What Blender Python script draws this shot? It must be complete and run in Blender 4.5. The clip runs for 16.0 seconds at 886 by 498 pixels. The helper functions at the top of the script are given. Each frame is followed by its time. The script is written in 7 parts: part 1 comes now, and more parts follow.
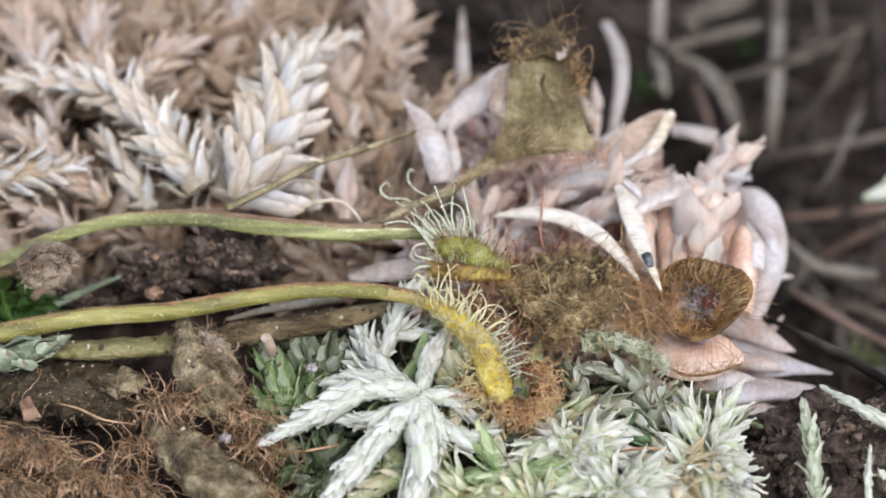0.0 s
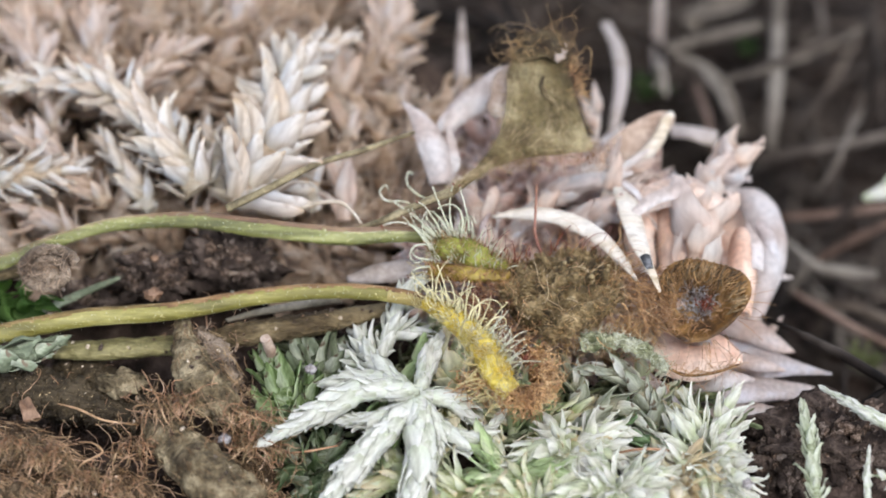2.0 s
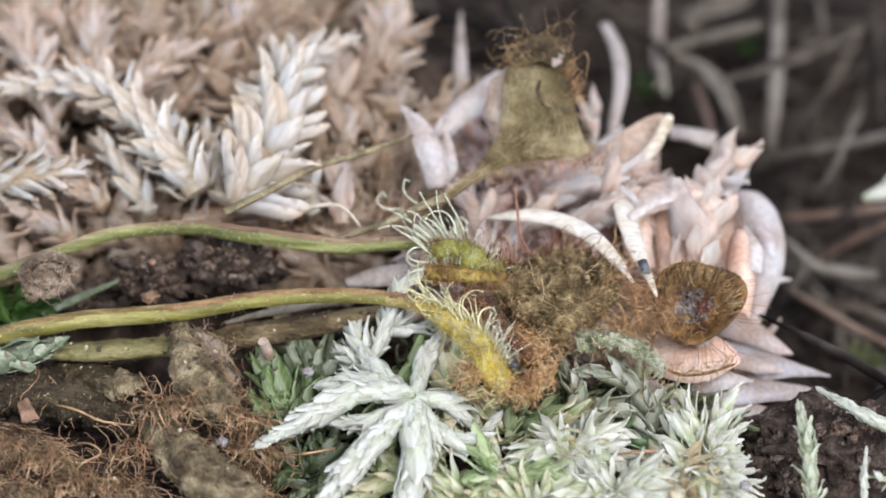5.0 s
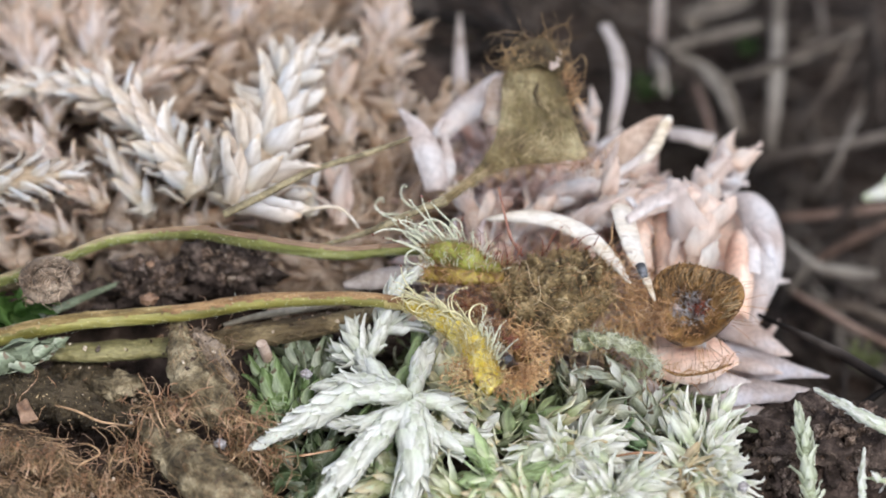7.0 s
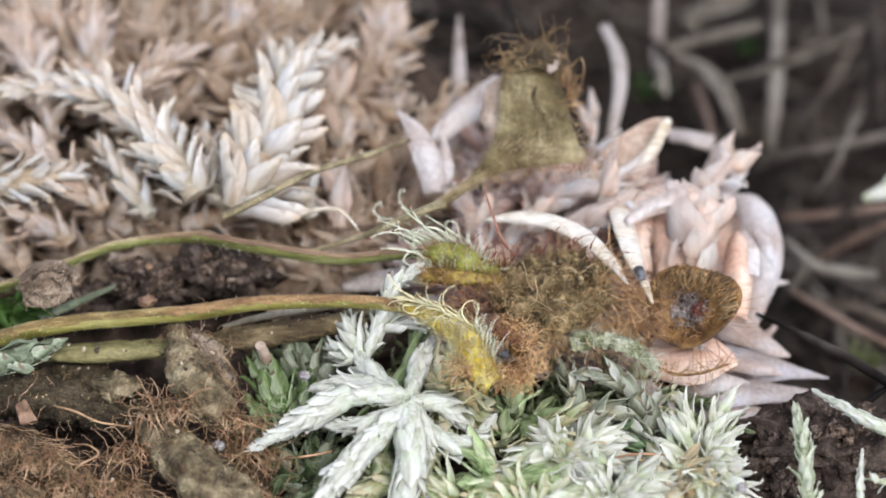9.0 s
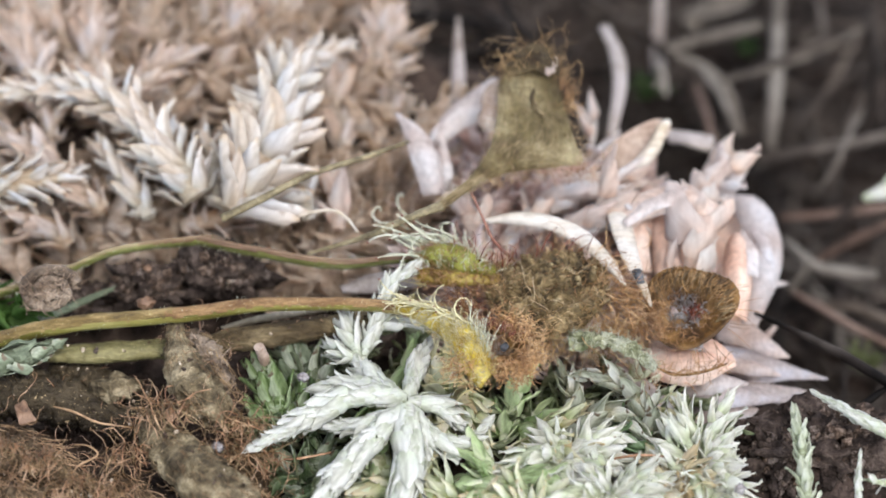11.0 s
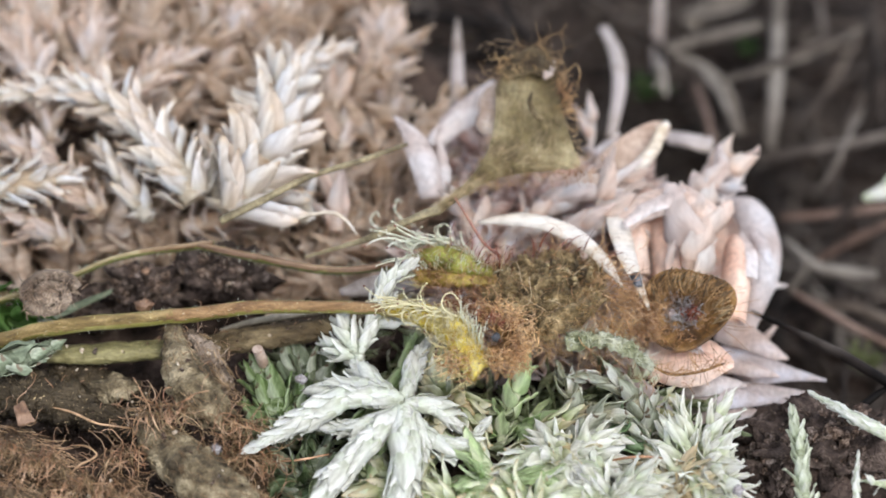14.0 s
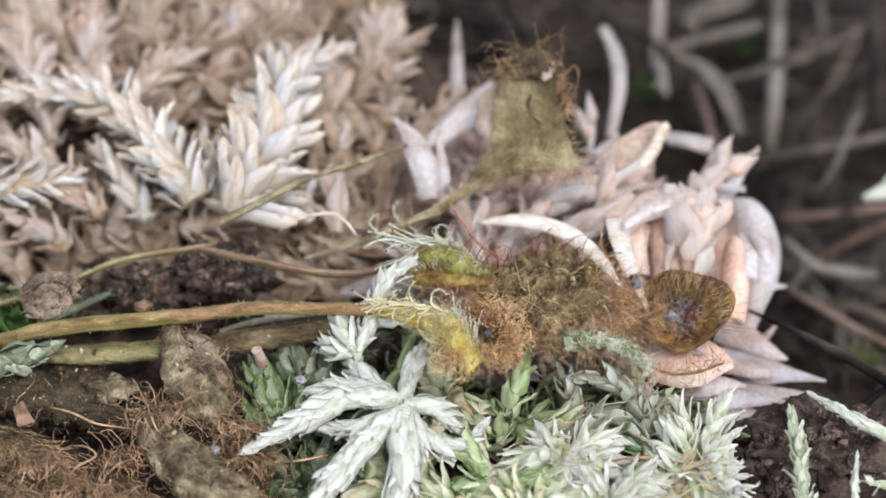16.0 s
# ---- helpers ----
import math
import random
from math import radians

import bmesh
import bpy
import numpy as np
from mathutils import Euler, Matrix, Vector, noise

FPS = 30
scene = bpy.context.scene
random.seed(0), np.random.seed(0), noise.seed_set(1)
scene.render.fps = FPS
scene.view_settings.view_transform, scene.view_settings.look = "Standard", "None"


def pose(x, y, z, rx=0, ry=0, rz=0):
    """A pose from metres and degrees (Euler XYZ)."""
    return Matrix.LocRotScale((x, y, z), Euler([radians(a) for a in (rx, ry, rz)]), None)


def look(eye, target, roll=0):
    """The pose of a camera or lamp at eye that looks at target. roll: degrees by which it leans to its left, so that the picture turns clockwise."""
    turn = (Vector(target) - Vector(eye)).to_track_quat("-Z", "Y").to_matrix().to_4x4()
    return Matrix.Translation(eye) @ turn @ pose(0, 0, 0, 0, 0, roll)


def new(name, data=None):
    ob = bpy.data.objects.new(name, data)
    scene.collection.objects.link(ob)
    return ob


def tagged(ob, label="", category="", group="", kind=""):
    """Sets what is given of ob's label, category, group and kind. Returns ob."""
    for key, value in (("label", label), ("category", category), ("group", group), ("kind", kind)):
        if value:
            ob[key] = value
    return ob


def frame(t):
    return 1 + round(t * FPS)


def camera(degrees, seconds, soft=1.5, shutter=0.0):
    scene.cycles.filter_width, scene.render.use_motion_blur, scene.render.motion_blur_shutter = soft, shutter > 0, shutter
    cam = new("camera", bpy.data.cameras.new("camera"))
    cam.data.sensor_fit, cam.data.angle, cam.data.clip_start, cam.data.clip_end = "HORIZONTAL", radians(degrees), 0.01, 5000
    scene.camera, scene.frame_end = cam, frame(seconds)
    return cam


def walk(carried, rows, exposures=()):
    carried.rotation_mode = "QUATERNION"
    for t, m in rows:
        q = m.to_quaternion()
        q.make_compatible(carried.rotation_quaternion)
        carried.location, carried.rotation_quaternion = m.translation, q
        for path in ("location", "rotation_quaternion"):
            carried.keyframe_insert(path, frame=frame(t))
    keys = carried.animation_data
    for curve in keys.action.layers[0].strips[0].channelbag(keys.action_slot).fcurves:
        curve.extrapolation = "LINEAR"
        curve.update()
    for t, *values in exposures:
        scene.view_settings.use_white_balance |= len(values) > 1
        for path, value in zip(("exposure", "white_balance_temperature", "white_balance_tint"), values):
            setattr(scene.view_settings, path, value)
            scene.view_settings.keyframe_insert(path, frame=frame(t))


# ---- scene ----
# A drying sundew among bog moss, filmed from close by. Plans are in millimetres (MM), z up.
MM = 0.001
EYE, AIM = (0.0, -0.12031, 0.12431), (0.0, 0.0, 0.004)
cam = camera(20, 16.0, soft=1.7)
cam.data.dof.use_dof, cam.data.dof.focus_distance, cam.data.dof.aperture_fstop = True, 0.1578, 26.0
walk(cam, [(0.0, look(EYE, AIM)), (16.0, look(EYE, AIM))], [(0.0, 1.47), (16.0, 1.53)])

# ---- light: a bright overcast sky and a soft sun from behind the camera ----
world = bpy.data.worlds.new("sky")
scene.world = world
world.use_nodes = True
wn, wl = world.node_tree.nodes, world.node_tree.links
sky = wn.new("ShaderNodeTexSky")
sky.sky_type, sky.sun_disc, sky.sun_elevation, sky.sun_rotation = "NISHITA", False, radians(58), radians(150)
soften = wn.new("ShaderNodeHueSaturation")
soften.inputs["Saturation"].default_value = 0.45
wl.new(sky.outputs[0], soften.inputs["Color"])
wl.new(soften.outputs[0], wn["Background"].inputs[0])
wn["Background"].inputs[1].default_value = 0.15
sun = new("sun", bpy.data.lights.new("sun", "SUN"))
sun.data.energy, sun.data.angle, sun.data.color = 0.9, radians(20), (1.0, 0.98, 0.95)
sun.matrix_world = look((0.05, -0.09, 0.17), (0, 0, 0))


# ---- materials ----
def ramp(nt, source, stops):
    node = nt.nodes.new("ShaderNodeValToRGB")
    while len(node.color_ramp.elements) < len(stops):
        node.color_ramp.elements.new(0.5)
    for e, (at, c) in zip(node.color_ramp.elements, stops):
        e.position, e.color = at, (*c, 1)
    nt.links.new(source, node.inputs[0])
    return node.outputs[0]


def mixed(nt, a, b, fac, mode="MIX"):
    node = nt.nodes.new("ShaderNodeMix")
    node.data_type, node.blend_type = "RGBA", mode
    for key, v in ((0, fac), (6, a), (7, b)):
        if isinstance(v, (int, float)):
            node.inputs[key].default_value = v
        elif isinstance(v, tuple):
            node.inputs[key].default_value = (*v, 1)
        else:
            nt.links.new(v, node.inputs[key])
    return node.outputs[2]


def noise_of(nt, coords, scale, stretch=(1, 1, 1), detail=4.0, rough=0.6):
    m = nt.nodes.new("ShaderNodeMapping")
    m.inputs["Scale"].default_value = stretch
    nt.links.new(coords, m.inputs[0])
    n = nt.nodes.new("ShaderNodeTexNoise")
    n.inputs["Scale"].default_value, n.inputs["Detail"].default_value = scale, detail
    n.inputs["Roughness"].default_value = rough
    nt.links.new(m.outputs[0], n.inputs["Vector"])
    return n.outputs["Fac"]


def surface(name, dark, mid, light, rough=0.6, scale=900.0, stretch=(1, 1, 1), bump=0.4, thin=0.0, random_tint=None,
            spots=None, coat=0.0, island=False, fine=4.0, spec=0.4, lengthwise=None):
    """A natural surface: three tones mixed by coarse and fine noise, relief, a share of light let through, and a tint of each piece."""
    m = bpy.data.materials.new(name)
    m.use_nodes = True
    nt = m.node_tree
    nodes, links = nt.nodes, nt.links
    bsdf = nodes["Principled BSDF"]
    co = nodes.new("ShaderNodeTexCoord").outputs["Object"]
    big = noise_of(nt, co, scale, stretch)
    small = noise_of(nt, co, scale * fine, stretch, 3.0)
    col = ramp(nt, big, [(0.37, dark), (0.5, mid), (0.63, light)])
    col = mixed(nt, col, ramp(nt, small, [(0.38, (0.5, 0.5, 0.5)), (0.6, (1.12, 1.12, 1.12))]), 0.6 if bump > 0.55 else 0.35, "MULTIPLY")
    if random_tint:
        if island:
            r = nodes.new("ShaderNodeNewGeometry").outputs["Random Per Island"]
        else:
            r = nodes.new("ShaderNodeObjectInfo").outputs["Random"]
        col = mixed(nt, col, ramp(nt, r, [(i / max(1, len(random_tint) - 1), c) for i, c in enumerate(random_tint)]), 0.8, "MULTIPLY")
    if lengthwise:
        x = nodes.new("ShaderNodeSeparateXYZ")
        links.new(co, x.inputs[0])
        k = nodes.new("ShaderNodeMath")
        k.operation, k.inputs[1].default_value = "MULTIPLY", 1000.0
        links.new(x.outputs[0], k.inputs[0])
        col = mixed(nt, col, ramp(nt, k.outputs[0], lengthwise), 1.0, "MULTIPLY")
    if spots:
        s = noise_of(nt, co, spots[0], (1, 1, 1), 2.0)
        col = mixed(nt, col, spots[1], ramp(nt, s, [(spots[2], (0, 0, 0)), (spots[2] + 0.06, (1, 1, 1))]))
    links.new(col, bsdf.inputs["Base Color"])
    bsdf.inputs["Roughness"].default_value = rough
    bsdf.inputs["Specular IOR Level"].default_value = spec
    bsdf.inputs["Coat Weight"].default_value = coat
    b = nodes.new("ShaderNodeBump")
    b.inputs["Strength"].default_value, b.inputs["Distance"].default_value = bump, 0.0005 if bump > 0.8 else 0.0002
    links.new(small, b.inputs["Height"])
    links.new(b.outputs[0], bsdf.inputs["Normal"])
    if thin:
        t = nodes.new("ShaderNodeBsdfTranslucent")
        links.new(col, t.inputs[0])
        mix = nodes.new("ShaderNodeMixShader")
        mix.inputs[0].default_value = thin
        links.new(bsdf.outputs[0], mix.inputs[1])
        links.new(t.outputs[0], mix.inputs[2])
        links.new(mix.outputs[0], nodes["Material Output"].inputs[0])
    return m


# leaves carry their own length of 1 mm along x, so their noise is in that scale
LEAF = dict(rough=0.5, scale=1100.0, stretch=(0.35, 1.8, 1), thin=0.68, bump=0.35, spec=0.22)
# leaf bases tinted darker: natural colouring plus shade between overlapping leaves
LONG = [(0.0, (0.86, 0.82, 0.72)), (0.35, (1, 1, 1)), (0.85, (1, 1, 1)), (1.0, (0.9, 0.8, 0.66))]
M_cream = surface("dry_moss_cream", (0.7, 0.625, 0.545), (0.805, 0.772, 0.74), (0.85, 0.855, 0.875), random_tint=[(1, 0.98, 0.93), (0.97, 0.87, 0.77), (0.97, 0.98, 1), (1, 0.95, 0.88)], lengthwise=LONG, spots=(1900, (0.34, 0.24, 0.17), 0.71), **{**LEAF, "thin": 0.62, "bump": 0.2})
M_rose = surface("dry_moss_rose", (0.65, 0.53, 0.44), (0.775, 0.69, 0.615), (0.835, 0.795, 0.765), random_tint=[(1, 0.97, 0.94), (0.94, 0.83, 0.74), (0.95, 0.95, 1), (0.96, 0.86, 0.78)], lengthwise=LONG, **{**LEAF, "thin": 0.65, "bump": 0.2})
M_mat = surface("dry_moss_mat", (0.58, 0.47, 0.365), (0.74, 0.64, 0.535), (0.82, 0.755, 0.685), random_tint=[(1, 0.95, 0.9), (0.9, 0.81, 0.71), (0.97, 0.98, 1.03), (0.78, 0.68, 0.57), (0.95, 0.88, 0.82)], island=True, **{**LEAF, "thin": 0.68, "bump": 0.2})
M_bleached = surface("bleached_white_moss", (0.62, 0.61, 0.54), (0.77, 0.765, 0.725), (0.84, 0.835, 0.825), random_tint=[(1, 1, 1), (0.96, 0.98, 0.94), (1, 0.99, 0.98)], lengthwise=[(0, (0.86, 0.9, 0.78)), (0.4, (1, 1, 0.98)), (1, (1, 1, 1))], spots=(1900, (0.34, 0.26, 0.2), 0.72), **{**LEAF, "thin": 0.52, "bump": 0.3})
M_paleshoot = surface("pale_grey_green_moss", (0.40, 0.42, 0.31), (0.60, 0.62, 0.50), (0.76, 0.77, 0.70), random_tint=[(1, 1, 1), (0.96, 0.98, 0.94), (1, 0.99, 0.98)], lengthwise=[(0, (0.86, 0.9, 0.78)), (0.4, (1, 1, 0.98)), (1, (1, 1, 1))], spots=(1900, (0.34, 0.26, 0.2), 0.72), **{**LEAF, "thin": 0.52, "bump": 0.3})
# greenish base tints below also give the shadow colour between pale leaves
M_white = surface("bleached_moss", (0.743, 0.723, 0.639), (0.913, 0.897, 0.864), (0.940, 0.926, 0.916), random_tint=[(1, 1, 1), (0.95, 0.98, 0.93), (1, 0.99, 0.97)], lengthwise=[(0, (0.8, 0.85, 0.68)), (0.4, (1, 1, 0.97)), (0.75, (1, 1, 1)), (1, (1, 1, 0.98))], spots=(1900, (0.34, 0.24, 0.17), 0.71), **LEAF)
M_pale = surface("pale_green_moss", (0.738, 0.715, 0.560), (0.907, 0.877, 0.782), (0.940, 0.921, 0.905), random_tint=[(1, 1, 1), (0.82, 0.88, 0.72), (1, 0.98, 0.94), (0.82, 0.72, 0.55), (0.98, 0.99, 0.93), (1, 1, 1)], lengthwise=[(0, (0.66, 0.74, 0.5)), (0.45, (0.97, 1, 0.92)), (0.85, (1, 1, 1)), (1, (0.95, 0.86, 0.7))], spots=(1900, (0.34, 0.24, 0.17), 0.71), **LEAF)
M_green = surface("green_moss", (0.1, 0.14, 0.07), (0.25, 0.31, 0.18), (0.58, 0.62, 0.48), random_tint=[(1, 1, 1), (0.75, 0.88, 0.65), (1, 0.97, 0.85)], spots=(2300, (0.2, 0.15, 0.1), 0.66), **{**LEAF, "scale": 1500.0, "bump": 0.5})
M_greenmat = surface("green_moss_mat", (0.203, 0.222, 0.129), (0.426, 0.454, 0.311), (0.697, 0.686, 0.568), random_tint=[(1, 1, 1), (0.6, 0.7, 0.5), (0.9, 0.85, 0.7)], island=True, **LEAF)
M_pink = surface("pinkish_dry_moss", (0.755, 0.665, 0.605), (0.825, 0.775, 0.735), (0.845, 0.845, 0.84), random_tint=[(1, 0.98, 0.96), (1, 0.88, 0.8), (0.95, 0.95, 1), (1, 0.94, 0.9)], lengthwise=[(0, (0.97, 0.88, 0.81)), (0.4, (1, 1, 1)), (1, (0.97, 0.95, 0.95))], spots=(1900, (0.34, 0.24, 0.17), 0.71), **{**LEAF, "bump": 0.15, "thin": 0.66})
M_pinkmat = surface("pinkish_moss_mat", (0.71, 0.565, 0.495), (0.88, 0.785, 0.75), (0.9, 0.905, 0.9), random_tint=[(0.95, 0.95, 1), (1, 0.87, 0.79), (0.8, 0.74, 0.72)], island=True, **{**LEAF, "bump": 0.15, "thin": 0.68})
M_petal = surface("papery_lilac_moss_leaf", (0.655, 0.565, 0.525), (0.735, 0.675, 0.65), (0.785, 0.765, 0.765), rough=0.45, scale=260, stretch=(1, 1, 1), thin=0.58, bump=0.15, fine=9, random_tint=[(1, 0.97, 0.95), (0.93, 0.93, 0.97), (1, 1, 1)], spec=0.15)
M_petaldull = surface("dull_papery_moss_leaf", (0.636, 0.527, 0.473), (0.714, 0.633, 0.593), (0.774, 0.739, 0.748), rough=0.5, scale=330, stretch=(1, 1, 1), thin=0.6, bump=0.15, fine=9, random_tint=[(1, 0.97, 0.95), (0.9, 0.93, 1), (1, 0.92, 0.86)], spec=0.15)
M_blush = surface("blush_moss_leaf", (0.76, 0.62, 0.54), (0.86, 0.75, 0.68), (0.89, 0.83, 0.8), rough=0.45, scale=260, stretch=(1, 1, 1), thin=0.54, bump=0.15, fine=9, random_tint=[(1, 0.97, 0.95), (1, 0.95, 0.92)], spec=0.15)
M_peach = surface("peach_moss_leaf", (0.78, 0.56, 0.45), (0.87, 0.69, 0.59), (0.91, 0.79, 0.71), rough=0.45, scale=260, stretch=(1, 1, 1), thin=0.54, bump=0.15, fine=9, random_tint=[(1, 0.97, 0.95), (1, 0.93, 0.88), (1, 1, 1)], spec=0.15)
M_straw = surface("tan_dry_straw", (0.11, 0.085, 0.045), (0.21, 0.17, 0.095), (0.34, 0.28, 0.17), rough=0.5, scale=500, stretch=(1, 1, 1), bump=0.7, fine=8, spec=0.3)
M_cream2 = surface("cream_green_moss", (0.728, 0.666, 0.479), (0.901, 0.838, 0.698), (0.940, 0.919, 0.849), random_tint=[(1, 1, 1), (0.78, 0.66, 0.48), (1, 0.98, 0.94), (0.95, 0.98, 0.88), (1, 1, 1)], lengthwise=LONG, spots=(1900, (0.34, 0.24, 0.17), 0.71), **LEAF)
M_greenone = surface("sage_moss", (0.457, 0.531, 0.307), (0.697, 0.777, 0.517), (0.940, 0.940, 0.789), random_tint=[(1, 1, 1), (0.8, 0.9, 0.72), (1, 1, 0.95)], **LEAF)
M_pinkleaf = surface("lilac_dead_leaf", (0.28, 0.22, 0.19), (0.38, 0.32, 0.28), (0.46, 0.4, 0.38), rough=0.5, scale=350, stretch=(1, 1, 1), thin=0.3, bump=0.3, fine=8)
M_leafgreen = surface("leaf_green_moss", (0.2, 0.27, 0.11), (0.44, 0.52, 0.29), (0.82, 0.84, 0.72), random_tint=[(1, 1, 1), (0.72, 0.85, 0.6), (1, 1, 0.95)], spots=(2300, (0.2, 0.15, 0.1), 0.66), **{**LEAF, "scale": 1500.0, "bump": 0.5})
M_fadedgreen = surface("faded_sage_moss", (0.2, 0.23, 0.15), (0.42, 0.47, 0.34), (0.78, 0.8, 0.72), random_tint=[(1, 1, 1), (0.72, 0.76, 0.65), (1, 0.97, 0.9)], spots=(2300, (0.2, 0.15, 0.1), 0.66), **{**LEAF, "scale": 1500.0, "bump": 0.5})
M_litgreen = surface("dull_litter_green", (0.03, 0.055, 0.018), (0.06, 0.11, 0.035), (0.11, 0.17, 0.06), **LEAF)
M_litpale = surface("pale_litter_green", (0.09, 0.10, 0.04), (0.17, 0.19, 0.08), (0.26, 0.28, 0.14), **LEAF)
M_lime = surface("lime_moss", (0.06, 0.125, 0.025), (0.11, 0.22, 0.05), (0.19, 0.32, 0.09), **LEAF)
# stretched pale streaks paint the highlights along the stalk's wet ridges
M_petiole = surface("green_petiole", (0.07, 0.072, 0.018), (0.165, 0.17, 0.046), (0.315, 0.315, 0.125), rough=0.42, scale=900, stretch=(0.12, 1.3, 1.3), thin=0.08, bump=0.5, fine=9, spots=(7000, (0.55, 0.5, 0.25), 0.66), coat=0.35)
M_petiole2 = surface("yellow_petiole", (0.115, 0.1, 0.02), (0.215, 0.19, 0.045), (0.345, 0.31, 0.11), rough=0.45, scale=450, stretch=(0.25, 1.3, 1.3), thin=0.08, bump=0.5, fine=9, spots=(7000, (0.6, 0.52, 0.25), 0.66), coat=0.2)
M_petioleorange = surface("orange_petiole", (0.155, 0.110, 0.029), (0.249, 0.185, 0.055), (0.335, 0.273, 0.102), rough=0.45, scale=600, stretch=(0.25, 1.3, 1.3), thin=0.08, bump=0.5, fine=9, coat=0.2)
M_tanside = surface("tan_olive_petiole", (0.115, 0.085, 0.035), (0.21, 0.16, 0.075), (0.36, 0.29, 0.16), rough=0.45, scale=900, stretch=(0.12, 1.3, 1.3), thin=0.08, bump=0.5, fine=9, coat=0.2)
M_redside = surface("red_brown_petiole", (0.085, 0.046, 0.024), (0.155, 0.09, 0.047), (0.25, 0.17, 0.09), rough=0.45, scale=800, stretch=(0.12, 1.3, 1.3), thin=0.08, bump=0.5, fine=9, coat=0.2)
M_goldside = surface("golden_brown_petiole", (0.105, 0.066, 0.02), (0.2, 0.133, 0.042), (0.35, 0.245, 0.105), rough=0.6, scale=1400, stretch=(0.25, 1.3, 1.3), thin=0.08, bump=0.8, fine=9, spots=(7000, (0.6, 0.5, 0.25), 0.66), coat=0.04)
M_rustside = surface("rust_brown_petiole", (0.12, 0.057, 0.022), (0.215, 0.115, 0.046), (0.34, 0.205, 0.092), rough=0.6, scale=1400, stretch=(0.25, 1.3, 1.3), thin=0.08, bump=0.8, fine=9, spots=(7000, (0.62, 0.48, 0.28), 0.66), coat=0.04)
M_redhair = surface("dark_red_hair", (0.10, 0.035, 0.022), (0.17, 0.062, 0.04), (0.25, 0.12, 0.075), rough=0.45, scale=600, stretch=(0.3, 1, 1))
M_redridge = surface("reddish_ridge", (0.085, 0.046, 0.026), (0.14, 0.08, 0.046), (0.21, 0.135, 0.08), rough=0.5, scale=600, stretch=(0.3, 1, 1))
M_blade = surface("yellow_leaf_blade", (0.46, 0.3, 0.03), (0.66, 0.5, 0.06), (0.76, 0.64, 0.18), rough=0.4, scale=700, thin=0.25, bump=0.5, spots=(3000, (0.35, 0.2, 0.03), 0.66))
M_lip = surface("yellow_brown_leaf_edge", (0.16, 0.09, 0.02), (0.36, 0.26, 0.05), (0.5, 0.4, 0.1), rough=0.45, scale=700, thin=0.2, bump=0.6, fine=6)
M_bladegreen = surface("olive_leaf_blade", (0.13, 0.13, 0.025), (0.24, 0.25, 0.04), (0.36, 0.37, 0.08), rough=0.4, scale=800, thin=0.2, bump=0.5)
M_tent = surface("pale_tentacle", (0.497, 0.497, 0.340), (0.629, 0.638, 0.502), (0.712, 0.712, 0.632), rough=0.3, scale=900, thin=0.25, bump=0.1, spec=0.6)
M_tentyellow = surface("yellow_tentacle", (0.5, 0.4, 0.15), (0.68, 0.59, 0.33), (0.8, 0.75, 0.55), rough=0.3, scale=900, thin=0.4, bump=0.1, spec=0.6)
M_tentcream = surface("cream_tentacle", (0.56, 0.49, 0.24), (0.70, 0.64, 0.40), (0.78, 0.74, 0.55), rough=0.3, scale=900, thin=0.25, bump=0.1, spec=0.6)
M_gland = surface("red_gland", (0.080, 0.016, 0.012), (0.160, 0.040, 0.024), (0.256, 0.080, 0.040), rough=0.25, scale=1500, spec=0.6)
M_hair = surface("rusty_hair", (0.26, 0.14, 0.066), (0.45, 0.265, 0.14), (0.66, 0.44, 0.26), rough=0.32, scale=500, thin=0.12, random_tint=[(1, 1, 1), (0.65, 0.55, 0.5), (1, 0.85, 0.7), (1.0, 1.0, 0.8)], island=True, spec=0.6)
M_hairgold = surface("golden_brown_hair", (0.33, 0.205, 0.092), (0.55, 0.37, 0.18), (0.78, 0.58, 0.34), rough=0.32, scale=500, thin=0.15, random_tint=[(1, 1, 1), (0.3, 0.23, 0.18), (0.6, 0.5, 0.4), (1, 0.9, 0.76)], island=True, spec=0.6)
M_strand = surface("pale_golden_strand", (0.42, 0.31, 0.18), (0.6, 0.47, 0.3), (0.72, 0.6, 0.44), rough=0.4, scale=500, thin=0.15, random_tint=[(1, 1, 1), (0.7, 0.6, 0.5)], island=True)
M_comb = surface("golden_comb_hair", (0.3, 0.17, 0.065), (0.46, 0.29, 0.13), (0.62, 0.43, 0.24), rough=0.4, scale=500, thin=0.15, random_tint=[(1, 1, 1), (0.55, 0.45, 0.4), (1, 0.9, 0.8)], island=True)
M_hairdark = surface("dark_brown_hair", (0.060, 0.034, 0.013), (0.120, 0.075, 0.033), (0.204, 0.138, 0.066), rough=0.5, scale=500)
M_fibre = surface("tan_fibre", (0.17, 0.105, 0.055), (0.37, 0.24, 0.125), (0.68, 0.48, 0.29), rough=0.32, scale=400, thin=0.1, random_tint=[(1, 1, 1), (0.28, 0.22, 0.18), (0.6, 0.5, 0.42), (0.4, 0.32, 0.26)], island=True, spec=0.6)
M_tiphair = surface("orange_gold_hair", (0.37, 0.205, 0.092), (0.59, 0.37, 0.185), (0.79, 0.57, 0.33), rough=0.32, scale=500, thin=0.15, random_tint=[(1, 1, 1), (0.4, 0.26, 0.2), (1, 0.9, 0.7), (0.7, 0.52, 0.42)], island=True, spec=0.6)
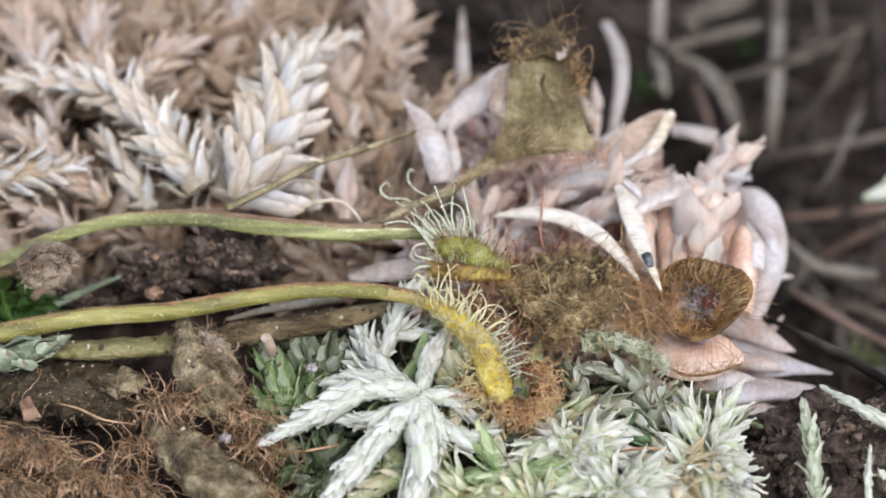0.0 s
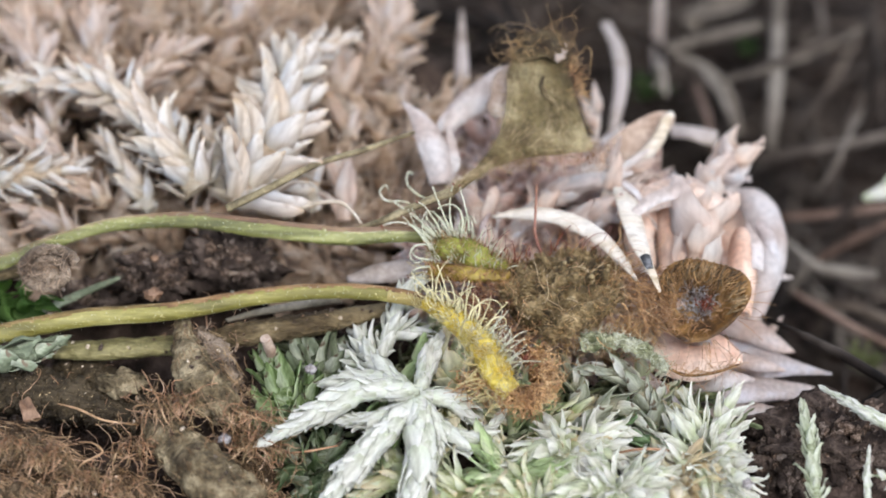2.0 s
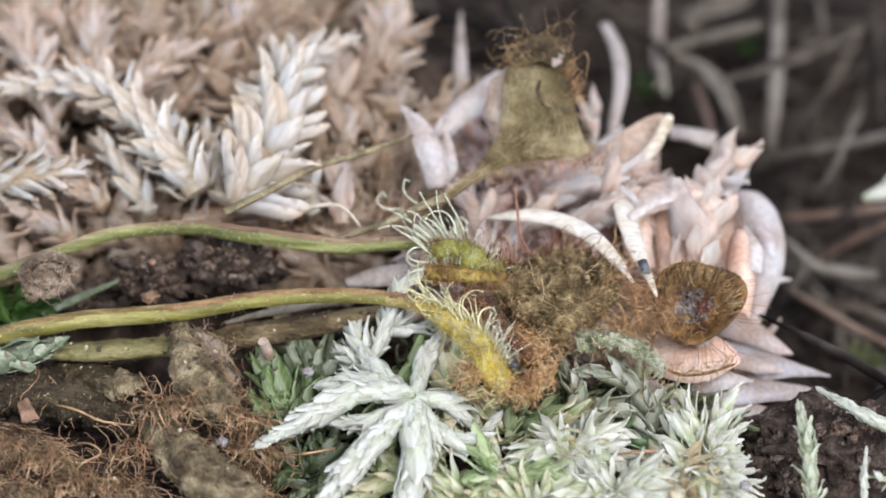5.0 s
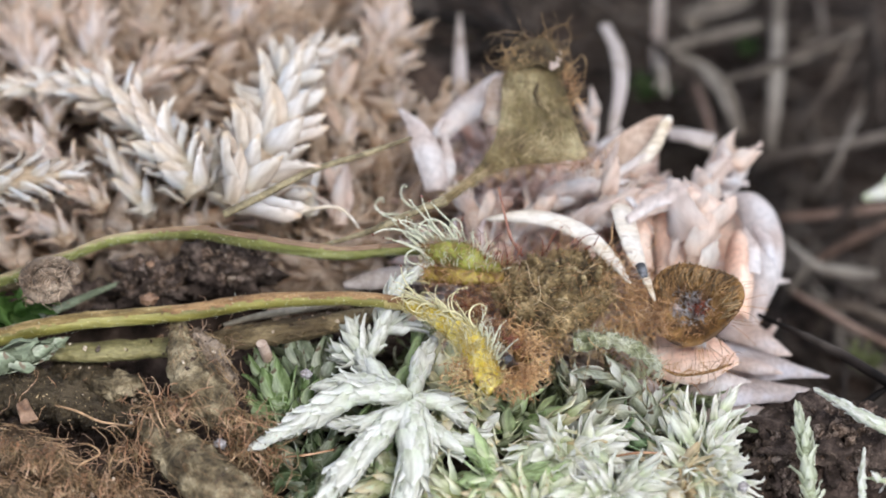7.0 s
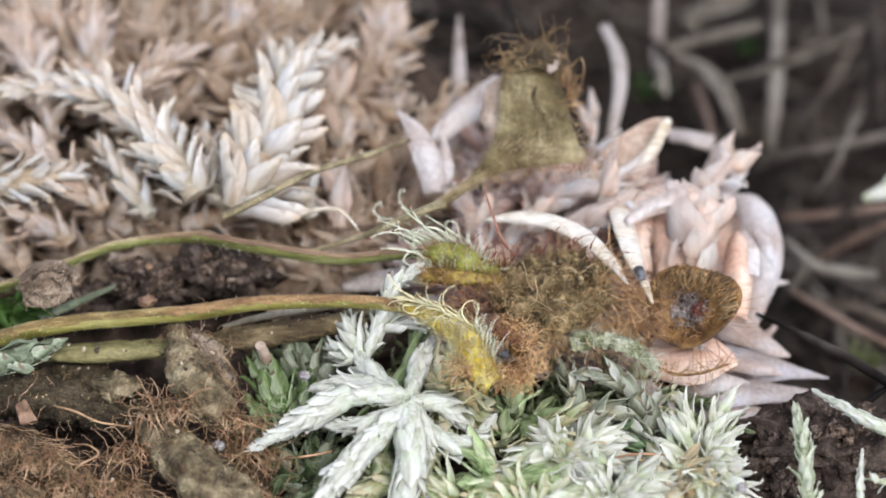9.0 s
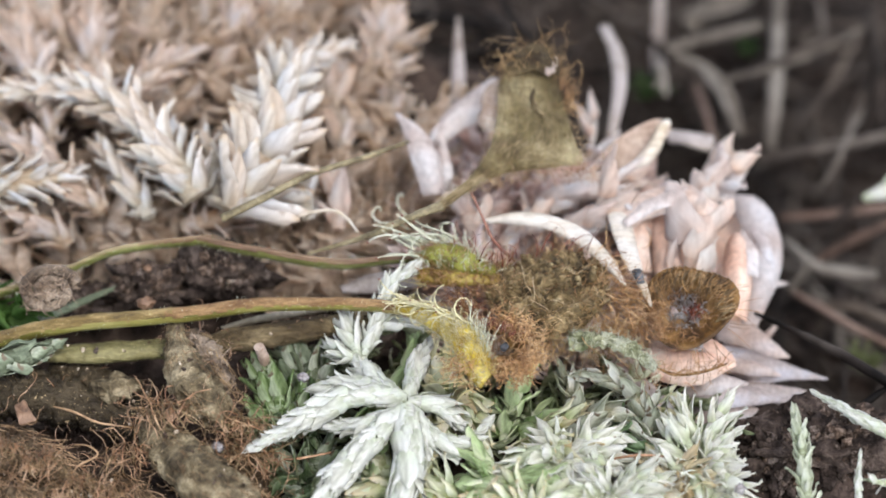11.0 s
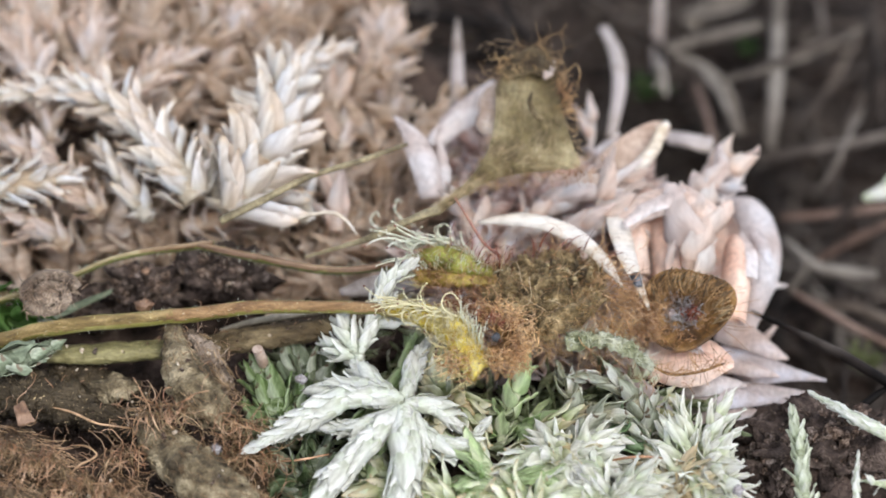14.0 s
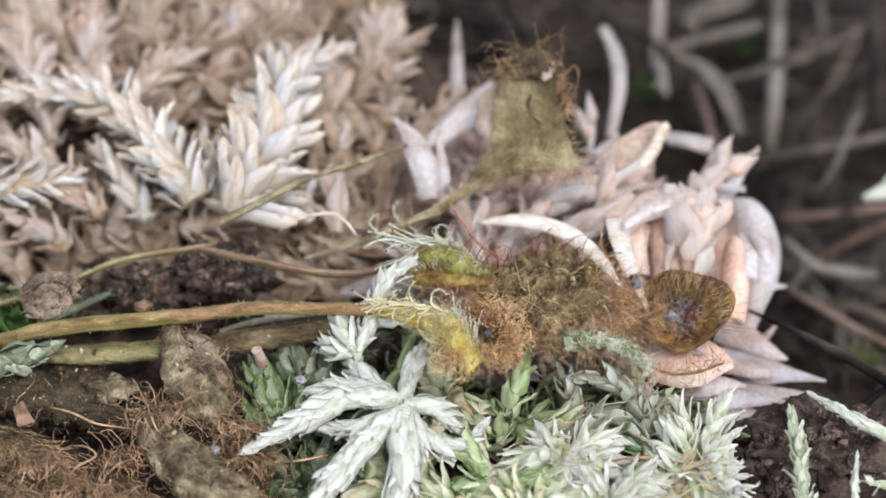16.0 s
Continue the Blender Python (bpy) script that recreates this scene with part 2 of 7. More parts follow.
M_budhair = surface("grey_brown_hair", (0.189, 0.130, 0.088), (0.351, 0.260, 0.188), (0.567, 0.455, 0.350), rough=0.45, scale=500, random_tint=[(1, 1, 1), (0.5, 0.42, 0.36), (1, 0.92, 0.85)], island=True)
M_papilla = surface("golden_tan_bump", (0.14, 0.1, 0.045), (0.26, 0.2, 0.1), (0.42, 0.34, 0.2), rough=0.5, scale=900, random_tint=[(1, 1, 1), (0.5, 0.42, 0.32), (1, 0.92, 0.8)], island=True)
M_hairolive = surface("olive_fuzz", (0.14, 0.104, 0.042), (0.26, 0.196, 0.085), (0.43, 0.342, 0.175), rough=0.5, scale=500, thin=0.15, random_tint=[(1, 1, 1), (0.6, 0.55, 0.45)], island=True)
M_rootlet = surface("orange_rootlet", (0.17, 0.085, 0.045), (0.345, 0.193, 0.108), (0.55, 0.365, 0.245), rough=0.5, scale=400, random_tint=[(1, 1, 1), (0.5, 0.42, 0.36), (1, 0.88, 0.78), (0.7, 0.64, 0.58), (0.95, 0.97, 0.95)], island=True)
# rootlets brightened so their colour carries the highlights on the curls
M_rootone = surface("orange_root", (0.24, 0.135, 0.077), (0.44, 0.275, 0.165), (0.72, 0.51, 0.355), rough=0.32, scale=400, random_tint=[(1, 1, 1), (0.25, 0.2, 0.17), (1, 0.86, 0.76), (0.45, 0.38, 0.33), (1, 1, 0.98)], spec=0.6)
M_oliveleaf = surface("dry_olive_leaf", (0.078, 0.056, 0.02), (0.19, 0.146, 0.063), (0.37, 0.305, 0.168), rough=0.6, scale=260, stretch=(1, 1, 1), thin=0.1, bump=0.9, fine=14)
M_brownleaf = surface("dry_brown_leaf", (0.05, 0.033, 0.014), (0.17, 0.117, 0.05), (0.38, 0.275, 0.14), rough=0.6, scale=700, bump=0.9, fine=6)
M_amber = surface("amber_dry_leaf", (0.05, 0.022, 0.006), (0.15, 0.073, 0.019), (0.3, 0.165, 0.055), rough=0.5, scale=700, thin=0.2, bump=0.8, fine=6)
M_fluff = surface("grey_fluff", (0.169, 0.135, 0.121), (0.283, 0.257, 0.257), (0.405, 0.385, 0.385), rough=0.5, scale=1500, bump=0.8)
M_strip = surface("cream_dead_leaf", (0.6, 0.5, 0.37), (0.72, 0.645, 0.55), (0.78, 0.735, 0.68), rough=0.5, scale=350, stretch=(0.5, 1.5, 1), thin=0.4, bump=0.1, fine=8, spec=0.2)
M_spoon = surface("buff_dead_leaf", (0.338, 0.232, 0.173), (0.450, 0.338, 0.270), (0.540, 0.450, 0.375), rough=0.6, scale=350, thin=0.15, bump=0.4, fine=8)
M_grain = surface("pale_grain", (0.3, 0.22, 0.15), (0.5, 0.4, 0.3), (0.7, 0.62, 0.52), rough=0.5, scale=800)
M_black = surface("black_mould", (0.02, 0.02, 0.022), (0.05, 0.05, 0.055), (0.12, 0.12, 0.13), rough=0.8, scale=1500)
# ground peat darker than M_clod, with the litter's deep shade in its colour
M_soil = surface("shaded_peat", (0.02, 0.014, 0.011), (0.05, 0.034, 0.026), (0.1, 0.07, 0.056), rough=0.85, scale=500, bump=1.0, fine=7, spots=(2500, (0.22, 0.15, 0.11), 0.70), spec=0.08)
M_clod = surface("brown_peat", (0.03, 0.021, 0.017), (0.072, 0.052, 0.043), (0.15, 0.112, 0.092), rough=0.85, scale=600, bump=1.0, fine=7, spots=(2500, (0.25, 0.18, 0.14), 0.68), spec=0.08)
M_crumb = surface("peat_crumb", (0.058, 0.042, 0.033), (0.165, 0.122, 0.1), (0.35, 0.28, 0.24), rough=0.85, scale=900, bump=1.0, random_tint=[(0.6, 0.55, 0.5), (1, 1, 1), (1.0, 0.85, 0.7), (0.8, 0.75, 0.72)], spec=0.08)
M_bark = surface("old_brown_stalk", (0.025, 0.016, 0.009), (0.080, 0.055, 0.026), (0.202, 0.151, 0.081), rough=0.55, scale=350, stretch=(0.5, 1.2, 1.2), bump=0.9, fine=10, spots=(5000, (0.5, 0.4, 0.22), 0.70), spec=0.2)
M_barkfibre = surface("tan_bark_fibre", (0.10, 0.066, 0.036), (0.24, 0.165, 0.095), (0.42, 0.31, 0.19), rough=0.5, scale=500, random_tint=[(1, 1, 1), (0.4, 0.34, 0.28), (1, 0.92, 0.82), (0.65, 0.58, 0.5)], island=True, spec=0.2)
M_olivebark = surface("olive_withered_stalk", (0.05, 0.042, 0.016), (0.125, 0.108, 0.042), (0.25, 0.22, 0.10), rough=0.5, scale=400, stretch=(0.4, 1.2, 1.2), bump=0.8, fine=10, spots=(5000, (0.4, 0.34, 0.18), 0.68), spec=0.25)
M_crown = surface("tan_root_bark", (0.056, 0.041, 0.024), (0.185, 0.142, 0.082), (0.4, 0.325, 0.205), rough=0.55, scale=600, bump=1.0, fine=7, spots=(5000, (0.4, 0.32, 0.2), 0.70), spec=0.2)
M_barkdark = surface("dark_dead_stalk", (0.008, 0.006, 0.004), (0.028, 0.02, 0.011), (0.078, 0.058, 0.034), rough=0.5, scale=350, stretch=(0.5, 1.2, 1.2), bump=0.9, fine=10, spots=(5000, (0.5, 0.38, 0.22), 0.66), spec=0.2)
# brown twig toned almost black to carry the deep shade behind the moss
M_twig = surface("shade_dark_twig", (0.009, 0.007, 0.006), (0.03, 0.023, 0.02), (0.07, 0.058, 0.05), rough=0.7, scale=150, random_tint=[(1, 1, 1), (0.3, 0.27, 0.25), (0.75, 0.68, 0.6), (1, 0.95, 0.9)], island=True, spec=0.1)
M_twigpale = surface("pale_twig", (0.062, 0.052, 0.042), (0.108, 0.091, 0.076), (0.165, 0.145, 0.125), rough=0.7, scale=150, spec=0.1)
M_palewood = surface("pale_weathered_twig", (0.078, 0.064, 0.052), (0.122, 0.103, 0.085), (0.18, 0.157, 0.133), rough=0.7, scale=150, spec=0.1)
M_redtwig = surface("reddish_brown_twig", (0.055, 0.034, 0.025), (0.115, 0.075, 0.058), (0.19, 0.133, 0.108), rough=0.7, scale=150, spec=0.1)
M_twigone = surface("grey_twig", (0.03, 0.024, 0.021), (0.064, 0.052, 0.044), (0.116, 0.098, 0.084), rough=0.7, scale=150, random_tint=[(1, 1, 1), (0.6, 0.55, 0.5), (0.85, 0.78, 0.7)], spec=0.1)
M_fringe = surface("withered_grey_green", (0.128, 0.137, 0.067), (0.269, 0.275, 0.167), (0.425, 0.426, 0.322), rough=0.6, scale=700, bump=0.8)
M_lilac = surface("grey_papery_leaf", (0.1, 0.085, 0.06), (0.17, 0.145, 0.105), (0.24, 0.21, 0.16), rough=0.6, scale=350, fine=8)
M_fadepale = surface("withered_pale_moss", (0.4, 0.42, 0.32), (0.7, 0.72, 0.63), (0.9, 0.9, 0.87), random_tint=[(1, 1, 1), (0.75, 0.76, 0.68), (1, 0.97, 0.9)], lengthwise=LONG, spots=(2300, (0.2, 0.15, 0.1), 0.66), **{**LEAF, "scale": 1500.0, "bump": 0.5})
M_springgreen = surface("spring_green_moss", (0.26, 0.37, 0.20), (0.40, 0.54, 0.32), (0.6, 0.7, 0.5), random_tint=[(1, 1, 1), (0.8, 0.88, 0.75)], **LEAF)
M_sage = surface("pale_sage_leaf", (0.10, 0.12, 0.07), (0.21, 0.245, 0.16), (0.45, 0.48, 0.37), rough=0.55, scale=900, stretch=(0.4, 1.2, 1), thin=0.15, bump=0.8, fine=7, spots=(2300, (0.16, 0.12, 0.08), 0.64))
M_buff = surface("buff_bud", (0.07, 0.046, 0.03), (0.155, 0.112, 0.078), (0.3, 0.23, 0.17), rough=0.6, scale=500, bump=0.9, fine=6)
# tawny darkened so the leaf bases hold the shadows beneath the rootlets
M_tawny = surface("shaded_tawny_fibre", (0.028, 0.015, 0.007), (0.062, 0.037, 0.019), (0.118, 0.082, 0.049), rough=0.6, scale=450, stretch=(1, 1, 1), bump=1.0, fine=8, spec=0.2)
M_chip = surface("orange_bark", (0.11, 0.06, 0.035), (0.18, 0.1, 0.058), (0.25, 0.155, 0.1), rough=0.6, scale=700)


# ---- mesh tools ----
def smooth(a, b, x):
    t = np.clip((x - a) / (b - a), 0, 1)
    return t * t * (3 - 2 * t)


def spline(points, n):
    """n places along a smooth line through the points."""
    p = np.array(points, float)
    if len(p) == 2:
        return p[0] + (p[1] - p[0]) * np.linspace(0, 1, n)[:, None]
    p = np.vstack([2 * p[0] - p[1], p, 2 * p[-1] - p[-2]])
    seg = np.linalg.norm(np.diff(p[1:-1, :3], axis=0), axis=1)
    at = np.linspace(0, 1, n) * seg.sum()
    ends = np.concatenate([[0], np.cumsum(seg)])
    out = []
    for s in at:
        i = min(int(np.searchsorted(ends, s, side="right")) - 1, len(seg) - 1)
        t = (s - ends[i]) / max(seg[i], 1e-9)
        a, b, c, d = p[i:i + 4]
        out.append(0.5 * (2 * b + (c - a) * t + (2 * a - 5 * b + 4 * c - d) * t * t + (3 * b - a - 3 * c + d) * t ** 3))
    return np.array(out)


class Geo:
    """Vertices in millimetres and faces, gathered for one mesh."""

    def __init__(self):
        self.v, self.f, self.n = [], [], 0

    def add(self, verts, faces):
        self.v.append(np.asarray(verts, float))
        self.f.append(np.asarray(faces, int) + self.n)
        self.n += len(verts)
        return self

    def mesh(self, name, material, origin=(0, 0, 0)):
        me = bpy.data.meshes.new(name)
        v = (np.vstack(self.v) - np.array(origin)) * MM
        me.from_pydata(v.tolist(), [], [[int(i) for i in dict.fromkeys(r)] for f in self.f for r in f.tolist()])
        me.shade_smooth()
        me.materials.append(material)
        return me


def frames_along(p, start=None):
    """Tangent, side and normal along a line of points, with no twist."""
    t = np.gradient(p, axis=0)
    t /= np.linalg.norm(t, axis=1)[:, None] + 1e-12
    side = np.cross(t[0], (0.13, 0.21, 0.97) if start is None else start)
    if np.linalg.norm(side) < 0.1:
        side = np.cross(t[0], (1, 0, 0))
    out = []
    for k in t:
        side = side - k * side.dot(k)
        side /= np.linalg.norm(side) + 1e-12
        out.append(side.copy())
    s = np.array(out)
    return t, s, np.cross(t, s)


def tube(geo, points, radii, sides=6, n=None, lumps=0.0, flat=1.0, seed=0, freq=0.9, start=None):
    """A tapered tube along the points, closed at its ends."""
    n = n or max(3, 4 * len(points))
    p = spline(points, n)
    r = np.interp(np.linspace(0, 1, n), np.linspace(0, 1, len(np.atleast_1d(radii))), np.atleast_1d(radii))
    t, s, b = frames_along(p, start)
    a = np.arange(sides) * 2 * np.pi / sides
    ring = s[:, None, :] * np.cos(a)[None, :, None] + b[:, None, :] * (np.sin(a) * flat)[None, :, None]
    rr = np.repeat(r[:, None], sides, axis=1)
    if lumps:
        for i in range(n):
            for j in range(sides):
                q = Vector((p[i] + ring[i, j] * r[i]) * freq) + Vector((seed * 3.1, 0, 0))
                rr[i, j] *= 1 + lumps * (noise.noise(q) + 0.5 * noise.noise(q * 2.7) + (0.3 * noise.noise(q * 6.1) + 0.2 * noise.noise(q * 12.3) if sides > 20 else 0))
    v = (p[:, None, :] + ring * rr[:, :, None]).reshape(-1, 3)
    f = []
    for i in range(n - 1):
        for j in range(sides):
            k = (j + 1) % sides
            f.append((i * sides + j, i * sides + k, (i + 1) * sides + k, (i + 1) * sides + j))
    lo, hi = 0, (n - 1) * sides
    if sides > 8:
        lo, hi = n * sides, n * sides + sides
        v = np.vstack([v, v[:sides], v[(n - 1) * sides:]])
    c = len(v)
    v = np.vstack([v, p[0], p[-1]])
    for j in range(sides):
        k = (j + 1) % sides
        f.append((c, lo + k, lo + j, lo + j))
        f.append((c + 1, hi + j, hi + k, hi + k))
    geo.add(v, f)
    return geo


def sheet(geo, left, right, thick=0.12, bulge=0.0, n=14, m=8, rumple=0.0, seed=0, freq=1.0):
    """A leaf between two edge lines, domed by bulge, closed, with thickness."""
    l, r = spline(left, n), spline(right, n)
    w = np.linspace(0, 1, m)
    g = l[:, None, :] * (1 - w)[None, :, None] + r[:, None, :] * w[None, :, None]
    along, across = np.gradient(g, axis=0), np.gradient(g, axis=1)
    nor = np.cross(across, along)
    nor /= np.linalg.norm(nor, axis=2)[:, :, None] + 1e-9
    if nor[:, :, 2].mean() < 0:
        nor = -nor
    dome = bulge * (4 * w * (1 - w))[None, :, None] * np.linalg.norm(r - l, axis=1)[:, None, None]
    g = g + nor * dome
    if rumple:
        for i in range(n):
            for j in range(m):
                q = Vector(g[i, j] * freq) + Vector((seed * 2.3, 0, 0))
                g[i, j] += nor[i, j] * rumple * (noise.noise(q) + 0.5 * noise.noise(q * 2.3))
    geo.grid, geo.nor = g, nor
    edge = np.minimum(1, 4 * w * (1 - w) * 2 + 0.15)[None, :, None]
    top, low = g + nor * thick / 2 * edge, g - nor * thick / 2 * edge
    f = []
    k = n * m
    for i in range(n - 1):
        for j in range(m - 1):
            a, b, c, d = i * m + j, i * m + j + 1, (i + 1) * m + j + 1, (i + 1) * m + j
            f += [(a, b, c, d), (d + k, c + k, b + k, a + k)]
        f += [(i * m, (i + 1) * m, (i + 1) * m + k, i * m + k), ((i + 1) * m + m - 1, i * m + m - 1, i * m + m - 1 + k, (i + 1) * m + m - 1 + k)]
    for j in range(m - 1):
        f += [(j + 1, j, j + k, j + 1 + k), ((n - 1) * m + j, (n - 1) * m + j + 1, (n - 1) * m + j + 1 + k, (n - 1) * m + j + k)]
    geo.add(np.vstack([top.reshape(-1, 3), low.reshape(-1, 3)]), f)
    return geo


def hair(geo, start, way, length, curl, rng, r=0.035, steps=7, sides=3, droop=0.0):
    """A thin curly hair that wanders from its start."""
    p = [np.array(start, float)]
    d = np.array(way, float)
    d /= np.linalg.norm(d) + 1e-9
    turn = rng.normal(0, 1, 3) * curl
    for _ in range(steps):
        p.append(p[-1] + d * length / steps)
        turn = turn * 0.75 + rng.normal(0, 1, 3) * curl * 0.5
        d = d + turn + np.array((0, 0, -droop))
        d /= np.linalg.norm(d)
    tube(geo, p, [r, r, r * 0.8, r * 0.5], sides, n=len(p))
    return p[-1]


def blob(geo, centre, size, rough=0.25, seed=0, level=2, freq=1.0):
    """A lump: a ball pushed in and out by noise."""
    bm = bmesh.new()
    bmesh.ops.create_icosphere(bm, subdivisions=level, radius=1)
    v = []
    for x in bm.verts:
        q = x.co * freq + Vector((seed * 1.7, seed * 0.9, 0))
        v.append(np.array(x.co * (1 + rough * (noise.noise(q * 1.3) + 0.6 * noise.noise(q * 3.1)))) * size + np.array(centre))
    bm.verts.index_update()
    f = [[w.index for w in g.verts] + [g.verts[-1].index] for g in bm.faces]
    bm.free()
    geo.add(v, f)
    return geo


def thing(name, at, label, category, group="", kind=""):
    ob = new(name)
    ob.empty_display_size = 0.001
    ob.location = Vector(at) * MM
    return tagged(ob, label, category, group, kind)


def part(name, geo, material, parent, label="", kind=""):
    """One mesh object under a thing or under a part of it; geo is in the plan's millimetres."""
    top = parent.parent or parent
    me = geo if isinstance(geo, bpy.types.Mesh) else geo.mesh(name, material, np.array(top.location) / MM)
    ob = new(name, me)
    ob.parent = parent
    return tagged(ob, label, kind=kind)


def single(name, geo, material, label, category, group="", kind="", at=None):
    """A thing of one mesh."""
    at = np.vstack(geo.v).mean(axis=0) if at is None else np.array(at)
    ob = new(name, geo.mesh(name, material, at))
    ob.location = Vector(at) * MM
    return tagged(ob, label, category, group, kind)


# ---- moss ----
def leaf_shape(width, cup, bend, tip, seed):
    """A concave pointed moss leaf, 1 long on x, hollow towards +z, with thickness."""
    s = np.array([0, 0.18, 0.4, 0.62, 0.82, 1.0])
    half = width * np.array([0.72, 1.0, 0.9, 0.62, 0.31, 0.02]) / 2
    rng = np.random.default_rng(seed)
    w = np.array([-1, -0.4, 0.4, 1])
    wave = 0.045
    top = []
    for a, h in zip(s, half):
        for b in w:
            z = cup * (b * b) * h * 2 + bend * a * a + tip * max(0, a - 0.6) ** 2
            top.append((a, b * h * (1 - 0.35 * cup * abs(b)) + rng.normal(0, 0.014), z - cup * h + wave * math.sin(5 * a + seed) * (1 + b) + rng.normal(0, 0.014)))
    top = np.array(top)
    low = top + np.array((0, 0, -0.022))
    f = []
    k, m = len(top), 4
    for i in range(5):
        for j in range(3):
            a, b, c, d = i * m + j, i * m + j + 1, (i + 1) * m + j + 1, (i + 1) * m + j
            f += [(a, d, c, b), (a + k, b + k, c + k, d + k)]
        f += [(i * m, i * m + k, (i + 1) * m + k, (i + 1) * m), (i * m + 3, (i + 1) * m + 3, (i + 1) * m + 3 + k, i * m + 3 + k)]
    return np.vstack([top, low]), np.array(f)


SHAPES = [leaf_shape(0.48, 0.29, 0.0, 0.0, 1), leaf_shape(0.39, 0.36, 0.2, -0.9, 2), leaf_shape(0.54, 0.22, -0.15, -0.6, 3),
          leaf_shape(0.36, 0.36, 0.25, 0.3, 4), leaf_shape(0.45, 0.36, -0.12, 0.9, 5), leaf_shape(0.30, 0.29, 0.06, -1.6, 6),
          leaf_shape(0.41, 0.22, -0.3, 0.2, 7), leaf_shape(0.50, 0.43, 0.15, -1.2, 8),
          leaf_shape(0.50, 0.20, -0.05, 0.0, 9), leaf_shape(0.44, 0.22, 0.03, -0.2, 10), leaf_shape(0.55, 0.18, 0.0, 0.15, 11), leaf_shape(0.47, 0.24, 0.06, -0.35, 12)]
ANY, STRAIGHT = tuple(range(8)), (0, 8, 9, 10, 11)
LEAF_MESHES = {}


def leaf_mesh(material, i):
    key = (material.name, i)
    if key not in LEAF_MESHES:
        LEAF_MESHES[key] = Geo().add(*SHAPES[i]).mesh("leaf", material)
    return LEAF_MESHES[key]


def leaf_places(path, length, gap, spread, rng, taper=(0.75, 1.0, 0.55), per=1, off=0.08, jitter=0.38, body=None, broad=1.0, kinds=None):
    """Where the leaves of a shoot sit: places, axes and sizes, spiralling from its base to its tip."""
    dense = spline(path, 40)
    total = np.linalg.norm(np.diff(dense, axis=0), axis=1).sum()
    n = max(4, int(total / gap))
    p = spline(path, n)
    t, s, b = frames_along(p)
    out = []
    for i in range(n):
        for k in range(per):
            a = i * 2.39996 + k * 2 * math.pi / per + rng.normal(0, jitter)
            rad = s[i] * math.cos(a) + b[i] * math.sin(a)
            f = i / max(1, n - 1)
            open_ = math.radians(np.interp(f, [0, 0.6, 1], [spread, spread * 0.9, spread * 0.35]) * (1 + rng.normal(0, jitter * 0.6)))
            d = t[i] * math.cos(open_) + rad * math.sin(open_)
            z = t[i] * math.sin(open_) - rad * math.cos(open_)
            y = np.cross(z, d)
            size = length * np.interp(f, [0, 0.4, 1], taper) * (1 + rng.normal(0, 0.12))
            away = np.interp(f, np.linspace(0, 1, len(body)), body) * 0.8 if body else off * length
            out.append((p[i] + rad * away, d, y, z, size))
    return out


def shoot(parent, path, length, gap, spread, material, rng, stem_r=0.22, stem_material=None, name="stem", **more):
    """A leafy moss shoot: a stem mesh and its leaves, each an object of its own."""
    origin = np.array((parent.parent or parent).location) / MM
    body = more.get("body")
    stem = part(name, tube(Geo(), path, body or [stem_r, stem_r * 0.8, stem_r * 0.4], 9 if body else 5), stem_material or material, parent)
    for p, d, y, z, size in leaf_places(path, length, gap, spread, rng, **more):
        ob = new("leaf", leaf_mesh(material, int(rng.choice(more.get("kinds") or ANY))))
        ob.parent = stem
        q = (p - origin) * MM
        wide = size * rng.uniform(0.85, 1.25) * more.get("broad", 1.0)
        ob.matrix_basis = Matrix([[d[r] * size, y[r] * wide, z[r] * wide, q[r]] for r in range(3)] + [[0, 0, 0, 1]])
    return stem


def shoot_stuff(geo, path, length, gap, spread, rng, **more):
    """The same shoot, joined into a mat."""
    tube(geo, path, more.get("body") or [0.2, 0.1], 6, n=6)
    broad = more.get("broad", 1.0)
    for p, d, y, z, size in leaf_places(path, length, gap, spread, rng, **more):
        v, f = SHAPES[int(rng.choice(more.get("kinds") or ANY))]
        geo.add(p + size * (v[:, :1] * d + v[:, 1:2] * y * broad + v[:, 2:] * z * broad), f)


MOSS = []


def moss_shoot(label, path, length=2.1, gap=0.34, spread=52, material=None, seed=1, category="moss shoot", group="dry moss shoots", name="moss_shoot", **more):
    ob = thing(name, path[0], label, category, group)
    shoot(ob, path, length, gap, spread, material or M_cream, np.random.default_rng(seed), **more)
    MOSS.append(ob)
    return ob


# ---- ground ----
def ground_height(x, y):
    h = 3.5 * smooth(4, -8, x) * smooth(2, 14, y)
    h = h - 27 * smooth(-3, 16, y + 0.9 * (x - 15)) * smooth(4, 18, x)
    h = h - 14 * smooth(22, 40, y)
    h = h + 3 * smooth(-8, -15, y) * smooth(14, 24, x)
    return h


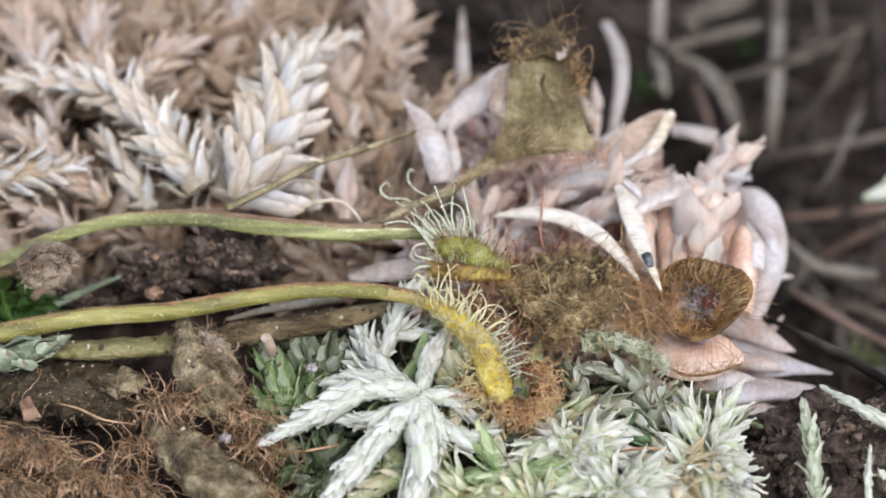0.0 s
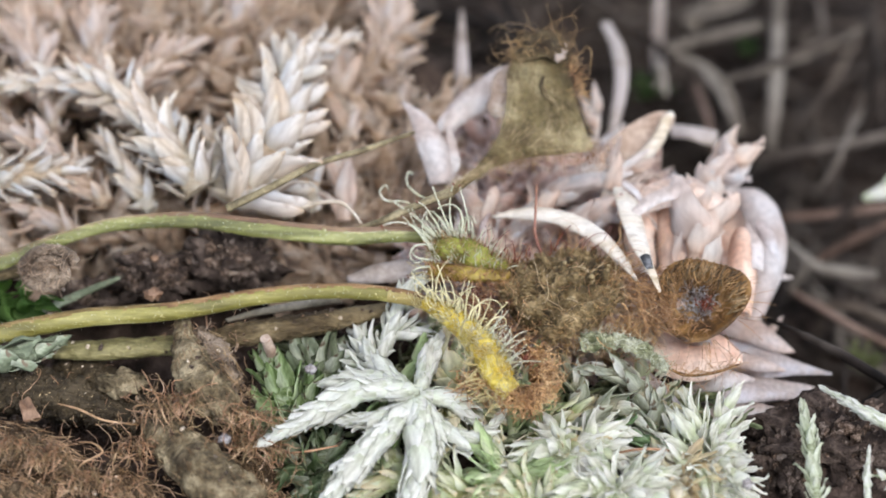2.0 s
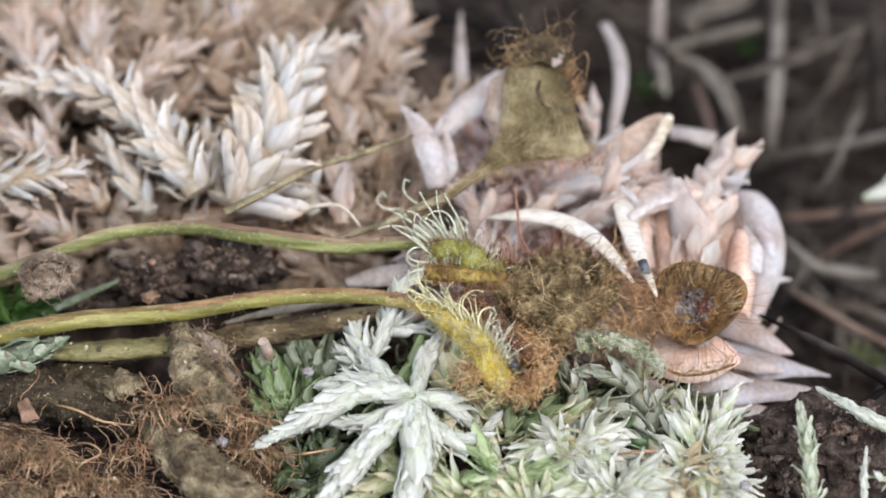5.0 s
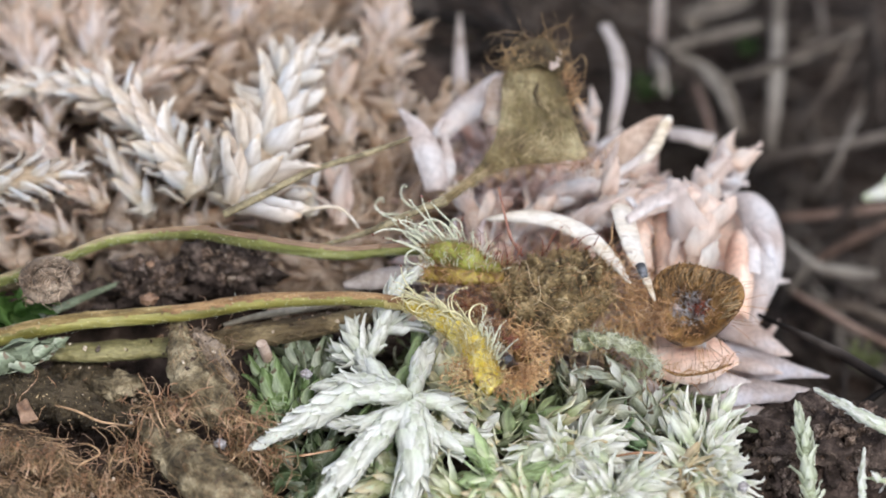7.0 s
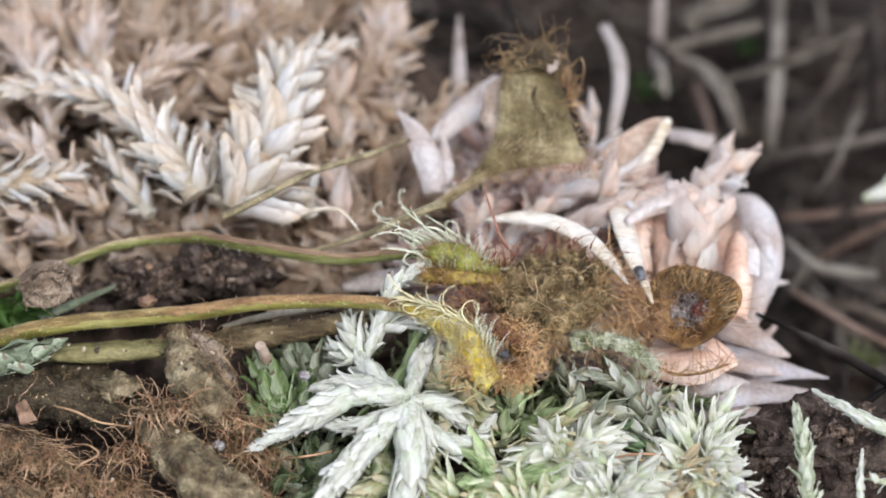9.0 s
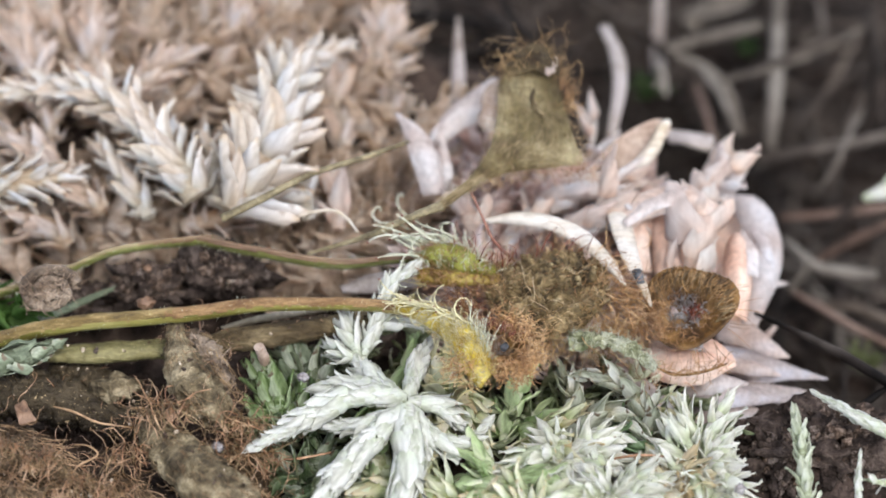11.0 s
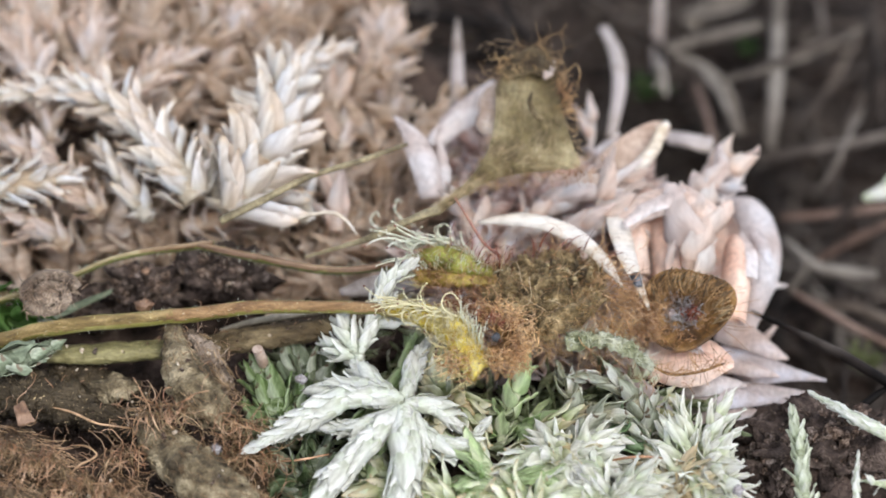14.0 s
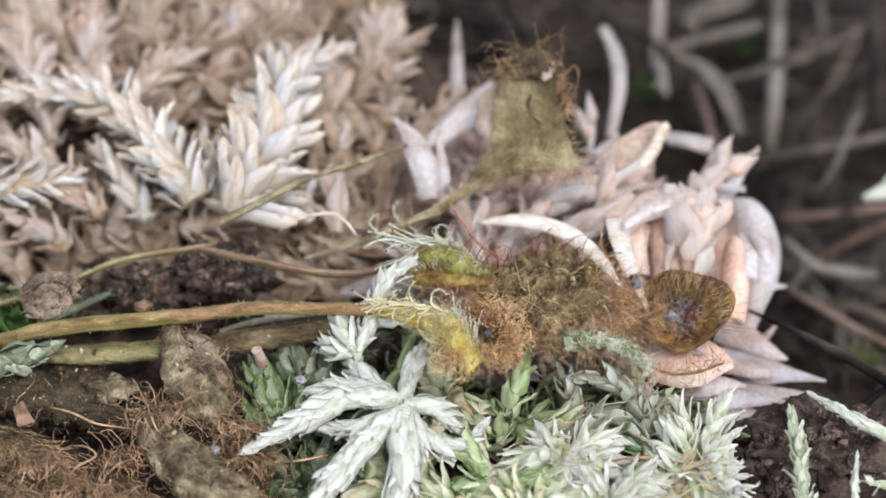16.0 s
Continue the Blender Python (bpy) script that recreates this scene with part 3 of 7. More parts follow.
def ground_sheet():
    k = 190
    s = np.linspace(-1, 1, k)
    warp = np.sign(s) * (60 * np.abs(s) + 900 * np.abs(s) ** 9)
    v, f = [], []
    for yy in warp:
        for xx in warp:
            near = max(0.0, 1 - max(abs(xx), abs(yy)) / 120)
            z = ground_height(xx, yy) + near * (0.9 * noise.noise(Vector((xx, yy, 0)) * 0.35) + 0.55 * noise.noise(Vector((xx, yy, 3)) * 1.1) + 0.25 * noise.noise(Vector((xx, yy, 7)) * 2.5))
            v.append((xx, yy, z - 0.6))
    for i in range(k - 1):
        for j in range(k - 1):
            f.append((i * k + j, i * k + j + 1, (i + 1) * k + j + 1, (i + 1) * k + j))
    return single("ground", Geo().add(v, f), M_soil, "dark brown crumbly peat ground under the moss", "ground", kind="structure", at=(0, 0, 0))


ground_sheet()


CRUMBS = []
for i in range(10):
    CRUMBS.append(blob(Geo(), (0, 0, 0), np.array((1, 0.75 + 0.05 * i, 0.6 + 0.04 * i)), 0.75, 200 + i, 2, 1.6).mesh("crumb", M_crumb))


GRAINS = [blob(Geo(), (0, 0, 0), np.array((1, 0.8, 0.7)), 0.6, 260 + i, 1, 1.5).mesh("grain", M_grain) for i in range(4)]


def clod(name, centre, size, count, seed, label):
    """A clod of peat: a rough core with crumbs of many sizes stuck to it."""
    rng = np.random.default_rng(seed)
    top = thing(name, centre, label, "soil", "peat clods")
    part("core", blob(Geo(), centre, np.array(size) * 0.9, 0.7, seed, 5, 2.2), M_clod, top)
    for i in range(count):
        d = rng.normal(0, 1, 3)
        d[2] = abs(d[2])
        d /= np.linalg.norm(d)
        s = rng.uniform(0.1, 0.62) * rng.uniform(0.4, 1)
        ob = new("crumb", CRUMBS[int(rng.integers(10))])
        ob.parent = top
        ob.matrix_basis = Matrix.Translation(Vector(d * np.array(size) * rng.uniform(0.7, 1.0) * MM)) @ Euler(rng.uniform(0, 6, 3)).to_matrix().to_4x4() @ Matrix.Diagonal((s, s, s, 1))
    MOSS.append(top)
    return top


clod("soil_clod", (-19.11, -4.29, 5.6), (2.3, 1.3, 1.9), 170, 3, "dark crumbly peat clod between the two sundew stalks")
clod("soil_clod", (-14.29, -3.32, 6), (3.1, 1.4, 2.3), 240, 9, "dark crumbly peat clod between the two sundew stalks")
clod("soil_clod", (-23.0, -3.0, 2.5), (3.0, 1.2, 1.2), 110, 4, "small dark peat crumbs under the green stalk")
clod("soil_clod", (25.7, -16.2, 2.5), (5.0, 3.4, 2.4), 290, 5, "dark brown peat lump with bleached moss lying on it")
clod("soil_clod", (21.9, -17.3, 1.5), (2.4, 2.6, 2.2), 150, 6, "dark brown peat lump beside the pale moss")
clod("soil_clod", (-26.9, -10.1, 0.5), (5.0, 2.2, 1.5), 90, 7, "dark peat under the old roots")
clod("soil_clod", (-6.2, -6.0, 1.5), (3.5, 1.2, 1.2), 70, 8, "dark peat in the gap behind the white moss")


# shaded hollows between the shoots
HOLLOWS = ((-17.68, 13.58), (-29.19, 13.88), (-6.53, 10.89), (-16.35, 11.78))


def ivory_bank():
    """The large dry moss shoots of the back bank, then the mat that fills it."""
    c = "cream-white dry moss shoot with overlapping pointed leaves"
    d = "pale pinkish-buff dry moss shoot in the moss bank"
    moss_shoot(c, [(-16.23, 0.63, 9), (-17.56, 2.31, 10), (-19.91, 5.69, 10.5), (-22.29, 8.22, 10.8), (-25.78, 10.03, 10.5), (-31.26, 9.89, 10)], 2.6, 0.18, 44, seed=11, taper=(1.05, 0.9, 0.6), body=[0.9, 1.0, 0.9, 0.7, 0.4, 0.12], broad=1.08, kinds=STRAIGHT)
    moss_shoot(c, [(-13.78, -0.72, 9), (-12.35, 1.49, 10), (-11.15, 4.45, 10.6), (-10.93, 8.22, 10.8), (-10.12, 11.76, 10.8), (-8.23, 13.5, 10.6), (-6.41, 14.58, 10.4)], 3.3, 0.16, 54, seed=12, taper=(1.2, 1.0, 0.36), body=[0.8, 1.3, 1.25, 1.0, 0.6, 0.4, 0.1], broad=1.05, kinds=STRAIGHT)
    moss_shoot(d, [(-3.37, 12.68, 5), (-3.88, 15.8, 6), (-3.85, 19.58, 6.5), (-3.84, 24.1, 6.5), (-3.97, 27.42, 6.5)], 2.7, 0.20, 40, seed=13, material=M_rose, body=[0.7, 0.9, 0.8, 0.6, 0.12], broad=1.08, kinds=STRAIGHT)
    moss_shoot(d, [(-30.54, 2.23, 8), (-27.77, 2.28, 9), (-25.86, 2.34, 9.2), (-24.36, 3, 9)], 2.4, 0.19, 37, seed=14, material=M_cream, body=[0.6, 0.8, 0.6, 0.12], broad=1.08, kinds=STRAIGHT)
    moss_shoot(d, [(-22.6, 1.4, 7.0), (-25.8, 4.2, 8.0), (-29.2, 7.3, 8.0), (-31.8, 8.7, 8.0)], 2.3, 0.20, 39, seed=15, material=M_rose, body=[0.5, 0.75, 0.65, 0.12], broad=1.08, kinds=STRAIGHT)
    moss_shoot(d, [(-22.32, 10.53, 8.5), (-20.5, 11.77, 9.5), (-19.13, 13.46, 9.6), (-17.21, 15.28, 9.4)], 2.3, 0.19, 25, seed=16, material=M_rose, body=[0.7, 0.8, 0.6, 0.1], broad=1.08, kinds=STRAIGHT)
    moss_shoot(d, [(-26.7, 8.1, 7.5), (-28.8, 14.1, 8.5), (-30.4, 21.0, 8.5), (-31.2, 24.3, 8.5)], 2.7, 0.22, 38, seed=17, material=M_rose, body=[0.5, 0.75, 0.65, 0.12], broad=1.08, kinds=STRAIGHT)
    moss_shoot(d, [(-23.4, 11.1, 7.5), (-24.8, 16.0, 8.5), (-24.9, 23.6, 8.5)], 2.6, 0.22, 39, seed=18, material=M_rose, body=[0.5, 0.7, 0.12], broad=1.08, kinds=STRAIGHT)
    moss_shoot(d, [(-19.6, 17.8, 7.5), (-21.9, 21.0, 8.0), (-22.6, 24.9, 8.0)], 2.4, 0.26, 39, seed=19, material=M_rose, body=[0.5, 0.7, 0.12], broad=1.08, kinds=STRAIGHT)
    moss_shoot(d, [(-16.2, 14.6, 7.0), (-14.8, 18.4, 8.0), (-13.4, 23.6, 8.0)], 2.7, 0.26, 39, seed=20, material=M_rose, body=[0.5, 0.7, 0.12], broad=1.08, kinds=STRAIGHT)
    moss_shoot(d, [(-10.3, 17.1, 7.0), (-11.7, 21.6, 7.5), (-12.7, 24.8, 7.5)], 2.6, 0.26, 39, seed=21, material=M_rose, body=[0.5, 0.7, 0.12], broad=1.08, kinds=STRAIGHT)
    moss_shoot(d, [(-6.4, 8.6, 6.0), (-7.4, 13.4, 6.5), (-8.1, 18.3, 6.5)], 2.7, 0.26, 38, seed=22, material=M_rose, body=[0.5, 0.7, 0.12], broad=1.08, kinds=STRAIGHT)
    moss_shoot(c, [(-14.8, 1.7, 7.5), (-15.2, 3.6, 8.5), (-16.0, 7.3, 8.5)], 2.3, 0.52, 34, seed=23, body=[0.5, 0.7, 0.12], broad=1.08, kinds=STRAIGHT)
    moss_shoot(c, [(-19.6, 1.3, 6.5), (-21.2, 3.6, 7.5), (-23.4, 7.0, 8.0)], 2.4, 0.26, 39, seed=24, body=[0.5, 0.7, 0.12], broad=1.08, kinds=STRAIGHT)
    moss_shoot(c, [(-8.6, 1.8, 6.0), (-9.1, 2.7, 7.0), (-9.8, 4.7, 7.0)], 2.2, 0.42, 35, seed=25, body=[0.5, 0.7, 0.12], broad=1.08, kinds=STRAIGHT)
    moss_shoot(d, [(-6.7, 1.3, 5.5), (-6.7, 3.0, 6.5), (-6.9, 5.2, 6.5)], 2.9, 0.52, 34, seed=26, material=M_pink, body=[0.5, 0.7, 0.12], broad=1.08, kinds=STRAIGHT)
    moss_shoot(d, [(-17.4, 1.5, 5.5), (-14.6, 1.3, 6.5), (-12.0, 1.9, 7.0)], 2.2, 0.26, 39, seed=27, material=M_rose, body=[0.5, 0.7, 0.12], broad=1.08, kinds=STRAIGHT)
    moss_shoot(d, [(-24.9, 0.1, 5.0), (-26.4, 1.0, 6.0), (-29.0, 1.4, 7.0)], 2.3, 0.26, 39, seed=28, material=M_rose, body=[0.5, 0.7, 0.12], broad=1.08, kinds=STRAIGHT)
    moss_shoot(d, [(-16.6, 20.9, 7.0), (-18.7, 22.9, 8.0), (-19.3, 25.5, 8.0)], 2.6, 0.26, 39, seed=29, material=M_rose, body=[0.5, 0.7, 0.12], broad=1.08, kinds=STRAIGHT)
    moss_shoot(d, [(-26.9, 17.8, 8.0), (-28.4, 21.0, 8.5), (-29.6, 24.3, 8.5)], 2.6, 0.26, 39, seed=30, material=M_rose, body=[0.5, 0.7, 0.12], broad=1.08, kinds=STRAIGHT)
    rng = np.random.default_rng(5)
    g = Geo()
    for _ in range(300):
        x, y = rng.uniform(-34, -2), rng.uniform(-2, 32)
        deep = 2.8 if any(((x - a) / 2.6) ** 2 + ((y - b) / 2.8) ** 2 < 1 for a, b in HOLLOWS) else 0.0
        if x > -8 and y > 20 or x > -5 and y > 11 or x < -15 and y < 0.5 and rng.uniform() < 0.6:
            continue
        h = ground_height(x, y) + rng.uniform(-0.8, 2.5) - deep
        a = rng.uniform(0, 2 * math.pi)
        e = np.array((math.cos(a), math.sin(a) * 0.6 + 0.3, rng.uniform(0.1, 0.8))) * rng.uniform(4, 7)
        s = np.array((x, y, h))
        shoot_stuff(g, [s, s + e * 0.5 + (0, 0, 0.6), s + e], rng.uniform(2.4, 3.3), 0.34, rng.uniform(30, 46), rng, body=[0.5, 0.75, 0.12], broad=1.05, kinds=STRAIGHT)
    MOSS.append(single("moss_mat", g, M_mat, "tangled pinkish-buff dry moss mat of small pointed leaves", "moss", kind="stuff"))


def petal(label, left, right, material, seed, bulge):
    """One large moss leaf of the cushion, a curved blade with thickness."""
    MOSS.append(single("moss_leaf", sheet(Geo(), left, right, 0.14, bulge, 22, 11, 0.16, seed, 0.7), material, label, "moss leaf", "large leaves of the pink cushion"))


def pink_cushion():
    """The pinkish moss round the dead leaves."""
    a = "pale pink dry moss shoot with long papery leaves"
    b = "peach-pink dry moss shoot curling over the moss cushion"
    def big(label, path, length, seed, gap=0.9, spread=35, **more):
        moss_shoot(label, path, length, gap, spread, M_pink, seed, group="pink moss shoots", **more)
    big(a, [(6.7, 1.9, 7.0), (9.7, 2.5, 8.0), (12.8, 3.1, 8.5)], 3.0, 44, 0.30, 19, body=[0.5, 0.75, 0.15], broad=1.3)
    big(a, [(8.1, -0.8, 7.0), (11.1, -0.2, 8.0), (14.6, 0.9, 8.0)], 3.0, 45, 0.30, 20, body=[0.5, 0.75, 0.15], broad=1.3)
    big(a, [(17.7, 5.6, 4.0), (18.8, 7.1, 5.0), (19.8, 8.9, 5.5)], 3.0, 50, 0.55, 28, broad=1.1)
    big(a, [(10.6, 10.2, 4.0), (11.0, 11.5, 5.0), (11.1, 13.9, 5.0)], 3.0, 57, 1.0, 30)
    big(a, [(4.4, -0.9, 6.0), (6.3, 0.8, 7.0), (7.8, 1.9, 7.5)], 2.6, 58, 0.50, 26, body=[0.5, 0.75, 0.15], broad=1.3)
    big(b, [(3.2, -1.4, 6.0), (2.5, 0.3, 7.0), (1.7, 2.0, 8.0)], 2.6, 60, 0.60, 24, body=[0.5, 0.75, 0.15], broad=1.3)
    big(b, [(12.4, -2.1, 3.5), (15.0, -0.9, 5.0), (16.8, 0.5, 6.0)], 4.2, 65, 0.5, 12, body=[0.6, 1.0, 0.2], broad=1.5, jitter=0.16)
    p = "large papery pale lilac moss leaf of the cushion"
    q = "large smooth peach-pink moss leaf curling over the cushion"
    petal(p, [(-2.77, 7.64, 10.6), (-2.14, 6.2, 10.4), (-1.87, 4.82, 10), (-1.44, 3.57, 9.4), (-0.83, 1.97, 8.2)], [(-2.54, 7.7, 10.6), (-1.23, 6.77, 10.3), (-0.23, 5.73, 9.9), (0.46, 4.34, 9.2), (0.91, 2.18, 8)], M_petal, 31, 0.3)
    petal(p, [(0.23, 6.28, 9.4), (0.23, 5.13, 9.2), (0.11, 3.77, 8.8), (-0.08, 2.62, 8)], [(0.65, 6.28, 9.4), (0.96, 5.02, 9.2), (1.22, 3.54, 8.8), (0.84, 2.73, 8)], M_petal, 32, 0.2)
    petal(p, [(-0.31, 6.48, 8.8), (-0.04, 7.65, 9.2), (0.86, 9.4, 9.4), (2.03, 10.81, 9.4), (3.96, 13.19, 9)], [(0.69, 6.7, 8.6), (1.62, 7.41, 9), (2.64, 8.33, 9), (3.74, 9.62, 9), (4.27, 12.81, 8.8)], M_petal, 33, 0.35)
    petal(p, [(-0.5, 6.16, 9.4), (-0.23, 6.75, 9.9), (0.46, 7.33, 10)], [(-0.08, 6.28, 9.4), (0.23, 6.53, 9.9), (0.54, 7.16, 10)], M_petal, 34, 0.4)
    petal(q, [(14.4, -5.2, 5.0), (14.3, -2.1, 6.2), (14.2, 0.3, 7.0), (15.2, 1.8, 7.4), (16.8, 2.2, 7.0)], [(16.8, -5.2, 5.0), (18.0, -2.1, 6.2), (18.2, -0.8, 7.0), (17.6, 0.4, 7.3), (17.1, 1.9, 7.0)], M_peach, 1, 0.3)
    petal(q, [(18.9, -6.0, 4.5), (18.8, -3.9, 5.8), (19.2, -1.3, 6.2), (19.7, -0.1, 6.0)], [(20.3, -6.7, 4.5), (20.8, -4.2, 5.6), (20.8, -1.4, 6.0), (20.0, -0.1, 6.0)], M_peach, 2, 0.55)
    petal(p, [(20.30, -4.42, 1.22), (20.85, -1.84, 2.65), (21.10, 0.79, 3.26), (20.90, 3.06, 3.46), (20.61, 4.34, 3.46), (20.20, 5.56, 3.06)], [(21.36, -4.42, 1.22), (23.21, -0.56, 2.45), (23.68, 2.30, 2.85), (23.22, 5.11, 3.06), (22.01, 6.71, 3.26), (20.22, 6.70, 3.06)], M_petal, 3, 0.28)
    petal(p, [(19.9, -4.15, 6.2), (20.04, -2.02, 6.6), (20.33, 0.23, 6.4)], [(21.15, -4.25, 6.2), (21.33, -2.08, 6.4), (20.41, 0.34, 6.4)], M_petal, 4, 0.2)
    petal(p, [(21.17, 0.85, 6), (21.92, -0, 6.2), (22.33, -1.41, 6), (22.29, -2.91, 5.8)], [(21.07, -0.34, 6), (21.34, -1.35, 6.2), (21.69, -2.41, 6.2), (22.28, -3.02, 5.8)], M_petal, 24, 0.2)
    petal(q, [(11.52, -0.13, 7.8), (13.03, 1.01, 8.8), (14.91, 1.4, 9.2), (16.88, 1.34, 9), (19.1, 0.75, 8)], [(12.27, -1.85, 7.6), (13.67, -1.17, 8.6), (15.16, -0.88, 9), (16.73, -0.94, 8.8), (18.74, -1.2, 7.8)], M_blush, 25, 0.25)
    petal(p, [(12.17, -1.99, 9.4), (13.62, -0.69, 9.9), (15.16, 0.12, 10), (16.52, 0.72, 9.8)], [(12.43, -2.63, 9.4), (14, -1.76, 9.9), (15.45, -1.12, 10), (16.54, 0.5, 9.8)], M_petal, 26, 0.2)
    big(a, [(16.92, 2.53, 6.4), (17.96, 3.68, 7), (19.43, 5.03, 7.2), (21.21, 6.61, 7)], 2.7, 69, 0.7, 34, body=[0.4, 0.55, 0.4, 0.1], broad=1.4, kinds=STRAIGHT)
    big(b, [(16.74, -4.65, 6.6), (16.92, -2.82, 7.4), (17.32, -0.56, 7.8), (17.79, 2.17, 7.8)], 3.8, 61, 0.5, 24, body=[0.5, 0.9, 0.8, 0.2], broad=1.6, kinds=STRAIGHT)
    big(a, [(10.79, 0.59, 8), (11.56, 1.66, 8.8), (11.67, 2.55, 9)], 3.4, 62, 0.3, 40, body=[0.4, 0.6, 0.2], broad=1.1)
    petal(p, [(21.49, 1.72, 0.63), (22.82, 1.11, 0.84), (24.16, 0.80, 0.63)], [(21.49, -0.64, 0.63), (22.92, -0.02, 0.84), (24.16, 0.70, 0.63)], M_petal, 5, 0.2)
    petal(q, [(14.33, -7.92, 4.4), (15.8, -9.35, 4.8), (17.44, -9.45, 4.8), (19.41, -9.98, 4.4)], [(13.39, -10.72, 3.8), (15.29, -12.06, 4.2), (17.27, -12.15, 4.4), (19.42, -10.67, 4.4)], M_peach, 6, 0.12)
    petal(q, [(14.9, -6.3, 4.0), (16.8, -7.9, 4.6), (18.3, -8.6, 4.6), (19.3, -9.6, 4.4)], [(14.5, -10.3, 4.0), (16.6, -11.2, 4.4), (18.2, -10.9, 4.4), (19.3, -9.8, 4.4)], M_peach, 7, 0.12)
    petal(p, [(19.22, -3.00, 0.84), (21.18, -3.93, 1.25), (22.51, -5.37, 1.25), (23.54, -6.50, 0.84)], [(18.71, -4.65, 0.63), (20.46, -5.78, 1.04), (22.10, -6.71, 1.04), (23.44, -6.60, 0.84)], M_petaldull, 8, 0.25)
    petal(p, [(19.33, -4.55, 0.01), (21.79, -6.09, 0.63), (23.95, -7.22, 0.63), (25.91, -7.94, 0.22)], [(18.92, -7.01, -0.19), (21.18, -8.45, 0.43), (23.64, -8.35, 0.53), (25.91, -8.04, 0.22)], M_petaldull, 9, 0.25)
    petal(p, [(17.58, -7.32, -0.40), (20.56, -8.14, 0.22), (23.13, -8.66, 0.22), (25.49, -8.76, -0.40)], [(17.78, -10.00, -0.81), (20.35, -10.92, -0.19), (23.03, -10.00, 0.01), (25.49, -8.86, -0.40)], M_petaldull, 10, 0.3)
    petal(p, [(19.43, -8.76, -1.01), (21.18, -9.79, -0.60), (23.44, -10.20, -1.01)], [(18.92, -10.82, -1.22), (20.87, -11.54, -0.81), (23.34, -10.41, -1.01)], M_petaldull, 11, 0.3)
    petal(p, [(12.3, -10.3, 4.0), (13.6, -12.1, 4.6), (14.8, -13.8, 4.6), (15.8, -15.6, 4.2)], [(11.1, -11.5, 4.0), (12.5, -13.5, 4.6), (13.8, -15.0, 4.6), (15.7, -15.7, 4.2)], M_petaldull, 12, 0.25)
    petal(q, [(12.6, -3.5, 6.0), (12.0, -1.9, 7.0), (12.5, 0.1, 7.4), (13.9, 1.8, 7.4)], [(14.2, -3.5, 6.0), (14.0, -2.2, 7.0), (14.3, -0.4, 7.4), (14.2, 1.5, 7.4)], M_peach, 13, 0.3)
    petal(p, [(17.71, 7.36, 2.85), (18.53, 8.99, 3.46), (19.85, 10.92, 3.46)], [(19.24, 6.75, 2.85), (20.16, 8.48, 3.46), (20.05, 11.02, 3.46)], M_petal, 15, 0.25)
    petal(p, [(19.44, 7.05, 2.85), (20.56, 8.99, 3.26), (22.09, 10.92, 3.26)], [(20.36, 6.54, 2.85), (21.58, 8.68, 3.26), (22.19, 10.82, 3.26)], M_petal, 16, 0.25)
    petal(q, [(16.96, -3.21, -0.40), (17.78, 1.21, 0.63), (18.61, 5.01, 1.25), (19.53, 7.17, 1.45)], [(21.18, -3.52, -0.60), (22.10, 1.11, 0.22), (22.51, 4.91, 0.84), (21.28, 7.79, 1.25)], M_peach, 17, 0.2)
    petal(p, [(19.12, -3.62, -1.01), (21.38, -3.52, -0.60), (23.23, -1.87, -0.60)], [(19.22, -6.19, -1.01), (21.59, -5.06, -0.60), (23.34, -1.98, -0.60)], M_petaldull, 18, 0.2)
    petal(p, [(19.43, -6.81, 1.25), (20.97, -7.53, 1.45), (22.72, -8.56, 1.25)], [(19.33, -8.25, 1.25), (20.87, -8.76, 1.45), (22.62, -8.66, 1.25)], M_petaldull, 19, 0.3)
    petal(p, [(19.74, -8.66, 0.43), (21.49, -9.48, 0.84), (23.44, -10.30, 0.63)], [(19.43, -10.10, 0.43), (21.18, -10.71, 0.84), (23.34, -10.51, 0.63)], M_petaldull, 20, 0.3)
    petal(p, [(17.06, -8.97, -0.19), (18.81, -10.10, 0.43), (20.46, -11.13, 0.22)], [(16.76, -10.61, -0.19), (18.50, -11.74, 0.43), (20.35, -11.23, 0.22)], M_petal, 21, 0.3)
    petal(p, [(19.33, -10.20, -1.42), (21.90, -10.30, -1.01), (24.16, -10.51, -1.42)], [(19.22, -11.95, -1.42), (21.79, -12.05, -1.01), (24.06, -10.71, -1.42)], M_petaldull, 22, 0.3)
    petal(p, [(16.39, -9.43, 1.5), (19.12, -9.68, 2), (22.17, -11.12, 1.5)], [(16.13, -11.61, 1.5), (18.91, -12.15, 2), (22.05, -11.32, 1.5)], M_petaldull, 27, 0.2)
    petal(p, [(16.95, -10.32, 0.6), (19.65, -10.97, 1), (22.96, -11.5, 0.6)], [(16.64, -12.58, 0.6), (19.46, -13.12, 1), (22.83, -11.7, 0.6)], M_petaldull, 28, 0.2)
    petal(p, [(16.53, -9.41, 2.2), (17.98, -9.43, 2.6), (20.55, -10.06, 2.2)], [(16.22, -11.15, 2.2), (18, -11.51, 2.6), (20.45, -10.26, 2.2)], M_petal, 29, 0.2)
    rng = np.random.default_rng(6)
    g = Geo()
    for _ in range(170):
        u, w = rng.uniform(0, 1), rng.uniform(0, 1)
        x = 1 + 14 * u
        y = -8 + 20 * w - 5 * u * (w > 0.4)
        h = 1.5 + rng.uniform(-1, 2.2) - 2.5 * smooth(13, 22, x)
        a_ = rng.uniform(0, 2 * math.pi)
        e = np.array((math.cos(a_), math.sin(a_) * 0.7, rng.uniform(0.1, 0.7))) * rng.uniform(3, 5)
        s = np.array((x, y, h))
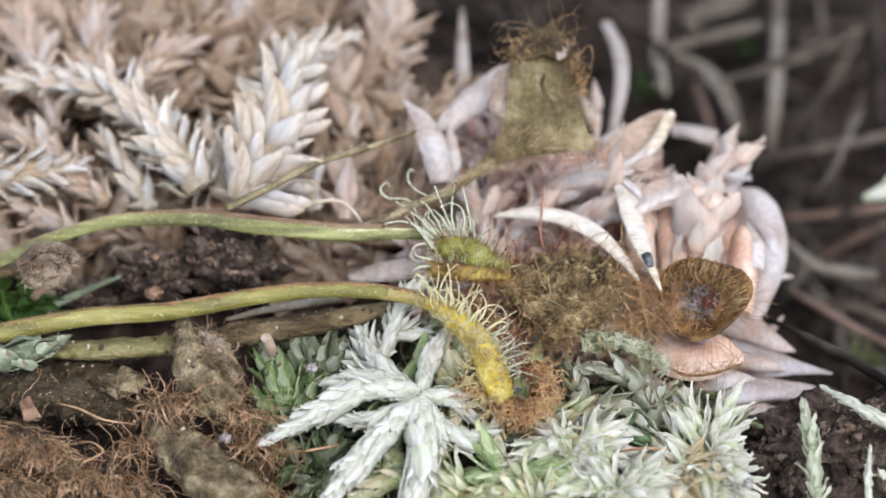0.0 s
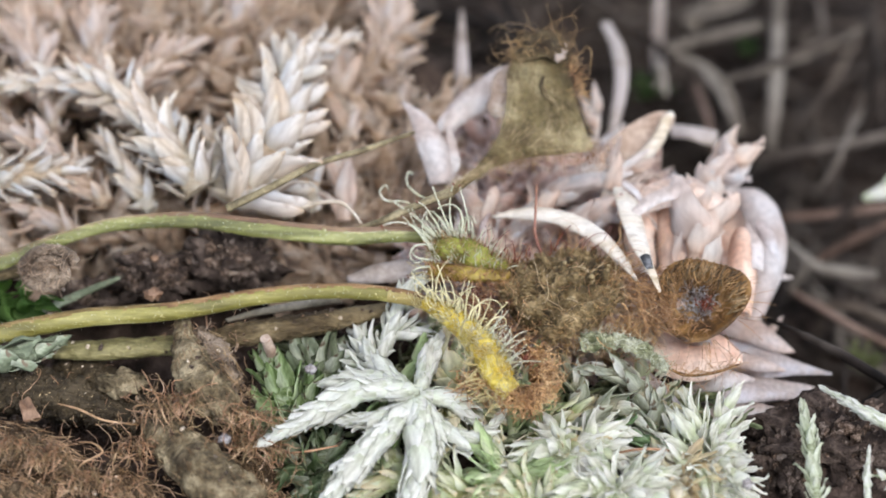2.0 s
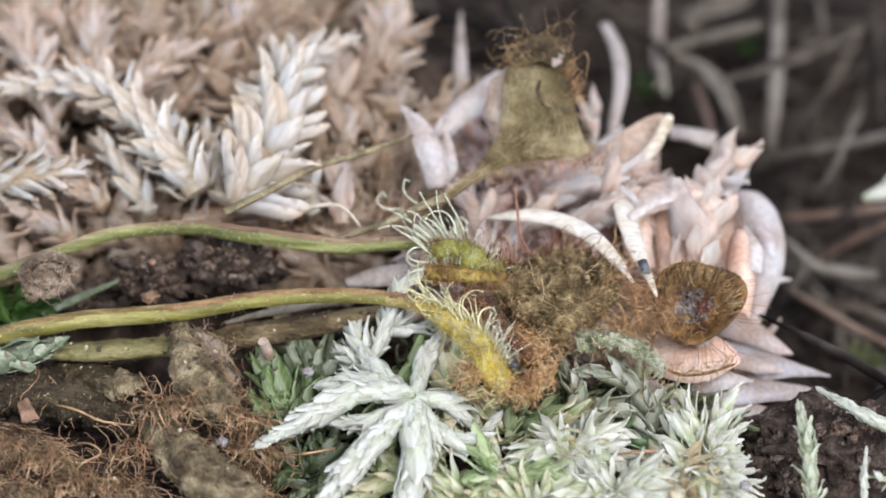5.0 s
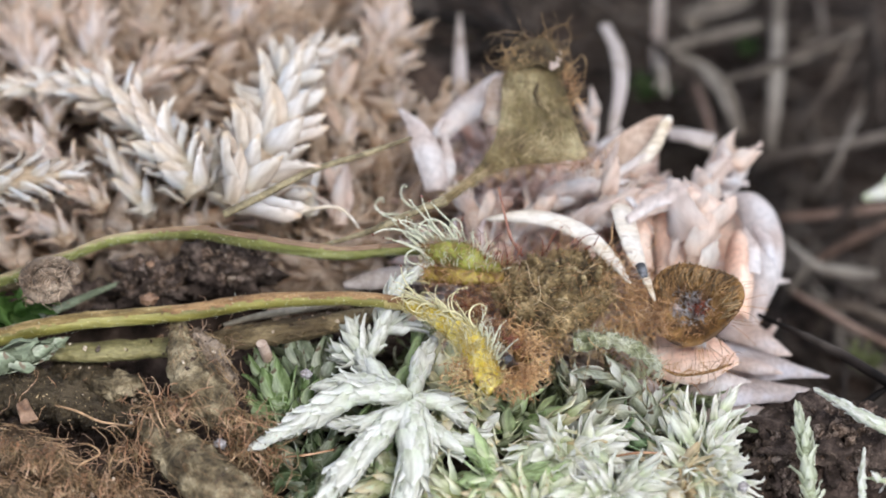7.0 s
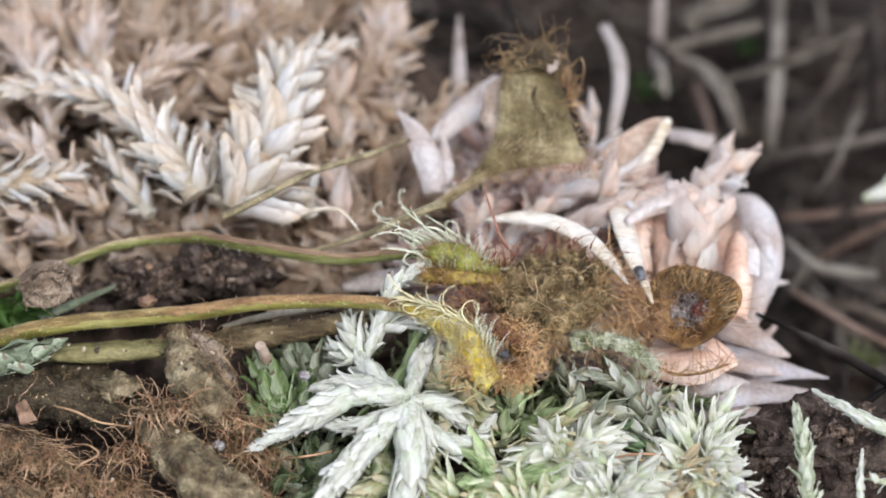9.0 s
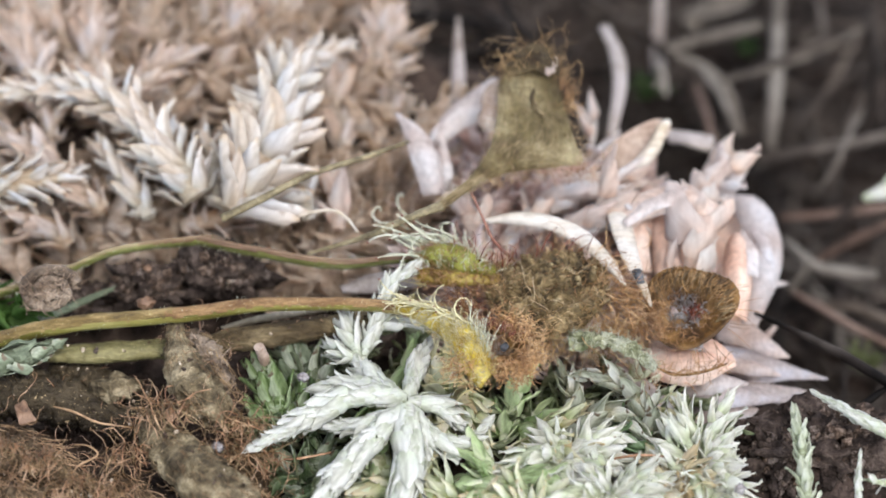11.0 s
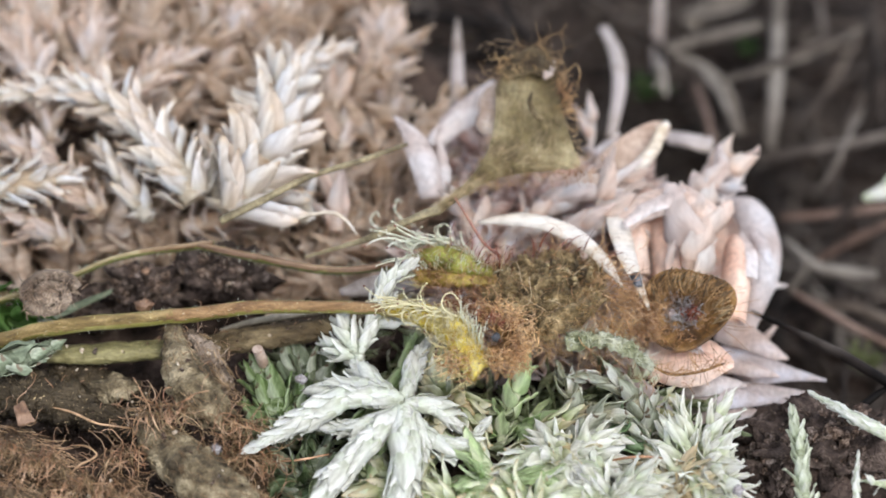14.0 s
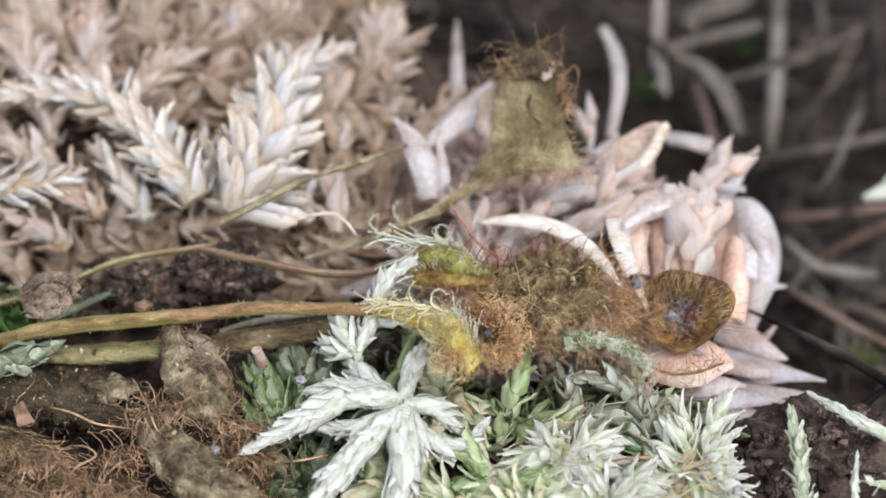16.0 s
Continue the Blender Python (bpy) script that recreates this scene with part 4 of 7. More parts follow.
        shoot_stuff(g, [s, s + e * 0.5 + (0, 0, 0.5), s + e], rng.uniform(2.4, 3.2), 0.4, rng.uniform(16, 32), rng, body=[0.6, 0.8, 0.15], broad=1.35)
    MOSS.append(single("moss_mat", g, M_pinkmat, "pale pink papery dry moss cushion with pointed leaves", "moss", kind="stuff"))


def moss_plant(label, centre, tips, length, gap, spread, material, seed, **more):
    """A moss head: branches that spread from one heart."""
    ob = thing("moss_plant", centre, label, "moss plant", "moss heads in the front cushion")
    rng = np.random.default_rng(seed)
    c = np.array(centre, float)
    for tip in tips:
        t = np.array(tip, float)
        mid = (c + t) / 2 + np.array((0, 0, 0.22 * np.linalg.norm(t - c)))
        shoot(ob, [c, mid, t], length, gap, spread, material, rng, name="branch", **more)
    tube_end = Geo()
    tube(tube_end, [c + (0, 0.3, -3.5), c], [0.35, 0.3], 6)
    part("stem", tube_end, material, ob)
    MOSS.append(ob)
    return ob


def moss_star(label, centre, arms, material, seed, length=1.75, gap=0.12, spread=5, broad=1.2):
    """A moss head whose arms, each a line and a thickness, are clad in small overlapping leaves."""
    ob = thing("moss_plant", centre, label, "moss plant", "moss heads in the front cushion")
    rng = np.random.default_rng(seed)
    for path, wide in arms:
        shoot(ob, path, length * (0.75 + 0.3 * wide), gap, spread, material, rng, name="branch", taper=(0.85, 1.05, 0.7), body=[wide * 0.45, wide * 0.85, wide * 0.9, wide * 0.55, 0.05], broad=broad, jitter=0.25, kinds=STRAIGHT)
    c = np.array(centre, float)
    part("stem", tube(Geo(), [c + (0, 0.3, -3.5), c], [0.35, 0.3], 6), material, ob)
    MOSS.append(ob)
    return ob


def head(label, centre, size, n, seed, material, length=1.8, gap=0.2, spread=25, **more):
    """A moss head with arching branches spread all round."""
    rng = np.random.default_rng(seed)
    tips = []
    for i in range(n):
        a = i * 2.39996 + rng.normal(0, 0.3)
        r = size * rng.uniform(0.7, 1.45)
        tips.append(np.array(centre) + np.array((math.cos(a) * r, math.sin(a) * r * 0.9 - 0.5, rng.uniform(-2.2, 1.0))))
    more.setdefault("body", [0.25, 0.6, 0.6, 0.4, 0.06])
    more.setdefault("broad", 1.1)
    more.setdefault("jitter", 0.5)
    return moss_plant(label, centre, tips, length, gap, spread, material, seed, **more)


def front_cushion():
    white = "bleached white star-shaped moss head with long tapering branches"
    pale = "pale green-white moss head with pointed overlapping leaves"
    sage = "sage-green moss head with broad leaves beside the white one"
    green = "fresh green moss head in the shade beside the white one"
    heart = (-1.47, -16.8, 8)
    moss_star(white, heart, [
        ([(-1.47, -16.52, 8), (-4.68, -16.69, 8.4), (-7.11, -17.65, 7.8), (-10.31, -18.91, 6.6)], 0.78),
        ([(-1.61, -17.18, 8), (-4.11, -20.19, 7.4), (-5.81, -21.99, 6.6), (-7.25, -24.04, 5.6)], 0.85),
        ([(-1.39, -17.35, 8.2), (-1.24, -20.7, 7.2), (-1.68, -23.15, 6.4), (-2.11, -25.12, 5.6)], 1.05),
        ([(-1.54, -16.91, 7.8), (-3.63, -18.04, 7.4), (-6.3, -17.7, 6.8)], 0.42),
        ([(-1.47, -16.63, 7.8), (-0.85, -13.42, 7.4), (0.07, -10.71, 7)], 0.5),
        ([(-1.54, -16.45, 7.6), (-3.7, -13.77, 7), (-5.21, -10.54, 6.4)], 0.52),
        ([(-1.4, -16.71, 8), (0.42, -16.55, 7.4), (1.89, -17.43, 6.6)], 0.55),
        ([(-1.4, -16.72, 7.8), (0.38, -18.94, 7), (2.3, -18.82, 6.6), (3.44, -17.35, 6.4)], 0.42),
        ([(-1.54, -16.44, 7.8), (-4.75, -14.58, 7.2), (-6.97, -14.42, 6.6)], 0.4),
        ([(-1.4, -17.08, 8.2), (-0.42, -18.69, 7.4), (-0.21, -19.39, 7)], 0.4)], M_bleached, 71, 1.9, 0.15, 9)
    moss_star(white, (-1.59, -21.43, 5.4), [
        ([(-1.7, -21.27, 5.2), (-3.26, -21.43, 5.4), (-5.34, -22.11, 4.6)], 0.7),
        ([(-1.52, -21.43, 5.4), (-0.48, -22.33, 5.4), (0.55, -23, 4.6)], 0.7),
        ([(-1.7, -20.82, 5.2), (-2.94, -19.29, 5), (-3.35, -16.45, 4.4)], 0.6),
        ([(-1.36, -20.36, 5.2), (-0.32, -19, 5.2), (0.57, -17.33, 4.6)], 0.6)], M_pale, 70)
    pale_tip = moss_star(pale, (-4.18, -12.26, 5.6), [
        ([(-4.19, -11.98, 5.4), (-3.41, -10.36, 6.2), (-2.87, -9.12, 7), (-2.26, -7.87, 7.8), (-1.17, -7.09, 8.2)], 0.46),
        ([(-4.33, -12.08, 5.4), (-4.86, -10.97, 5.8), (-5.26, -9.24, 5.8)], 0.5),
        ([(-4.48, -12.14, 5.2), (-5.39, -11.83, 5.4), (-6.26, -10.83, 5)], 0.4),
        ([(-3.05, -10.17, 6), (-2.33, -9.86, 6.2), (-1.31, -9.57, 6)], 0.35)], M_bleached, 72, length=1.8, gap=0.2, spread=22)
    moss_star(pale, (1.01, -13.65, 5), [
        ([(1.01, -13.65, 5), (0.79, -12.99, 6.4), (1.37, -11.21, 6.8)], 0.85), ([(0.93, -13.65, 5), (0.04, -13.53, 6.2), (-0.43, -12.32, 6.2)], 0.5),
        ([(1.11, -13.89, 5), (2.17, -15.02, 6), (2.98, -15.89, 5.8)], 0.6), ([(0.93, -14.13, 5), (0.56, -16.68, 6), (1.09, -17.84, 6)], 0.6),
        ([(1.11, -13.96, 4.8), (2.33, -16.97, 5.8), (3.36, -18.88, 5.6)], 0.6), ([(1, -14.2, 4.8), (0.21, -17.96, 5.6), (-0.14, -20.08, 5.4)], 0.6)], M_pale, 69, length=2.3, gap=0.26, spread=14, broad=1.3)
    moss_star(pale, (-3.39, -13.12, 4.4), [
        ([(-3.39, -13.12, 4.4), (-4.45, -13.53, 5.4), (-5.53, -13.65, 5)], 0.5), ([(-3.32, -13.12, 4.4), (-3.69, -16.21, 5.2), (-4.39, -17.27, 4.8)], 0.6),
        ([(-3.03, -13.12, 4.4), (-2.97, -17.44, 5), (-3.29, -19.86, 4.6)], 0.7), ([(-2.85, -13.02, 4.4), (-1.41, -11.59, 5.4), (-1.17, -9.61, 5.4)], 0.5)], M_greenone, 62, length=2.2, gap=0.28, spread=16, broad=1.2)
    moss_star(pale, (6.28, -16.11, 4), [
        ([(6.27, -16.58, 4), (7.13, -16.45, 5.2), (8.74, -15.71, 5.6)], 0.5), ([(6.09, -16.58, 4), (5.11, -19.17, 5.4), (4.22, -20.08, 5.4)], 0.6),
        ([(6.34, -16.58, 4), (7.93, -18.42, 5.6), (9.63, -19.51, 5.8), (10.45, -20.98, 5.4)], 0.6), ([(6.2, -16.67, 4), (6.66, -19.79, 5.6), (7.12, -21.6, 5.6)], 0.6)], M_pale, 56, length=2.1, gap=0.24, spread=18, broad=1.1)
    moss_star(sage, (-9.49, -15.48, 3), [
        ([(-9.49, -15.48, 3), (-10.2, -14.32, 4.4), (-11.02, -12.87, 5.2), (-11.68, -11.41, 5.2)], 0.5),
        ([(-9.49, -15.48, 3), (-9.84, -13.96, 4.8), (-10.24, -12.56, 5.4), (-10.93, -11.38, 5.6)], 0.5),
        ([(-9.13, -15.48, 3), (-8.78, -14.08, 4.4), (-8.52, -12.69, 5)], 0.5),
        ([(-9.67, -15.48, 3), (-10.71, -15.1, 4.2), (-11.57, -14.02, 4.6)], 0.4)], M_leafgreen, 73, length=2.2, gap=0.36, spread=28)
    moss_star(sage, (-8.17, -12.35, 3), [
        ([(-8.17, -12.35, 3), (-7.96, -11.35, 4.6), (-8.73, -9.61, 5.4)], 0.5),
        ([(-8.09, -12.35, 3), (-7.24, -11.35, 4.6), (-6.72, -10.14, 5)], 0.5),
        ([(-8.35, -12.35, 3), (-8.86, -11.53, 4.8), (-9.83, -9.74, 5)], 0.45)], M_fadedgreen, 68, length=2.2, gap=0.34, spread=28)
    moss_star(sage, (-7.99, -18.02, 2.4), [
        ([(-7.97, -18.48, 2.4), (-7.41, -17.81, 3.8), (-6.55, -16.45, 4.4)], 0.5),
        ([(-7.97, -18.48, 2.4), (-8.64, -18.27, 3.8), (-9.55, -17.22, 4.2)], 0.45),
        ([(-8.1, -18.94, 2.4), (-8.36, -20.72, 4), (-8.83, -21.79, 4.2)], 0.45),
        ([(-7.78, -18.71, 2.4), (-6.99, -20.1, 3.8), (-6.47, -19.36, 4)], 0.45)], M_fadedgreen, 66, length=2.1, gap=0.34, spread=30)
    moss_star(pale, (5.09, -13.42, 4.2), [
        ([(4.33, -16.23, 3.6), (4.69, -14.91, 4.8), (5.41, -13.71, 5.6), (6, -11.56, 5.8)], 0.45)], M_greenone, 64, length=2.0, gap=0.3, spread=30)
    moss_star(pale, (16.24, -18.49, 4.6), [
        ([(16.24, -18.49, 4.6), (15.98, -17.43, 5.8), (15.53, -15.49, 6.2)], 0.42),
        ([(16.39, -18.66, 4.8), (17.1, -17.38, 6), (18.22, -15.38, 6.4)], 0.42),
        ([(16.55, -18.89, 4.8), (17.36, -18.53, 6), (18.36, -17.52, 6)], 0.36),
        ([(16.53, -19.12, 4.8), (17.29, -19.45, 6), (18.06, -18.68, 5.8)], 0.36),
        ([(16.51, -19.35, 4.8), (17.37, -20.59, 6), (18.01, -21.6, 5.6)], 0.42),
        ([(16.01, -19.12, 4.8), (14.71, -19.05, 5.8), (14.29, -17.43, 5.8)], 0.45),
        ([(15.99, -19.35, 4.8), (14.77, -20.59, 6), (13.96, -19.68, 6)], 0.42),
        ([(16.14, -19.51, 5), (15.86, -22.1, 6.2), (16.11, -23.48, 6)], 0.5),
        ([(16.17, -19.06, 5), (15.43, -18.47, 6.2), (14.68, -16.68, 6)], 0.4)], M_white, 79, length=2.2, gap=0.3, spread=30, broad=0.85)
    moss_star(pale, (10.96, -15.76, 3.6), [
        ([(7.66, -17.51, 4), (9.44, -16.15, 5.4), (11.19, -15.97, 6), (12.4, -16.79, 5.6)], 0.5),
        ([(14.11, -16.58, 4), (12.7, -14.67, 5.6), (10.94, -13.47, 6.4), (9.52, -13.23, 6.4)], 0.5),
        ([(13.06, -16.7, 3.6), (13.37, -16.04, 5), (13.57, -15.05, 5.6)], 0.5),
        ([(8.46, -15.16, 4), (8.58, -14.49, 5.4), (8.11, -12.87, 6)], 0.35)], M_fadepale, 63, length=2.4, gap=0.4, spread=22)
    moss_star(green, (10.62, -15.95, 3), [([(10.6, -16.06, 3.4), (11.57, -16.86, 4.6), (13, -17.73, 4.8)], 0.5), ([(10.81, -15.65, 3.2), (11.46, -15.75, 4.4), (12.36, -15.45, 4.6)], 0.45)], M_springgreen, 59, length=2.4, gap=0.35, spread=16)
    head(green, (-8.1, -13.3, 3.0), 3.2, 6, 74, M_green, 2.2, 0.45, 40)
    head(green, (-8.0, -18.6, 2.5), 3.2, 6, 75, M_green, 2.2, 0.45, 40)
    head(pale, (4.0, -20.6, 5.0), 3.6, 8, 76, M_greenone)
    head(pale, (7.9, -19.3, 5.5), 3.8, 9, 77, M_white)
    head(pale, (10.5, -22.4, 5.5), 3.6, 9, 78, M_white)
    head(pale, (14.1, -21.1, 5.0), 3.2, 9, 80, M_cream2)
    head(white, (16.9, -21.1, 4.5), 2.6, 8, 81, M_white)
    head(pale, (12.9, -13.8, 3.5), 3.0, 8, 83, M_pale)
    head(pale, (1.6, -22.4, 5.0), 3.2, 8, 84, M_pale)
    head(pale, (6.1, -23.3, 5.0), 3.0, 7, 85, M_pale)
    head(green, (5.6, -14.3, 3.0), 3.0, 6, 87, M_greenone, 2.2, 0.45, 40)
    moss_shoot("pale green moss shoot standing on the dark peat", [(23, -22.92, 4.5), (22.72, -21.49, 6), (22.6, -19.62, 7), (22.42, -17.12, 7.2)], 1.35, 0.19, 26, M_paleshoot, 90, body=[0.3, 0.36, 0.3, 0.06], broad=1.2, group="lone moss shoots", kinds=STRAIGHT)
    moss_shoot("bleached white moss strand lying on the peat lump", [(28.54, -18.28, 6.4), (26.79, -17.69, 7), (25.52, -16.62, 7), (24.07, -15.26, 6.8)], 1.1, 0.16, 3, M_bleached, 91, body=[0.42, 0.4, 0.26, 0.05], broad=1.1, group="lone moss shoots", kinds=STRAIGHT)
    moss_shoot("bleached white moss strand lying on the peat lump", [(25.78, -24.04, 5.6), (25.83, -22.27, 6.4), (26.22, -19.96, 6.6)], 0.9, 0.2, 2, M_bleached, 92, body=[0.18, 0.2, 0.04], broad=1.0, group="lone moss shoots", kinds=STRAIGHT)
    moss_shoot("bleached white moss strand lying on the peat lump", [(28.2, -21.5, 5.5), (27.1, -21.7, 6.0), (26.5, -21.5, 6.0)], 1.2, 0.5, 26, M_white, 93, group="lone moss shoots")
    rng = np.random.default_rng(9)
    g = Geo()
    for _ in range(120):
        x, y = rng.uniform(-10, 16), rng.uniform(-27, -8)
        h = rng.uniform(0.4, 3.2)
        a = rng.uniform(0, 2 * math.pi)
        e = np.array((math.cos(a), math.sin(a) * 0.7, rng.uniform(0.1, 0.7))) * rng.uniform(2.5, 4)
        s = np.array((x, y, h))
        shoot_stuff(g, [s, s + e * 0.5 + (0, 0, 0.5), s + e], rng.uniform(1.7, 2.3), 0.42, rng.uniform(35, 50), rng)
    MOSS.append(single("moss_mat", g, M_greenmat, "dull green moss mat under the pale moss heads", "moss", kind="stuff"))
    return pale_tip


ivory_bank()
pink_cushion()
pale_tip = front_cushion()


# ---- the sundew: living leaves ----
def tentacle_mesh(material, bend, seed, r=0.045):
    """A tentacle 1 long on z with a small gland at its end."""
    rng = np.random.default_rng(seed)
    p = [np.array((0, 0, 0.0))]
    a = rng.normal(0, 0.1)
    for i in range(7):
        a += bend / 7 * (0.4 + 1.2 * i / 6)
        p.append(p[-1] + np.array((math.sin(a), rng.normal(0, 0.08), math.cos(a))) / 7)
    g = Geo()
    tube(g, p, [r * 1.9, r * 1.3, r * 0.8, r * 0.6], 5, n=11)
    blob(g, p[-1], np.array((1, 1, 1.3)) * r * 1.5, 0.1, seed, 1)
    me = g.mesh("tentacle", material)
    me.materials.append(M_gland)
    if seed % 2:
        for f in me.polygons[len(g.f[0]):]:
            f.material_index = 1
    return me


TENTACLES = {m.name: [tentacle_mesh(m, b, i, 0.016) for i, b in enumerate((0.3, 1.2, 2.4, -0.8, 4.0, 0.7))] for m in (M_tent, M_tentcream, M_tentyellow, M_gland, M_hairgold)}


def tentacles(parent, top, base, ways, length, material, rng, count, spread=0.35, limp=None):
    """Tentacles along a line of bases, each an object of its own."""
    origin = np.array(top.location) / MM
    b, w = spline(base, count), spline(ways, count)
    for i in range(count):
        d = w[i] / np.linalg.norm(w[i]) + rng.normal(0, spread, 3)
        d /= np.linalg.norm(d)
        ob = new("tentacle", TENTACLES[material.name][int(rng.integers(6))])
        ob.parent = parent
        q = Vector(d).to_track_quat("Z", "X").to_matrix().to_4x4() @ Matrix.Rotation(rng.uniform(0, 6.28), 4, "Z")
        s = length * rng.uniform(0.6, 1.2)
        ob.matrix_basis = Matrix.Translation(Vector((b[i] + rng.normal(0, 0.12, 3) - origin) * MM)) @ q @ Matrix.Diagonal((s, s, s, 1))
        if limp:
            WILTING.append((ob, d, np.array(limp) + rng.normal(0, 0.16, 3)))


WILTING = []


def stalk_pieces(top, path, radii, material, cuts, dorsal, flat=0.8, ridge=None):
    """A stalk in rigid pieces that overlap a little, so that it can sink, sag and twist. Its upper side has a skin of its own."""
    n = 48
    p = spline(path, n)
    r = np.interp(np.linspace(0, 1, n), np.linspace(0, 1, len(radii)), radii)
    rng = np.random.default_rng(len(cuts) + int(abs(path[0][1]) * 10))
    pieces = []
    for a, b in zip(cuts[:-1], cuts[1:]):
        i, j = int(a * (n - 1)), min(n - 1, int(b * (n - 1)) + 1)
        rr = r[i:j + 1].copy()
        if b < 1:
            rr[-1] *= 0.94
        sides = 24
        g = tube(Geo(), p[i:j + 1], rr, sides, n=(j - i) * 3, lumps=0.07, flat=flat, freq=0.8, start=(0, 0.7071, -0.7071))
        ob = part("stalk_section", g, material[len(pieces)] if isinstance(material, list) else material, top)
        ob.data.materials.append(dorsal[len(pieces)])
        for k, face in enumerate(ob.data.polygons):
            around, along = k % sides, k // sides
            wave = 0.12 * noise.noise(Vector((along * 0.23, 0, a * 9))) + 0.08 * noise.noise(Vector((along * 0.9, 3, a * 9)))
            if math.cos((around + 0.5) * 2 * math.pi / sides) > 0.62 + wave:
                face.material_index = 1
        hairs = Geo()
        for k in range(int(520 * (b - a))):
            q = int(rng.integers(i, j))
            side = rng.normal(0, 1, 3)
            side /= np.linalg.norm(side)
            hair(hairs, p[q] + side * r[q] * 0.8 * (flat + (1 - flat) * 0.5), side, rng.uniform(0.12, 0.4), 0.25, rng, 0.012, 3)
        part("stalk_hair", hairs, M_tent, ob, kind="stuff")
        if ridge and a >= 0.5:
            for off in (0.86, 0.62):
                line = [p[q] + np.array((0, 0.7071, 0.7071)) * r[q] * off + np.array((0, -0.7071, 0.7071)) * r[q] * flat * (1 - off) * 1.5 for q in range(i, j + 1, 3)]
                if len(line) > 2:
                    part("ridge", tube(Geo(), line, [0.06, 0.1, 0.1], 8, lumps=0.2), ridge, ob)
        pieces.append((ob, p[i], p[min(n - 1, int(b * (n - 1)))], a, b))
    return pieces


upper = thing("sundew_leaf", (-28.8, -5.2, 8.0), "green sundew stalk with a furled pale-tentacled leaf", "sundew leaf", "living sundew leaves")
upper_pieces = stalk_pieces(upper, [(-30.9, -6.3, 8.0), (-28.8, -5.5, 8.5), (-25.1, -4.4, 9.5), (-21.5, -3.5, 10.0), (-16.6, -3.6, 10.5), (-11.9, -4.1, 10.3), (-6.7, -4.5, 10.0), (-3.1, -4.0, 9.6), (0.2, -3.8, 9.2)], [0.5, 0.45, 0.42, 0.47, 0.56, 0.61, 0.62, 0.54, 0.42], M_petiole, tuple(np.linspace(0, 1, 9)), [M_tanside] * 3 + [M_redside] * 5, 0.42, M_redridge)
rng = np.random.default_rng(31)
g = sheet(Geo(), [(-0.4, -5.0, 9.6), (0.8, -5.0, 10.2), (2.4, -5.7, 10.4), (4.3, -6.7, 9.6)], [(-0.5, -6.0, 9.2), (0.9, -6.8, 9.6), (2.4, -7.2, 9.6), (4.1, -7.2, 9.2)], 0.4, 0.3, 16, 9, 0.3, 3, 1.8)
upper_blade = part("leaf_blade", g, M_bladegreen, upper, "furled yellow-green leaf blade")
fuzz_jobs = [(g, upper_blade)]
g = sheet(Geo(), [(-0.7, -6.1, 9.0), (0.9, -6.8, 9.4), (2.8, -7.1, 9.4), (4.4, -7.0, 9.0)], [(-0.8, -7.0, 8.4), (0.9, -7.5, 8.6), (2.8, -7.6, 8.6), (4.2, -7.3, 8.4)], 0.4, 0.3, 14, 8, 0.4, 5, 1.8)
lower_lip = part("rolled_lip", g, M_lip, upper, "yellow-brown rolled leaf edge")
under = [g, lower_lip]
tentacles(lower_lip, upper, [(-0.6, -6.6, 9.6), (1.4, -7.2, 9.9), (4.2, -7.4, 9.6)], [(-0.5, 0.3, 1), (0, 0.4, 1), (0.5, 0.3, 1)], 1.1, M_tent, rng, 24, 0.25)
tentacles(lower_lip, upper, [(-0.7, -6.4, 9.2), (-0.9, -7.0, 8.8), (-0.2, -7.6, 8.6)], [(-1, 0.3, 0.3), (-1, -0.2, 0.2), (-0.6, -0.7, 0.2)], 1.4, M_tentyellow, rng, 14, 0.4)
tentacles(upper_blade, upper, [(-0.7, -5.2, 10.0), (0.2, -5.2, 10.6), (1.7, -5.4, 10.6)], [(-1.3, 0.6, 0.8), (-0.7, 0.8, 0.9), (-0.2, 0.8, 1)], 3.1, M_tent, rng, 18, 0.22, (-1.3, 0.25, 0.25))
tentacles(upper_blade, upper, [(0.2, -5.3, 10.6), (2.0, -5.9, 10.8), (4.1, -6.9, 10.0)], [(-0.3, 0.6, 1), (0.1, 0.6, 1), (0.5, 0.4, 1)], 1.5, M_tent, rng, 26, 0.15, (-0.6, 0.1, 0.8))
tentacles(upper_blade, upper, [(-0.5, -6.1, 10.2), (1.7, -6.8, 10.4), (3.8, -7.3, 9.8)], [(-0.4, 0.1, 1.0), (0.1, -0.1, 1), (0.4, 0.1, 1)], 0.9, M_tent, rng, 26, 0.4)
tentacles(upper_blade, upper, [(-0.9, -4.9, 10.0), (-0.7, -5.9, 10.0), (-0.7, -6.9, 9.4)], [(-1.0, 1.0, 0.8), (-1, 0.3, 0.6), (-1, -0.2, 0.4)], 2.6, M_tent, rng, 8, 0.35, (-1.2, -0.1, 0.1))
tentacles(upper_blade, upper, [(1.7, -6.0, 10.6), (4.2, -7.0, 10.0), (5.3, -7.1, 9.6)], [(0.2, 0.5, 1), (0.3, 0.4, 1), (0.5, 0.3, 1)], 1.8, M_gland, rng, 11, 0.3)

lower = thing("sundew_leaf", (-28.5, -9.7, 6.0), "yellow-green sundew stalk bending into a yellow tentacled blade", "sundew leaf", "living sundew leaves")
